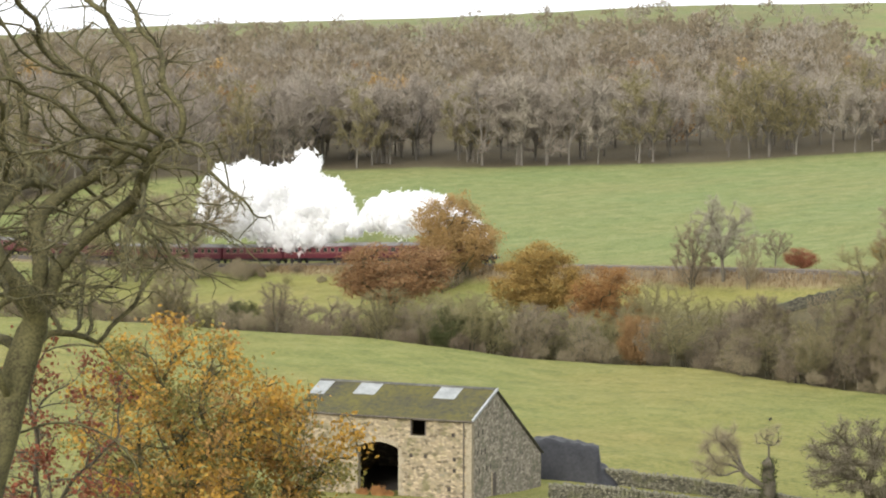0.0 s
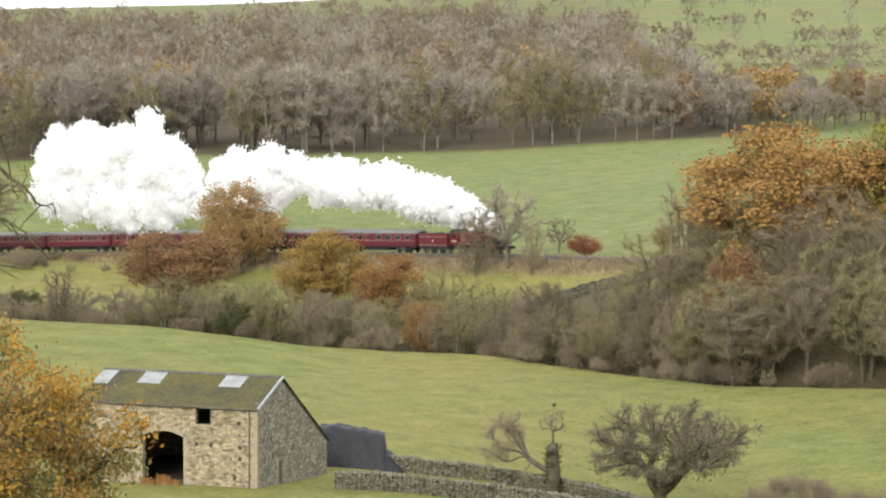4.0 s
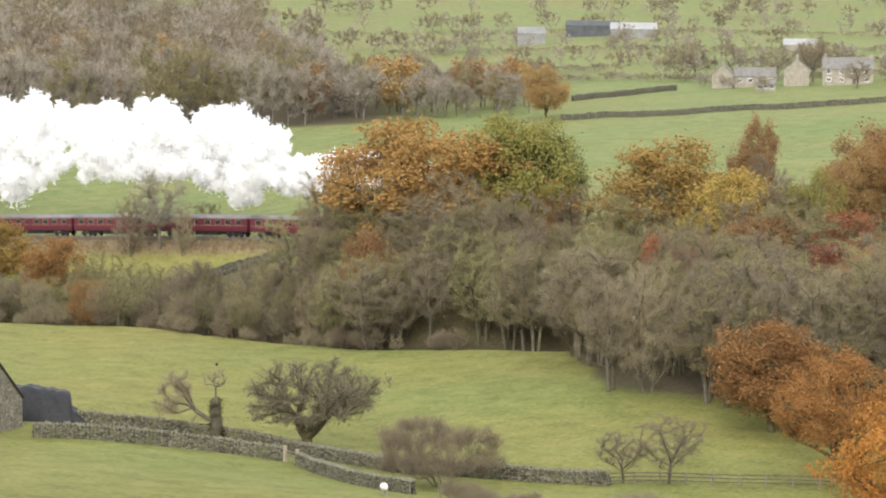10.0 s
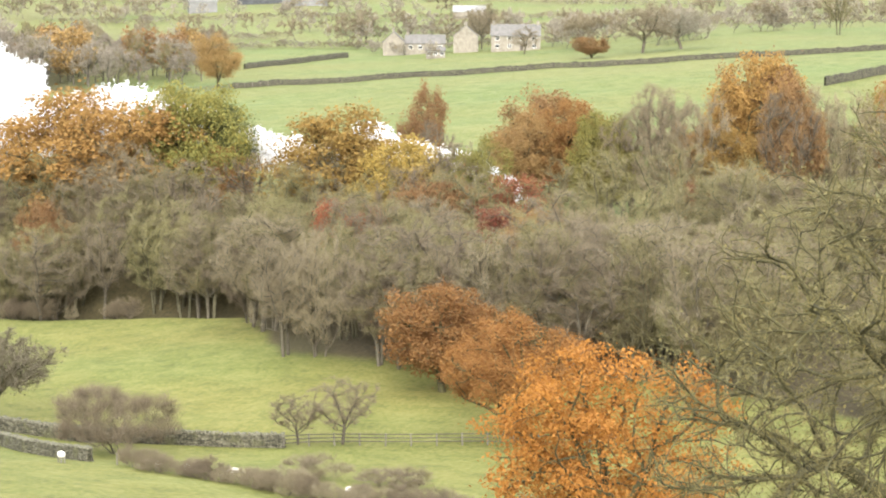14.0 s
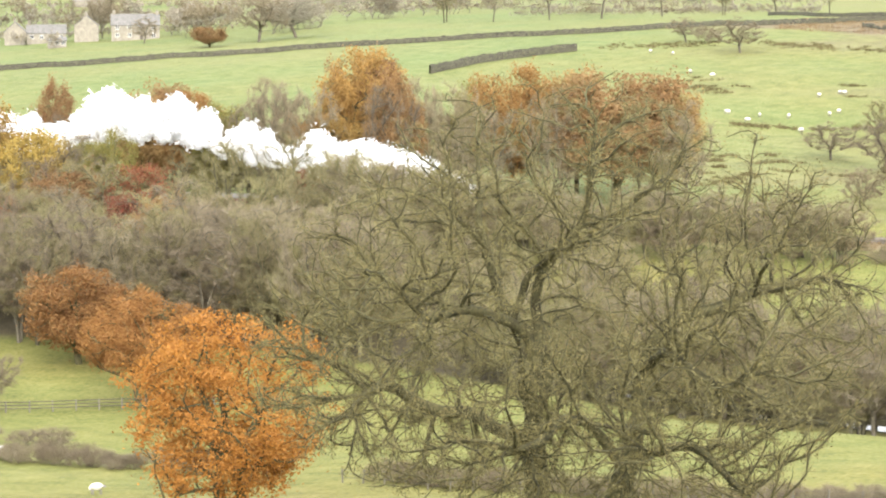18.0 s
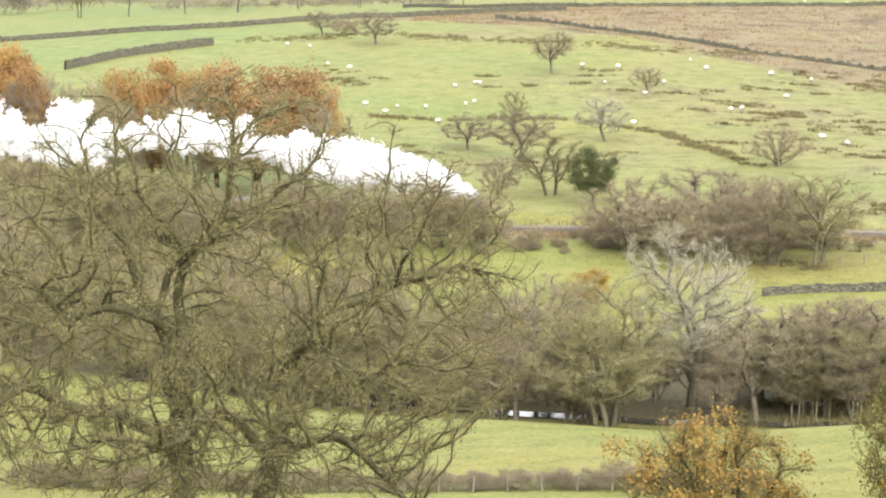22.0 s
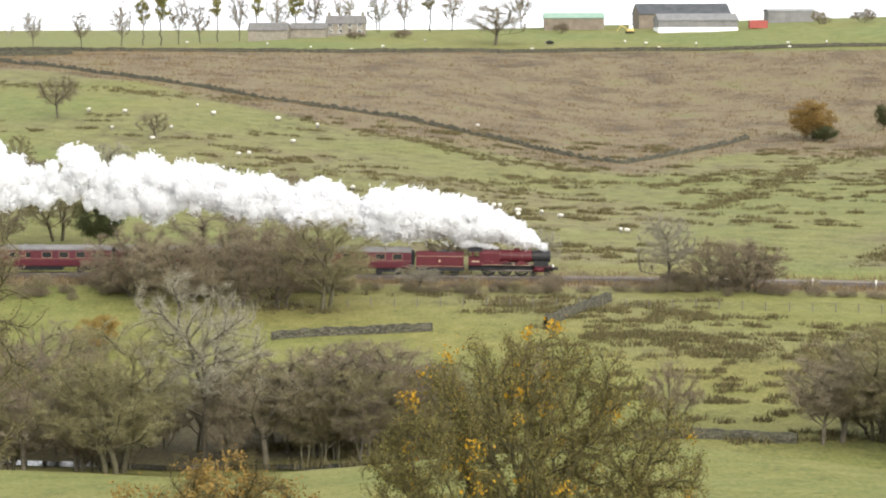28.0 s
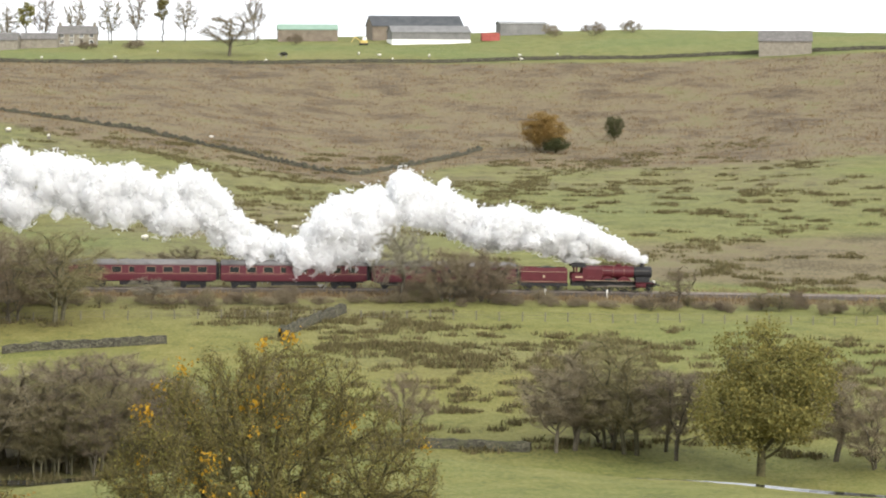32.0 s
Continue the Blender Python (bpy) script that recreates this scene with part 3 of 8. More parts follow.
def leaf_tris(skel, seed, count, size=0.3, scatter=0.45):
    """Leaf sprays: two triangles that make a bent diamond."""
    rng = np.random.default_rng(seed)
    p, d = tip_points(skel, rng, count)
    p = p + rng.normal(0, scatter, (count, 3)) * np.array([1, 1, 0.7])
    u = rng.normal(0, 1, (count, 3))
    u /= np.linalg.norm(u, axis=1)[:, None]
    v = np.cross(u, rng.normal(0, 1, (count, 3)))
    v /= np.linalg.norm(v, axis=1)[:, None]
    s = size * rng.uniform(0.5, 1.35, (count, 1))
    a, b, c, e = p - u * s * 0.62, p + v * s * 0.42, p + u * s * 0.62, p - v * s * 0.42 + np.cross(u, v) * s * 0.15
    return np.concatenate([np.stack([a, b, c], 1), np.stack([a, c, e], 1)])


TREES = {}


def colonise(seed, height, width, base=0.2, stems=((0.0, 0.0, 0.03, 0.0, 0.35),), radius=0.25, points=300, step=0.55, tip=0.014, gnarl=0.35, climb=0.12, shell=0.45, bulge=0.25, droop=0.0, pipe=2.3, taper=1.0, leafy_to=6, clear=0.6, leaders=5, low=1.25, reach=0.3, crest=0.0):
    """A tree whose limbs wander out to fill a domed, bumpy crown.
    stems: (x, y, lean in x, lean in y, height of the first fork as a share); shell: how far the buds keep to the outside;
    leaders: main limbs of each stem, the lowest low radians off the upright; reach: how far a bud draws a shoot, as a share of the height;
    climb: how much shoots turn upwards; droop: how far the rim of the crown hangs. Gives (limbs, tips) like grow()."""
    rng = np.random.default_rng(seed)
    zc, up, down = height * (base + (1 - base) * 0.38), height * (1 - base) * 0.62, height * (1 - base) * 0.42 + 1e-3
    bumps = rng.normal(0, 1, (14, 3))
    bumps[:, 2] = np.abs(bumps[:, 2]) * 0.7
    bumps /= np.linalg.norm(bumps, axis=1)[:, None]
    q = rng.normal(0, 1, (points, 3))
    q /= np.linalg.norm(q, axis=1)[:, None]
    size = 1 - bulge + bulge * np.clip((q @ bumps.T).max(1), 0, 1) ** 6
    q *= (size * rng.random(points) ** (1 / (1 + 4 * shell)))[:, None]
    q[:, :2] *= (1 + crest * np.clip(q[:, 2:], 0, 1))
    buds = q * np.array([width / 2, width / 2, 1.0])
    buds[:, 2] = zc + np.where(q[:, 2] > 0, q[:, 2] * up, q[:, 2] * down) - droop * np.hypot(q[:, 0], q[:, 1]) ** 2 * height
    buds = buds[buds[:, 2] > 0.03 * height]
    cap, first = 45000, []
    node, way, kink, parent, n = np.zeros((cap, 3)), np.zeros((cap, 3)), np.zeros((cap, 3)), np.full(cap, -1), 0
    spin = rng.uniform(0, 6.28)

    def trail(p, d, m, parent_, bend, lift, keep):
        nonlocal n
        d, kk = d / np.linalg.norm(d), np.zeros(3)
        for k in range(m):
            if k % 3 == 0:
                kk = rng.normal(0, bend, 3)
            d = d + kk + np.array([0, 0, lift])
            d /= np.linalg.norm(d)
            p = p + d * step
            node[n], way[n], parent[n] = p, d, parent_
            if k >= keep * m:
                first.append(n)
            parent_ = n
            n += 1

    for x, y, lx, ly, fork in stems:
        m = max(4, int(height * fork / step))
        node[n], way[n] = (x, y, -0.4), (0, 0, 1)
        root = n
        n += 1
        trail(node[root], np.array([lx, ly, 1.0]), m, root, 0.05 * gnarl, 0.02, clear)
        head = n - 1
        for k in range(leaders):
            f = (k + 0.5) / leaders
            i = int(root + 1 + (clear + (1 - clear) * f) * (head - root - 1))
            spin += 2.4 + rng.normal(0, 0.3)
            a = low * (1 - f) + 0.18 * f + rng.normal(0, 0.1)
            d = np.array([math.sin(a) * math.cos(spin) + 0.5 * lx, math.sin(a) * math.sin(spin) + 0.5 * ly, math.cos(a)])
            out_ = (x, y) if len(stems) > 1 else (0.0, 0.0)
            if d[0] * out_[0] + d[1] * out_[1] < 0:
                d[:2] *= 0.4
            d /= np.linalg.norm(d)
            # as far as two thirds of the way to the skin of the crown
            far = 1 / math.sqrt((math.hypot(d[0], d[1]) / (width / 2)) ** 2 + (d[2] / (up if d[2] > 0 else down)) ** 2)
            far = max(far * 0.72 - (max(0.0, node[i][2] - zc) * max(0.0, d[2])), 3 * step)
            trail(node[i], d, int(far / step), i, 0.34 * gnarl, 0.5 * climb, 0.25)
    # shoots only start above the clear trunk
    first = np.array(first)
    d2 = ((buds[:, None] - node[None, first]) ** 2).sum(2)
    near, far2 = first[d2.argmin(1)], d2.min(1)
    live, wait = np.ones(len(buds), bool), np.zeros(len(buds), int)
    kill2 = (1.25 * step) ** 2
    for _ in range(220):
        live &= (far2 > kill2) & (wait < 14)
        a = np.where(live & (far2 < (reach * height) ** 2))[0]
        if not len(a) or n > cap - 4000:
            break
        # not every bud draws at once: the shoots take turns
        a = a[rng.random(len(a)) < 0.45] if len(a) > 12 else a
        v = buds[a] - node[near[a]]
        v /= np.linalg.norm(v, axis=1)[:, None] + 1e-9
        got, inv = np.unique(near[a], return_inverse=True)
        pull = np.zeros((len(got), 3))
        np.add.at(pull, inv, v)
        pull /= np.linalg.norm(pull, axis=1)[:, None] + 1e-9
        kk = 0.45 * kink[got] + rng.normal(0, 0.40 * gnarl, (len(got), 3))
        d = pull * 0.78 + way[got] * 0.42 + kk + np.array([0, 0, climb])
        d /= np.linalg.norm(d, axis=1)[:, None] + 1e-9
        m = len(got)
        node[n:n + m], way[n:n + m], kink[n:n + m], parent[n:n + m] = node[got] + d * step, d, kk, got
        c2 = ((buds[a][:, None] - node[None, n:n + m]) ** 2).sum(2)
        best = c2.min(1)
        closer = best < far2[a]
        near[a[closer]], far2[a[closer]] = n + c2.argmin(1)[closer], best[closer]
        # buds that nothing comes nearer to are given up
        wait[a[~closer]] += 1
        wait[a[closer]] = 0
        n += m
    node, way, parent = node[:n], way[:n], parent[:n]
    load, mass = np.ones(n), np.full(n, tip ** pipe)
    kids = [[] for _ in range(n)]
    for i in range(n - 1, -1, -1):
        k = parent[i]
        if k >= 0:
            kids[k].append(i)
            load[k] += load[i]
            mass[k] += mass[i]
    r = mass ** (1 / pipe)
    r = tip + (radius - tip) * (np.maximum(0, r - tip) / (r.max() - tip)) ** taper
    limbs, todo = [], [(i, -1) for i in range(n) if parent[i] < 0]
    while todo:
        i, start = todo.pop()
        chain = [i] if start < 0 else [start, i]
        while kids[chain[-1]]:
            c = sorted(kids[chain[-1]], key=lambda w: -load[w])
            for o in c[1:]:
                todo.append((o, chain[-1]))
            chain.append(c[0])
        rr = r[chain].copy()
        if start >= 0:
            rr[0] = rr[1]
        rr[-1] *= 0.5
        limbs.append((node[chain], rr, 0 if rr[0] > 0.55 * radius else (1 if rr[0] > 0.28 * radius else (2 if rr[0] > 0.12 * radius else 3))))
    ends = np.where(load <= leafy_to)[0]
    return limbs, (node[ends], way[ends])


def crown_leaves(skel, seed, count, size=0.22, clumps=90, clump=0.95, open_=0.25):
    """Leaves massed in clumps at the ends of the branches: bent diamonds that face outwards from their clump."""
    rng = np.random.default_rng(seed)
    p, d = skel[1]
    c = p[rng.choice(len(p), min(clumps, len(p)), replace=False)]
    rad = clump * rng.uniform(0.65, 1.35, len(c))
    w = rad ** 2 / (rad ** 2).sum()
    i = rng.choice(len(c), count, p=w)
    o = rng.normal(0, 1, (count, 3))
    o[:, 2] += 0.35
    o /= np.linalg.norm(o, axis=1)[:, None]
    depth = rng.random((count, 1)) ** 0.33
    q = c[i] + o * depth * rad[i][:, None] * np.array([1, 1, 0.78])
    loose = rng.random(count) < open_
    q[loose] += rng.normal(0, 0.45 * clump, (loose.sum(), 3))
    nrm = o + rng.normal(0, 0.55, (count, 3))
    u = np.cross(nrm, rng.normal(0, 1, (count, 3)))
    u /= np.linalg.norm(u, axis=1)[:, None]
    v = np.cross(nrm, u)
    v /= np.linalg.norm(v, axis=1)[:, None]
    s = size * rng.uniform(0.5, 1.35, (count, 1))
    a, b, e, f = q - u * s * 0.6, q + v * s * 0.42, q + u * s * 0.6, q - v * s * 0.42 + np.cross(u, v) * s * 0.15
    return np.concatenate([np.stack([a, b, e], 1), np.stack([a, e, f], 1)])


def tree_kind(key, skel, bark, crowns, trunk_upto=9, sides=(8, 6, 4, 3)):
    """A kind of tree: its limbs, and crowns as (material, triangles)."""
    limbs = skel[0]
    allp = np.concatenate([c[1][:, 2] for c in crowns])
    TREES[key] = (limb_mesh("trunk", limbs, bark, trunk_upto, sides), [tri_mesh("crown", c[1], c[0]) for c in crowns],
                  np.percentile(allp[:, 2], 99.5), 2 * np.percentile(np.hypot(allp[:, 0], allp[:, 1]), 95))


def plant(key, x, y, h, w, label, name="tree", turn=None, sink=0.15, category="tree", group=""):
    """One tree of a kind, of height h and crown width w, on the ground."""
    trunk, crowns, th, tw = TREES[key]
    ob = new(name)
    turn = (x * 37.1 + y * 17.3) % 360 if turn is None else turn
    s = Matrix.Diagonal((w / tw, w / tw, h / th, 1))
    ob.matrix_basis = pose(x, y, float(ground(x, y)) - sink, 0, 0, turn) @ s
    piece("trunk", trunk, ob)
    for c in crowns:
        piece("crown", c, ob)
    return tagged(ob, label, category, group)


def tree_kinds():
    for i in range(4):
        sk = colonise(11 + i, 12, 7.6, 0.16, ((0.0, 0.0, 0.05, 0.02, 0.36),), 0.15, 520, 0.45, 0.014, 0.26, 0.18)
        tree_kind("bare%d" % i, sk, BARK, [(TWIG_BROWN, twig_tris(sk, i, 8500, 0.55, 0.028, 0.30, 0.55))])
        sk = colonise(31 + i, 12, 7.6, 0.12, ((-0.3, 0.1, -0.07, 0.02, 0.38), (0.3, -0.1, 0.09, 0.03, 0.34)), 0.13, 520, 0.45, 0.014, 0.28, 0.20)
        tree_kind("olive%d" % i, sk, BARK_OLIVE, [(TWIG_OLIVE, twig_tris(sk, 9 + i, 8500, 0.55, 0.028, 0.30, 0.55))])
    for i in range(2):
        sk = colonise(51 + i, 12, 9.0, 0.20, ((0.0, 0.0, 0.05, 0.02, 0.38),), 0.19, 600, 0.45, 0.016, 0.30, 0.10)
        tree_kind("grey%d" % i, sk, BARK, [(TWIG_GREY, twig_tris(sk, 19 + i, 12500, 0.55, 0.028, 0.25, 0.6))])
        sk = colonise(61 + i, 12, 11.0, 0.0, ((-0.5, 0.2, -0.16, 0.03, 0.14), (0.5, -0.1, 0.15, -0.05, 0.12), (0.0, 0.5, 0.02, 0.12, 0.16)), 0.12, 600, 0.5, 0.014, 0.28, 0.12)
        tree_kind("purple%d" % i, sk, BARK, [(TWIG_PURPLE, twig_tris(sk, 29 + i, 15000, 0.60, 0.030, 0.25, 0.6))])
        sk = grow(71 + i, 4, 6, -0.1, 110, 0.05, stems=5, step=0.5, tip=0.008)
        tree_kind("bush%d" % i, sk, BARK, [(TWIG_BROWN, twig_tris(sk, 39 + i, 4200, 0.85, 0.024, 0.6))])
        sk = colonise(75 + i, 12, 8.2, 0.12, ((0.0, 0.0, 0.03, 0.02, 0.34),), 0.15, 110, 0.9, 0.035, 0.28, 0.2)
        tree_kind("far%d" % i, sk, BARK_FAR, [(TWIG_FAR_HAZED, twig_tris(sk, 49 + i, 1400, 1.0, 0.095, 0.3, 0.6))], sides=(5, 4, 3, 3))
        sk = colonise(77 + i, 12, 9.0, 0.08, ((0.0, 0.0, -0.03, 0.02, 0.30),), 0.14, 110, 0.9, 0.035, 0.28, 0.2)
        tree_kind("farolive%d" % i, sk, BARK_FAR, [(TWIG_OLIVE, twig_tris(sk, 59 + i, 1400, 1.0, 0.095, 0.3, 0.6))], sides=(5, 4, 3, 3))
        tree_kind("farrust%d" % i, sk, BARK_FAR, [(LEAF_RUST, crown_leaves(sk, 69 + i, 1100, 0.5, 50, 1.2))], sides=(5, 4, 3, 3))
    for i in range(2):
        sk = grow(97 + i, 12, 11, -0.06, 40, 0.13, lobes=9, step=2.2, tip=0.05)
        tree_kind("hazy%d" % i, sk, BARK_FAR, [((TWIG_FAR_HAZED, TWIG_BROWN)[i], twig_tris(sk, 98 + i, 520, 1.4, 0.22, 0.3, 0.7))], sides=(3, 3, 3, 3))
    # pine needles borrow the lighter green-gold leaf, so haze sits in their colour
    sk = grow(95, 14, 5.0, 0.30, 60, 0.2, lobes=7, step=0.9, tip=0.02)
    tree_kind("pine0", sk, BARK, [(LEAF_GREENGOLD, leaf_tris(sk, 95, 1700, 0.36, 0.40))])
    for key, mat, n, seed in (("orange", LEAF_ORANGE, 30000, 81), ("rust", LEAF_RUST, 26000, 83), ("amber", LEAF_AMBER, 30000, 85), ("greengold", LEAF_GREENGOLD, 30000, 87), ("green", LEAF_GREEN, 24000, 89), ("red", LEAF_RED, 20000, 91)):
        for i in range(2):
            sk = colonise(seed + 20 * i, 12, 10, 0.06, ((0.0, 0.0, 0.04, 0.0, 0.24),), 0.26, 700, 0.5, 0.016, 0.28, 0.04, shell=0.5, bulge=0.26, leafy_to=12)
            tree_kind("%s%d" % (key, i), sk, BARK_MOSS, [(mat, crown_leaves(sk, seed + i, n, 0.155, 330, 0.85, 0.15))])


tree_kinds()

# ---------------------------------------------------------------- railway
MAROON = mottled("maroon_paint", (0.066, 0.010, 0.014), (0.096, 0.016, 0.021), 0.6, 0.5, bump=0.03)
MAROON_DULL = mottled("coach_maroon", (0.064, 0.012, 0.018), (0.094, 0.019, 0.026), 0.5, 0.55, bump=0.03)
BLACK_IRON = mottled("sooty_black_iron", (0.010, 0.010, 0.011), (0.030, 0.029, 0.029), 1.5, 0.55, bump=0.1)
ROOF_GREY = mottled("grey_coach_roof", (0.12, 0.115, 0.115), (0.21, 0.20, 0.195), 0.7, 0.75, bump=0.05)
STEEL = mottled("worn_steel", (0.12, 0.10, 0.085), (0.24, 0.21, 0.18), 2.0, 0.6, 0.7, bump=0.03)
LINING = mottled("pale_lining", (0.33, 0.26, 0.17), (0.46, 0.37, 0.25), 2.0, 0.6, bump=0.0)
FRAME_BROWN = mottled("varnished_window_frame", (0.20, 0.12, 0.085), (0.30, 0.19, 0.13), 2.0, 0.6, bump=0.0)
PALE = mottled("off_white_paint", (0.62, 0.60, 0.55), (0.80, 0.78, 0.72), 2.0, 0.6, bump=0.0)
BALLAST = mottled("ballast", (0.045, 0.036, 0.028), (0.10, 0.085, 0.068), 1.2, 0.95, bump=0.5, fine=10)
SLEEPER = mottled("sleeper_wood", (0.06, 0.05, 0.04), (0.14, 0.115, 0.09), 2.0, 0.9)


def window_glass():
    m, n, l, b = material("dark_glass", 0.08)
    b.inputs["Base Color"].default_value = (0.02, 0.022, 0.024, 1)
    b.inputs["Specular IOR Level"].default_value = 0.7
    return m


GLASS = window_glass()


def ribbon(name, mat, x0, x1, section, step=4.0, lift=0.0):
    """A strip along the railway with the given section (y offset, height) points."""
    xs = np.arange(x0, x1 + step, step)
    zs = rail_height(xs)
    sec = np.array(section, float)
    k = len(sec)
    v = np.stack([np.repeat(xs, k), RAIL_Y + np.tile(sec[:, 0], len(xs)), np.repeat(zs, k) + np.tile(sec[:, 1], len(xs)) + lift], 1)
    i, j = np.meshgrid(np.arange(len(xs) - 1), np.arange(k - 1), indexing="ij")
    f = np.stack([i * k + j, (i + 1) * k + j, (i + 1) * k + j + 1, i * k + j + 1], -1).reshape(-1, 4)
    return indexed_mesh(name, v, f, mat)


def railway():
    bed = tagged(new("ballast_bed", ribbon("ballast_bed", BALLAST, -780, 370, [(-3.6, -0.75), (-2.4, -0.22), (2.4, -0.22), (3.6, -0.75)])), "grey stone ballast bed of the railway", "track bed", kind="structure")
    for s in (-0.75, 0.75):
        tagged(new("rail", ribbon("rail", STEEL, -780, 370, [(s - 0.07, -0.16), (s - 0.035, 0.0), (s + 0.035, 0.0), (s + 0.07, -0.16)])), "worn steel running rail", "rail", kind="structure")
    vs, fs = [], []
    cube = np.array([(x, y, z) for x in (-0.12, 0.12) for y in (-1.3, 1.3) for z in (-0.3, -0.15)])
    quads = np.array([(0, 1, 3, 2), (4, 6, 7, 5), (0, 4, 5, 1), (2, 3, 7, 6), (1, 5, 7, 3), (0, 2, 6, 4)])
    for n, x in enumerate(np.arange(-520, 200, 0.75)):
        vs.append(cube + np.array([x, RAIL_Y, float(rail_height(x)) + 0.02]))
        fs.append(quads + 8 * n)
    tagged(new("sleepers", indexed_mesh("sleepers", np.concatenate(vs), np.concatenate(fs), SLEEPER)), "weathered sleepers under the rails", "sleepers", kind="stuff")


railway()


def loft(rings, cap=True):
    """A bmesh skin through rings of equal length."""
    bm = bmesh.new()
    rows = [[bm.verts.new(p) for p in r] for r in rings]
    k = len(rows[0])
    for a, b in zip(rows[:-1], rows[1:]):
        for i in range(k):
            bm.faces.new((a[i], a[(i + 1) % k], b[(i + 1) % k], b[i]))
    if cap:
        bm.faces.new(rows[0][::-1])
        bm.faces.new(rows[-1])
    bmesh.ops.recalc_face_normals(bm, faces=bm.faces)
    return bm


def ring(x, r, z, n=24, squash=1.0):
    return [(x, r * math.cos(2 * math.pi * i / n), z + squash * r * math.sin(2 * math.pi * i / n)) for i in range(n)]


def wheel_mesh(name, r, spokes, mat):
    """A spoked wheel in the x-z plane, about its own centre."""
    bm = bmesh.new()
    n = 28
    for r0, r1, w in ((r * 0.88, r, 0.075), (0.0, r * 0.16, 0.09)):
        lo = [[bm.verts.new((rr * math.cos(2 * math.pi * i / n), s * w, rr * math.sin(2 * math.pi * i / n))) for i in range(n)] for rr, s in ((r0 + 1e-3, -1), (r1, -1), (r1, 1), (r0 + 1e-3, 1))]
        for a in range(4):
            for i in range(n):
                bm.faces.new((lo[a][i], lo[a][(i + 1) % n], lo[(a + 1) % 4][(i + 1) % n], lo[(a + 1) % 4][i]))
    for i in range(spokes):
        t = 2 * math.pi * i / spokes
        rod(bm, (r * 0.14 * math.cos(t), 0, r * 0.14 * math.sin(t)), (r * 0.9 * math.cos(t), 0, r * 0.9 * math.sin(t)), 0.05, 0.035, 5)
    bmesh.ops.recalc_face_normals(bm, faces=bm.faces)
    return bm_mesh(name, bm, mat)


TURNING = []


def add_wheels(parent, xs, r, spokes, mat, name="wheel"):
    me = wheel_mesh(name, r, spokes, mat)
    for x in xs:
        for y in (-0.8, 0.8):
            w = piece(name, me, parent, m=pose(x, y, r))
            TURNING.append((w, x, y, r))


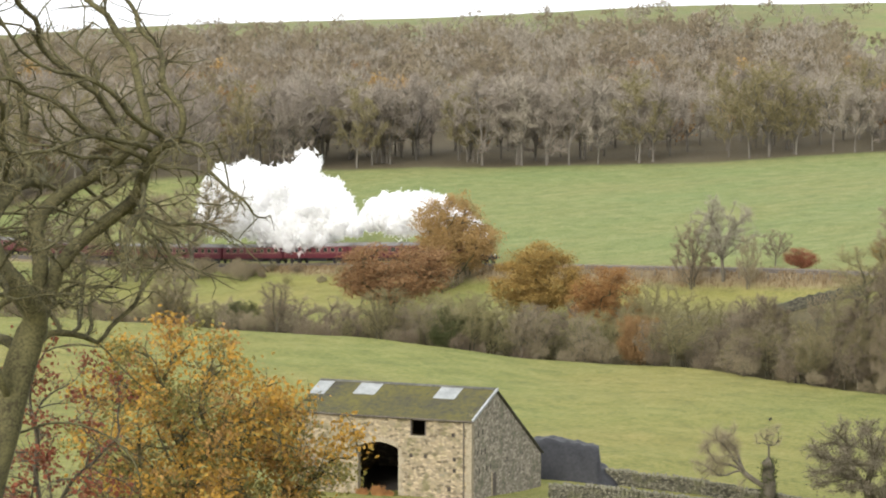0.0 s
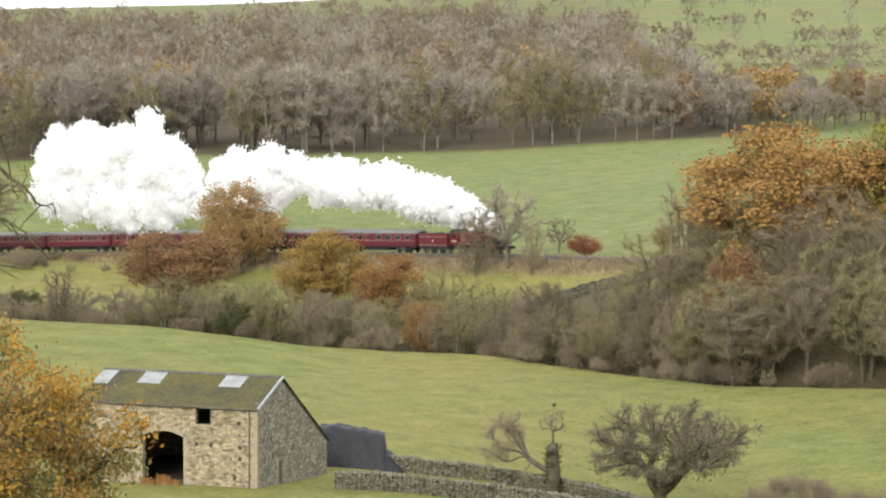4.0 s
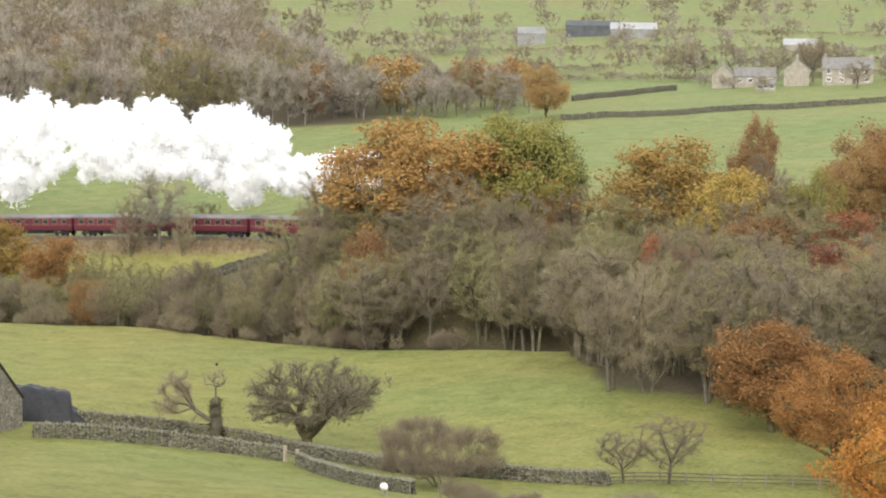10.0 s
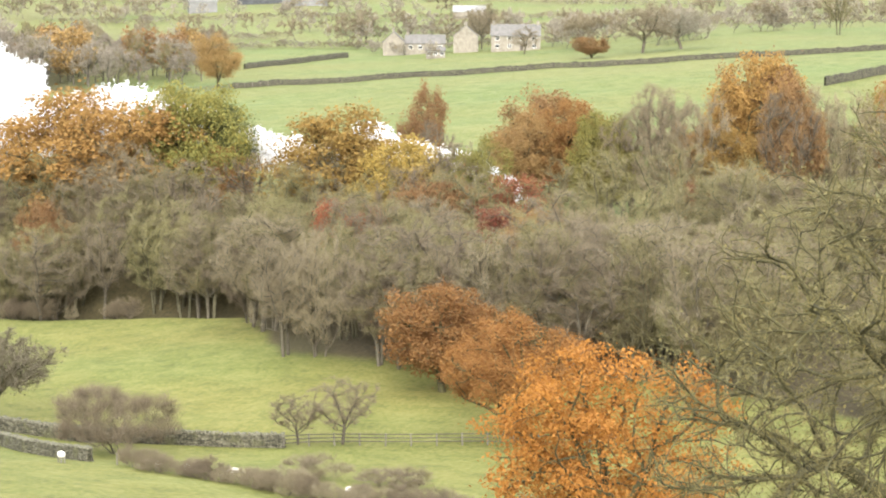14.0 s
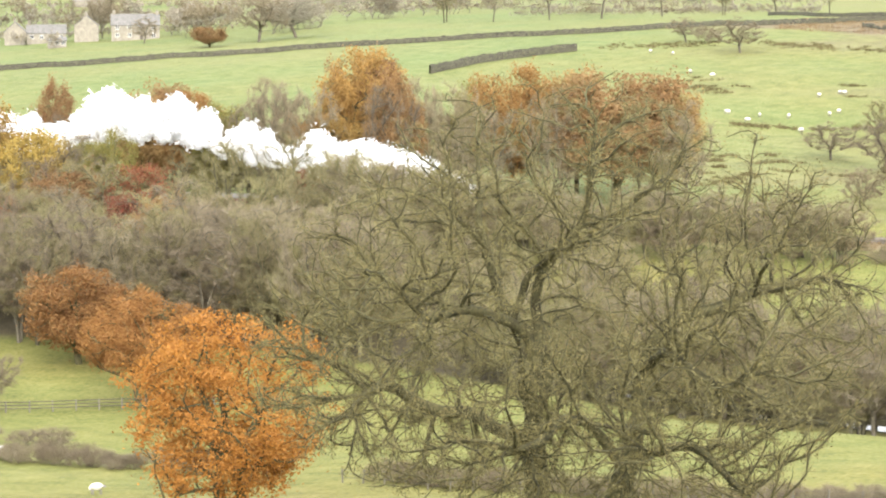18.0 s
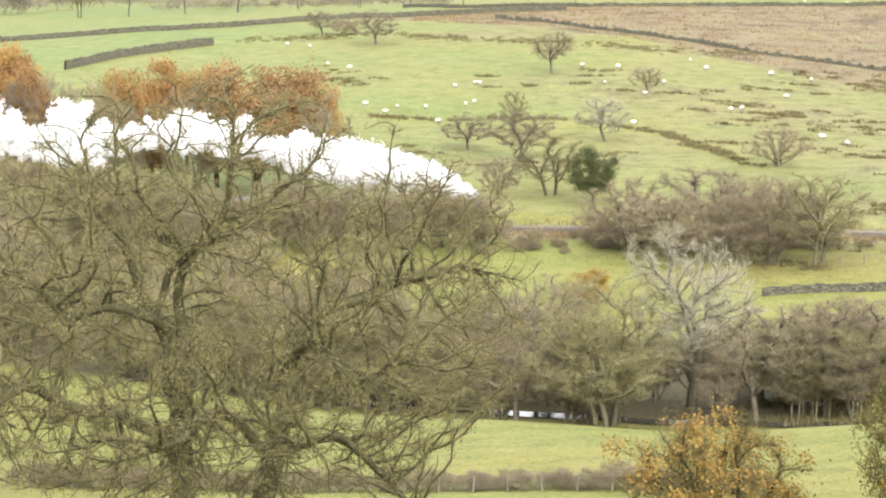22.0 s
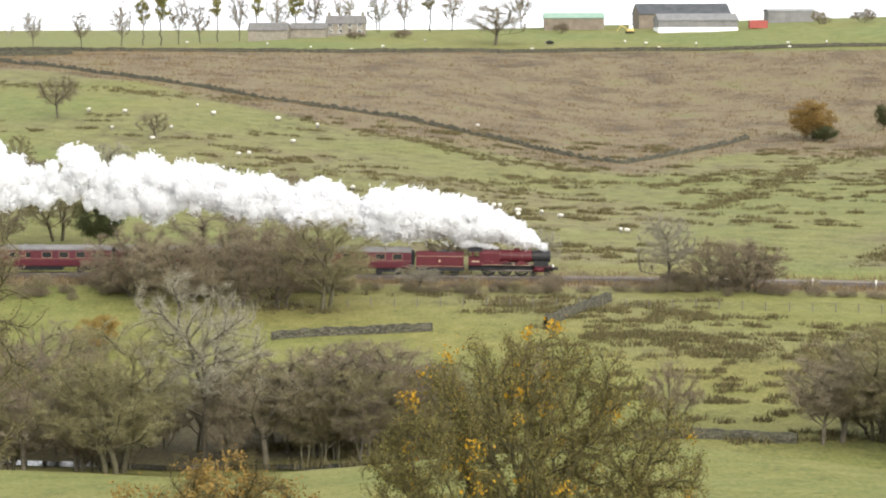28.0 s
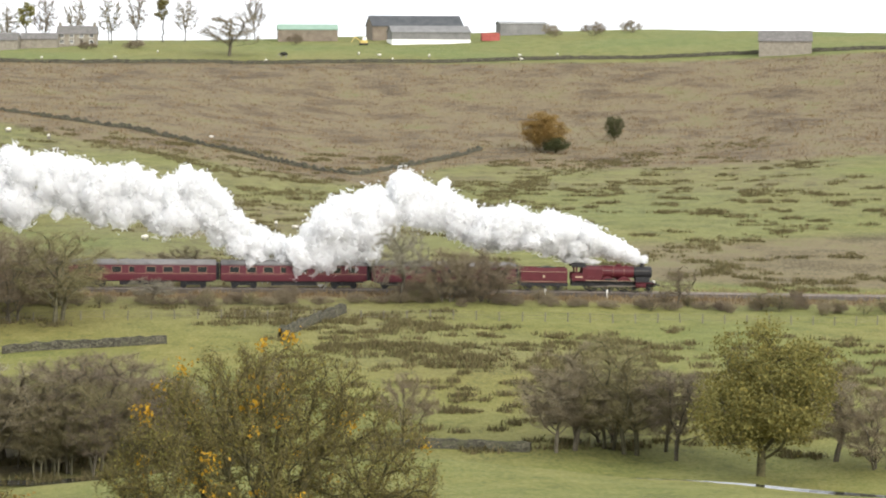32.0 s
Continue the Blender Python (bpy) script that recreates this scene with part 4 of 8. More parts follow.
def locomotive():
    ob = tagged(new("steam_locomotive"), "maroon express steam locomotive with a sooty black smokebox", "locomotive")
    part("frame", box(a_box(-12.2, -0.7, -0.62, 0.62, 0.75, 1.45), -3.0, -0.75, -1.1, 1.1, 1.1, 1.4), BLACK_IRON, ob)
    run = bmesh.new()
    prism(run, [(-0.75, 1.28), (-1.3, 1.38), (-3.1, 1.38), (-3.6, 1.62), (-10.3, 1.62), (-12.2, 1.55), (-12.2, 1.47), (-10.3, 1.54), (-3.5, 1.54), (-3.0, 1.30), (-1.3, 1.30), (-0.75, 1.20)], -1.28, 1.28, "y")
    part("running_plate", run, MAROON, ob, "maroon running plate along the boiler")
    for y in (-1.285, 1.285):
        part("lining_strip", a_box(-10.3, -3.6, y - 0.012, y + 0.012, 1.545, 1.60), LINING, ob, "pale lining strip")
    part("boiler", loft([ring(-3.55, 0.80, 2.72), ring(-3.6, 0.83, 2.72), ring(-7.9, 0.90, 2.72), ring(-8.0, 0.90, 2.72)]), MAROON, ob, "maroon boiler barrel", True)
    fb = bmesh.new()
    prism(fb, [(-0.95, 1.6), (0.95, 1.6), (0.98, 3.1), (0.85, 3.42), (0.55, 3.55), (-0.55, 3.55), (-0.85, 3.42), (-0.98, 3.1)], -10.5, -7.95)
    part("firebox", fb, MAROON, ob, "square-topped maroon firebox")
    for x in (-4.9, -6.4, -7.85):
        part("boiler_band", loft([ring(x - 0.015, 0.905 if x < -6 else 0.88, 2.72), ring(x + 0.015, 0.905 if x < -6 else 0.88, 2.72)]), FRAME_BROWN, ob, "thin tan boiler band")
    part("smokebox", loft([ring(-0.98, 0.35, 2.72), ring(-1.02, 0.72, 2.72), ring(-1.12, 0.80, 2.72), ring(-3.45, 0.80, 2.72), ring(-3.55, 0.78, 2.72)]), BLACK_IRON, ob, "sooty black smokebox", True)
    part("smokebox_saddle", a_box(-3.3, -1.3, -0.6, 0.6, 1.3, 2.1, bevel=0.05), BLACK_IRON, ob)
    part("chimney", loft([[(-2.35 + r * math.cos(2 * math.pi * i / 16), r * math.sin(2 * math.pi * i / 16), z) for i in range(16)] for r, z in ((0.42, 3.40), (0.31, 3.58), (0.28, 3.85), (0.33, 3.92), (0.33, 4.0), (0.24, 4.0))]), BLACK_IRON, ob, "short black chimney", True)
    part("dome", loft([[(-5.6 + r * math.cos(2 * math.pi * i / 16), r * math.sin(2 * math.pi * i / 16), z) for i in range(16)] for r, z in ((0.46, 3.5), (0.42, 3.66), (0.33, 3.78), (0.12, 3.84))]), MAROON, ob, "low maroon dome", True)
    part("top_feed", loft([[(-4.5 + r * math.cos(2 * math.pi * i / 12), r * math.sin(2 * math.pi * i / 12), z) for i in range(12)] for r, z in ((0.28, 3.5), (0.26, 3.64), (0.1, 3.70))]), MAROON, ob)
    for y in (-0.25, 0.25):
        part("safety_valve", rod(bmesh.new(), (-9.0, y, 3.5), (-9.0, y, 3.85), 0.07), BLACK_IRON, ob)
    cab = bmesh.new()
    for y in (-1.32, 1.28):
        box(cab, -12.2, -10.4, y, y + 0.04, 1.5, 2.55)
        box(cab, -10.75, -10.4, y, y + 0.04, 2.55, 3.4)
        box(cab, -11.75, -11.5, y, y + 0.04, 2.55, 3.4)
    box(cab, -10.5, -10.44, -1.28, 1.28, 1.5, 3.5)
    part("cab", cab, MAROON, ob, "maroon cab with open side windows")
    roof = bmesh.new()
    prism(roof, [(-1.34, 3.36), (-1.1, 3.66), (-0.6, 3.86), (0, 3.92), (0.6, 3.86), (1.1, 3.66), (1.34, 3.36), (1.28, 3.36), (1.05, 3.60), (0.6, 3.79), (0, 3.85), (-0.6, 3.79), (-1.05, 3.60), (-1.28, 3.36)], -12.3, -10.3)
    part("cab_roof", roof, BLACK_IRON, ob, "black curved cab roof")
    part("number_panel", a_box(-11.75, -10.7, -1.335, -1.322, 1.95, 2.12), LINING, ob, "pale bar of numerals on the cab side")
    part("nameplate", a_box(-7.6, -6.3, -1.30, -1.24, 1.64, 1.86), BLACK_IRON, ob, "dark curved nameplate over the splasher")
    for x in (-4.95, -7.2, -9.45):
        sp = bmesh.new()
        prism(sp, [(x + 1.12 * math.cos(t), 1.03 + 1.12 * math.sin(t)) for t in np.linspace(0.55, math.pi - 0.55, 9)], -1.24, -0.62, "y")
        part("splasher", sp, MAROON, ob)
        sp = bmesh.new()
        prism(sp, [(x + 1.12 * math.cos(t), 1.03 + 1.12 * math.sin(t)) for t in np.linspace(0.55, math.pi - 0.55, 9)], 0.62, 1.24, "y")
        part("splasher", sp, MAROON, ob)
    for y in (-1.05, 1.05):
        cyl = bmesh.new()
        rod(cyl, (-3.3, y, 0.95), (-1.9, y, 0.95), 0.33, 0.33, 14)
        part("cylinder", cyl, MAROON, ob, "maroon outside cylinder", True)
        rods = bmesh.new()
        box(rods, -9.5, -4.9, y * 0.98 - 0.03, y * 0.98 + 0.03, 0.72, 0.84)
        box(rods, -7.2, -3.2, y * 1.05 - 0.03, y * 1.05 + 0.03, 0.80, 0.92)
        part("connecting_rod", rods, STEEL, ob, "bright steel rods")
    part("buffer_beam", a_box(-0.75, -0.58, -1.25, 1.25, 0.78, 1.3, bevel=0.02), BLACK_IRON, ob)
    for y in (-0.87, 0.87):
        b = bmesh.new()
        rod(b, (-0.6, y, 1.06), (-0.1, y, 1.06), 0.09)
        rod(b, (-0.1, y, 1.06), (0.0, y, 1.06), 0.22)
        part("buffer", b, BLACK_IRON, ob)
    part("handrail", rod(bmesh.new(), (-8.0, -0.97, 2.95), (-1.2, -0.88, 2.95), 0.022, 0.022, 6), STEEL, ob)
    for y in (-0.5, 0.5):
        part("lamp", a_box(-0.72, -0.52, y - 0.1, y + 0.1, 1.32, 1.58, bevel=0.02), PALE, ob, "white headlamp on the buffer beam")
    add_wheels(ob, (-4.95, -7.2, -9.45), 1.03, 18, BLACK_IRON, "driving_wheel")
    add_wheels(ob, (-1.35, -3.35), 0.5, 10, BLACK_IRON, "bogie_wheel")
    return ob


def tender():
    ob = tagged(new("locomotive_tender"), "maroon coal tender with a small pale crest", "tender")
    part("frame", a_box(-19.4, -12.75, -1.2, 1.2, 0.72, 1.18, bevel=0.02), BLACK_IRON, ob)
    tank = bmesh.new()
    prism(tank, [(-1.24, 1.18), (1.24, 1.18), (1.30, 1.5), (1.30, 2.75), (1.0, 3.22), (0.92, 3.22), (0.92, 2.6), (-0.92, 2.6), (-0.92, 3.22), (-1.0, 3.22), (-1.30, 2.75), (-1.30, 1.5)], -19.3, -12.85)
    part("tank", tank, MAROON, ob, "maroon curved-top tank")
    coal = bmesh.new()
    bmesh.ops.create_grid(coal, x_segments=22, y_segments=8, size=1.0)
    rng = np.random.default_rng(2)
    for v in coal.verts:
        v.co = Vector((-15.6 + v.co.x * 2.5, v.co.y * 0.95, 2.95 + 0.45 * (1 - v.co.x ** 2) * (1 - 0.6 * v.co.y ** 2) - 0.25 * abs(v.co.x) + rng.uniform(-0.08, 0.08)))
    part("coal", coal, BLACK_IRON, ob, "heap of black coal")
    for z in (1.32, 2.66):
        part("lining_strip", a_box(-19.2, -12.95, -1.316, -1.302, z, z + 0.045), LINING, ob, "pale lining strip")
    part("crest", a_box(-16.25, -15.97, -1.318, -1.303, 1.9, 2.2, bevel=0.004), LINING, ob, "small pale crest")
    for x in (-14.1, -16.1, -18.1):
        part("axlebox", a_box(x - 0.2, x + 0.2, -1.26, -1.1, 0.45, 0.85, bevel=0.02), BLACK_IRON, ob)
    add_wheels(ob, (-14.1, -16.1, -18.1), 0.65, 12, BLACK_IRON, "tender_wheel")
    return ob


def coach(name="railway_coach"):
    """A bogie coach, 20 m long; its leading end is at x = 0."""
    ob = tagged(new(name), "maroon railway coach with a grey roof and dark windows", "coach", "coaches of the train")
    body = bmesh.new()
    prism(body, [(-1.34, 1.05), (1.34, 1.05), (1.40, 1.7), (1.38, 2.4), (1.33, 3.15), (-1.33, 3.15), (-1.38, 2.4), (-1.40, 1.7)], -20.0, -0.25)
    part("body", body, MAROON_DULL, ob)
    roof = bmesh.new()
    prism(roof, [(-1.36, 3.15), (-1.25, 3.42), (-0.9, 3.66), (-0.4, 3.79), (0, 3.82), (0.4, 3.79), (0.9, 3.66), (1.25, 3.42), (1.36, 3.15)], -20.02, -0.23)
    part("roof", roof, ROOF_GREY, ob, "grey curved roof", True)
    for x in np.linspace(-18.5, -1.8, 9):
        part("roof_vent", box(bmesh.new(), x - 0.15, x + 0.15, -0.12, 0.12, 3.78, 3.92), ROOF_GREY, ob)
    part("underframe", box(a_box(-19.6, -0.6, -1.15, 1.15, 0.88, 1.05), -13.2, -7.0, -0.95, 0.95, 0.42, 0.9), BLACK_IRON, ob)
    wm = bm_mesh("window", a_box(-0.62, 0.62, -0.012, 0.012, -0.36, 0.36, bevel=0.01), GLASS)
    fm = bmesh.new()
    for dims in ((-0.68, 0.68, 0.36, 0.42), (-0.68, 0.68, -0.42, -0.36)):
        box(fm, dims[0], dims[1], -0.02, 0.02, dims[2], dims[3])
    for s in (-0.68, 0.62):
        box(fm, s, s + 0.06, -0.02, 0.02, -0.36, 0.36)
    frame_me = bm_mesh("window_frame", fm, FRAME_BROWN)
    for side, y in ((0, -1.368), (180, 1.368)):
        for x in np.linspace(-18.2, -2.1, 8):
            w = piece("window", wm, ob, m=pose(x, y, 2.55, -3.2 if side == 0 else 3.2, 0, 0))
            piece("window_frame", frame_me, w)
    for x in (-19.2, -10.9, -1.1):
        for y in (-1.40, 1.40):
            part("door", a_box(x - 0.33, x + 0.33, y - 0.012, y + 0.012, 1.2, 3.0, bevel=0.01), MAROON_DULL, ob)
    for y in (-1.405, 1.405):
        part("lining_strip", a_box(-19.95, -0.3, y - 0.008, y + 0.008, 1.98, 2.03), FRAME_BROWN, ob, "thin tan lining strip")
    for x in (-20.2, -0.25):
        part("gangway", a_box(x, x + 0.45 if x > -1 else x + 0.2, -0.5, 0.5, 1.1, 3.45, bevel=0.03), BLACK_IRON, ob, "black corridor connection")
    for bx in (-16.9, -3.3):
        b = part("bogie", box(box(a_box(bx - 1.75, bx + 1.75, -1.08, -0.95, 0.42, 0.72), bx - 1.75, bx + 1.75, 0.95, 1.08, 0.42, 0.72), bx - 0.3, bx + 0.3, -1.0, 1.0, 0.45, 0.88), BLACK_IRON, ob)
        me = bm_mesh("wheel", rod(bmesh.new(), (0, -0.07, 0), (0, 0.07, 0), 0.46, 0.46, 16), BLACK_IRON)
        for dx in (-1.3, 1.3):
            for y in (-0.78, 0.78):
                piece("wheel", me, b, m=pose(bx + dx, y, 0.46))
    return ob


LOCO, TENDER = locomotive(), tender()
COACHES = [coach()]
for k in range(1, 11):
    COACHES.append(copy_thing(COACHES[0], Matrix.Identity(4)))
COACH_FRONT = [-19.75 - 20.45 * k for k in range(11)]
tagged(COACHES[0], "maroon support coach coupled behind the tender")


def train_x(t):
    """Place of the leading buffers along the line."""
    return -361.5 + 13.85 * t - 0.0204 * t * t


# ---------------------------------------------------------------- single trees
plant("rust0", -357.3, 324.0, 15.2, 14.2, "oak with rust-brown leaves beside the railway", "oak_tree")
plant("rust1", -339.9, 296.0, 11.3, 17.5, "oak with fading rust-brown leaves at the wood edge", "oak_tree")
plant("amber0", -311.8, 302.0, 11.8, 13.8, "oak with golden brown leaves at the wood edge", "oak_tree")
plant("orange0", -295.6, 300.0, 10.5, 10.5, "small oak with bright orange leaves", "oak_tree")
plant("grey0", -299.4, 328.0, 13.1, 9.9, "bare grey tree beside the railway fence", "tree")
plant("purple0", -303.7, 326.0, 10.2, 7.3, "bare twiggy thorn bush beside the railway fence", "bush", category="bush")
plant("purple1", -292.3, 326.0, 8.3, 4.0, "narrow bare thorn bush beside the railway fence", "bush", category="bush")
plant("bare1", -311.1, 352.0, 6.3, 5.5, "small bare tree behind the railway", "tree")
plant("red0", -299.1, 345.0, 3.7, 5.7, "low bush with dark red leaves by the railway", "bush", category="bush")
plant("amber1", -287.3, 350.0, 4.1, 2.8, "small yellow-leaved bush behind the railway", "bush", category="bush")
plant("purple0", -261.9, 330.0, 12.1, 8.0, "bare purple-brown twiggy tree beside the railway", "tree")
plant("orange1", -236.9, 320.0, 21.7, 29.9, "great oak with deep orange autumn leaves", "oak_tree")
plant("greengold0", -223.6, 326.0, 21.6, 16.9, "tall oak still in green-gold leaf", "oak_tree")
plant("green0", -222.4, 332.0, 17.8, 8.9, "oak limb side still in green leaf", "oak_tree")
plant("amber0", -198.2, 322.0, 19.4, 20.1, "broad oak with amber-yellow leaves by the railway", "oak_tree")
plant("amber1", -183.8, 318.0, 16.3, 14.8, "oak with yellow leaves by the railway", "oak_tree")
plant("greengold1", -173.7, 322.0, 15.9, 9.3, "small tree with yellow-green leaves", "tree")
plant("red0", -166.2, 316.0, 12.5, 11.3, "red-leaved low tree in the wood", "tree")
plant("rust0", -188.7, 372.0, 16.2, 18.6, "tall tree with faded orange leaves behind the railway", "tree")
plant("greengold0", -170.3, 352.0, 15.0, 9.5, "tree with yellow-green leaves behind the railway", "tree")
plant("purple1", -161.3, 352.0, 19.6, 11.4, "bare birches behind the railway", "tree")
plant("orange0", -151.9, 365.0, 22.5, 14.5, "tall beech with orange leaves behind the railway", "tree")
plant("rust1", -155.1, 352.0, 13.6, 8.1, "tree with thin rusty leaves behind the railway", "tree")
plant("red1", -139.5, 318.0, 11.0, 5.1, "red-leaved small tree in the wood", "tree")
plant("bare2", -197.1, 350.0, 14.2, 6.0, "bare tree behind the railway", "tree")
plant("rust0", -140.6, 352.0, 20.6, 9.5, "tree with thin rusty leaves behind the railway", "tree")
plant("purple0", -132.5, 356.0, 18.7, 10.5, "bare birch behind the railway", "tree")
plant("purple1", -142.3, 362.0, 18.8, 10.7, "bare birch behind the railway", "tree")
plant("orange1", -124.5, 362.0, 20.3, 14.0, "beech with pale orange leaves behind the railway", "tree")
plant("rust1", -106.5, 356.0, 19.8, 20.3, "broad tree with faded orange leaves behind the railway", "tree")
plant("bare0", -94.4, 350.0, 16.7, 9.1, "bare tree behind the railway", "tree")
plant("purple0", -159.3, 350.0, 13.3, 9.7, "bare tree behind the railway", "tree")
plant("rust0", -208.0, 365.0, 17.4, 7.7, "tree with faded orange leaves", "tree")
plant("rust0", -188.3, 362.0, 14.3, 10.3, "autumn tree in the belt behind the railway", "tree")
plant("orange0", -183.0, 366.0, 15.7, 12.2, "autumn tree in the belt behind the railway", "tree")
plant("purple1", -166.1, 352.0, 16.0, 11.6, "bare tree in the belt behind the railway", "tree")
plant("bare1", -161.8, 360.0, 17.9, 11.8, "bare tree in the belt behind the railway", "tree")
plant("purple0", -152.6, 350.0, 18.2, 9.6, "bare tree in the belt behind the railway", "tree")
plant("rust1", -153.3, 370.0, 20.7, 13.8, "autumn tree in the belt behind the railway", "tree")
plant("bare2", -139.9, 350.0, 19.2, 9.5, "bare tree in the belt behind the railway", "tree")
plant("purple1", -141.0, 366.0, 16.0, 10.8, "bare tree in the belt behind the railway", "tree")
plant("greengold1", -135.6, 372.0, 16.7, 10.9, "autumn tree in the belt behind the railway", "tree")
plant("bare3", -124.4, 350.0, 15.7, 10.2, "bare tree in the belt behind the railway", "tree")
plant("purple0", -114.9, 352.0, 18.1, 10.2, "bare tree in the belt behind the railway", "tree")
plant("rust0", -116.4, 368.0, 19.0, 13.2, "autumn tree in the belt behind the railway", "tree")
plant("olive1", -100.9, 352.0, 17.2, 10.8, "bare tree in the belt behind the railway", "tree")
plant("rust1", -99.9, 362.0, 16.5, 9.4, "autumn tree in the belt behind the railway", "tree")
plant("greengold0", -169.1, 350.0, 11.9, 10.7, "autumn tree in the belt behind the railway", "tree")
plant("amber1", -147.9, 350.0, 13.6, 10.5, "autumn tree in the belt behind the railway", "tree")
plant("purple0", -265.5, 330.0, 12.6, 9.9, "bare thorn tree beside the railway", "thorn_tree")
plant("bare1", -217.6, 330.0, 7.7, 9.3, "bare thorn tree beside the railway", "thorn_tree")
plant("purple1", -228.4, 330.0, 10.2, 7.7, "bare thorn tree beside the railway", "thorn_tree")
plant("orange0", -138.2, 247.9, 11.3, 13.5, "wide tree with deep orange leaves at the wood edge", "tree")
plant("bare1", -132.5, 218.9, 6.6, 6.8, "small bare thorn by the rail fence", "thorn_tree")
plant("bare2", -135.7, 216.3, 4.8, 5.2, "small bare thorn by the rail fence", "thorn_tree")
plant("bare0", -144.0, 585.4, 8.8, 13.7, "bare hawthorn on the sheep pasture", "thorn_tree")
plant("bare1", -164.3, 611.2, 6.6, 9.9, "bare hawthorn on the sheep pasture", "thorn_tree")
plant("bush1", -157.2, 609.5, 4.7, 8.6, "low bare bush on the sheep pasture", "bush", category="bush")
plant("bare2", -91.2, 529.4, 9.4, 10.0, "bare hawthorn on the sheep pasture", "thorn_tree")
plant("bare3", -66.8, 503.7, 5.4, 7.5, "small bare hawthorn on the sheep pasture", "thorn_tree")
plant("bare0", -87.6, 422.1, 6.7, 10.5, "bare hawthorn beside the pasture wall", "thorn_tree")
plant("olive1", -84.1, 447.4, 8.3, 6.3, "ivy-topped thorn on the pasture", "thorn_tree")
plant("bare1", -75.9, 408.5, 9.0, 13.1, "bare thorn above the railway", "thorn_tree")
plant("grey1", -66.2, 440.2, 8.0, 10.2, "pale bare thorn above the railway", "thorn_tree")
plant("olive1", -63.5, 367.3, 9.4, 11.8, "bare tree above the railway", "tree")
plant("green1", -55.4, 356.9, 8.3, 7.0, "dark evergreen bush above the railway", "bush", category="bush")
plant("purple0", -71.0, 365.4, 6.1, 6.8, "bare thorn bush above the railway", "bush", category="bush")
plant("purple1", -32.4, 407.7, 7.2, 11.1, "reddish bare hawthorn on the pasture", "thorn_tree")
plant("bare2", -4.9, 344.4, 5.1, 7.8, "bare thorn beside the railway", "thorn_tree")
plant("amber0", 76.5, 571.4, 8.8, 11.5, "small oak with orange leaves on the moor", "oak_tree")
plant("green0", 95.7, 589.9, 6.3, 4.1, "dark narrow conifer on the moor", "tree")
plant("green1", 78.0, 565.0, 3.8, 6.4, "low dark green bush below the orange oak", "bush", category="bush")
plant("purple0", -65.2, 322.0, 7.5, 9.9, "bare bushy tree in front of the railway", "bush", category="bush")
plant("purple1", -45.5, 320.0, 9.7, 13.9, "dense bare thorn clump beside the railway", "thorn_tree")
plant("bare3", -35.1, 320.0, 10.7, 13.9, "dense bare tree beside the railway", "tree")
plant("purple0", -27.2, 322.0, 9.2, 12.0, "dense bare thorn beside the railway", "thorn_tree")
plant("olive2", -20.3, 318.0, 10.0, 13.7, "dense bare tree beside the railway fence", "tree")
plant("purple1", -44.5, 318.0, 7.2, 11.0, "bare bush below the railway", "bush", category="bush")
plant("grey0", -8.2, 322.0, 3.5, 6.7, "pale rounded bush below the railway", "bush", category="bush")
plant("grey1", 24.0, 322.0, 10.2, 8.1, "bare tree with ivy beside the railway", "tree")
plant("purple0", 30.2, 322.0, 7.2, 10.2, "bare bush beside the railway", "bush", category="bush")
plant("purple1", 35.2, 322.0, 6.3, 8.3, "bare bush beside the railway", "bush", category="bush")
plant("grey0", 8.9, 346.0, 5.8, 4.8, "thin pale tree behind the railway", "tree")
plant("bare0", 61.7, 326.0, 5.4, 5.2, "small bare tree beside the railway", "tree")
plant("purple0", 34.4, 324.0, 6.9, 12.2, "bare bush beside the railway", "bush", category="bush")
plant("purple0", -37.5, 312.0, 9.3, 15.3, "dense bare thorn clump below the railway", "thorn_tree")
plant("purple1", -30.9, 310.0, 10.5, 15.2, "dense bare thorn clump below the railway", "thorn_tree")
plant("purple0", -25.0, 308.0, 10.6, 13.3, "dense bare thorn clump below the railway", "thorn_tree")
plant("olive2", -19.5, 306.0, 11.4, 13.2, "dense bare mossy thorn below the railway", "thorn_tree")
plant("olive0", -35.2, 233.4, 15.1, 14.9, "spreading bare alder beside the stream", "tree")
plant("bare2", -20.8, 235.1, 11.1, 12.9, "bare alder beside the stream", "tree")
plant("olive3", -16.0, 236.5, 9.4, 11.6, "bare alder beside the stream", "tree")
plant("bare1", -11.1, 237.7, 10.5, 13.1, "spreading bare alder beside the stream", "tree")
plant("purple1", -5.9, 235.9, 8.3, 10.2, "bare alder beside the stream", "tree")
plant("bare3", -43.6, 231.9, 7.9, 10.1, "bare alder beside the stream", "tree")
plant("purple0", 36.2, 227.1, 5.7, 12.4, "bare bushy alder beside the stream", "bush", category="bush")
plant("rust0", -378.8, 555.5, 13.8, 12.5, "tree with orange-brown leaves by the field gate", "tree")
plant("rust1", -326.7, 668.8, 6.2, 11.4, "small tree with pinkish brown leaves by the hamlet", "tree")
plant("bare1", -320.3, 689.5, 14.5, 19.9, "bare garden tree by the hamlet", "tree")
plant("grey1", -313.3, 702.1, 12.5, 20.1, "pale bare willow by the hamlet", "tree")
plant("bare2", -409.6, 754.8, 15.8, 11.4, "bare garden tree beside the farmhouse", "tree")
plant("bare0", -370.3, 710.1, 9.1, 9.7, "bare garden tree beside the farmhouse", "tree")
plant("bare3", -479.5, 795.4, 10.4, 14.4, "bare garden tree beside the cottages", "tree")
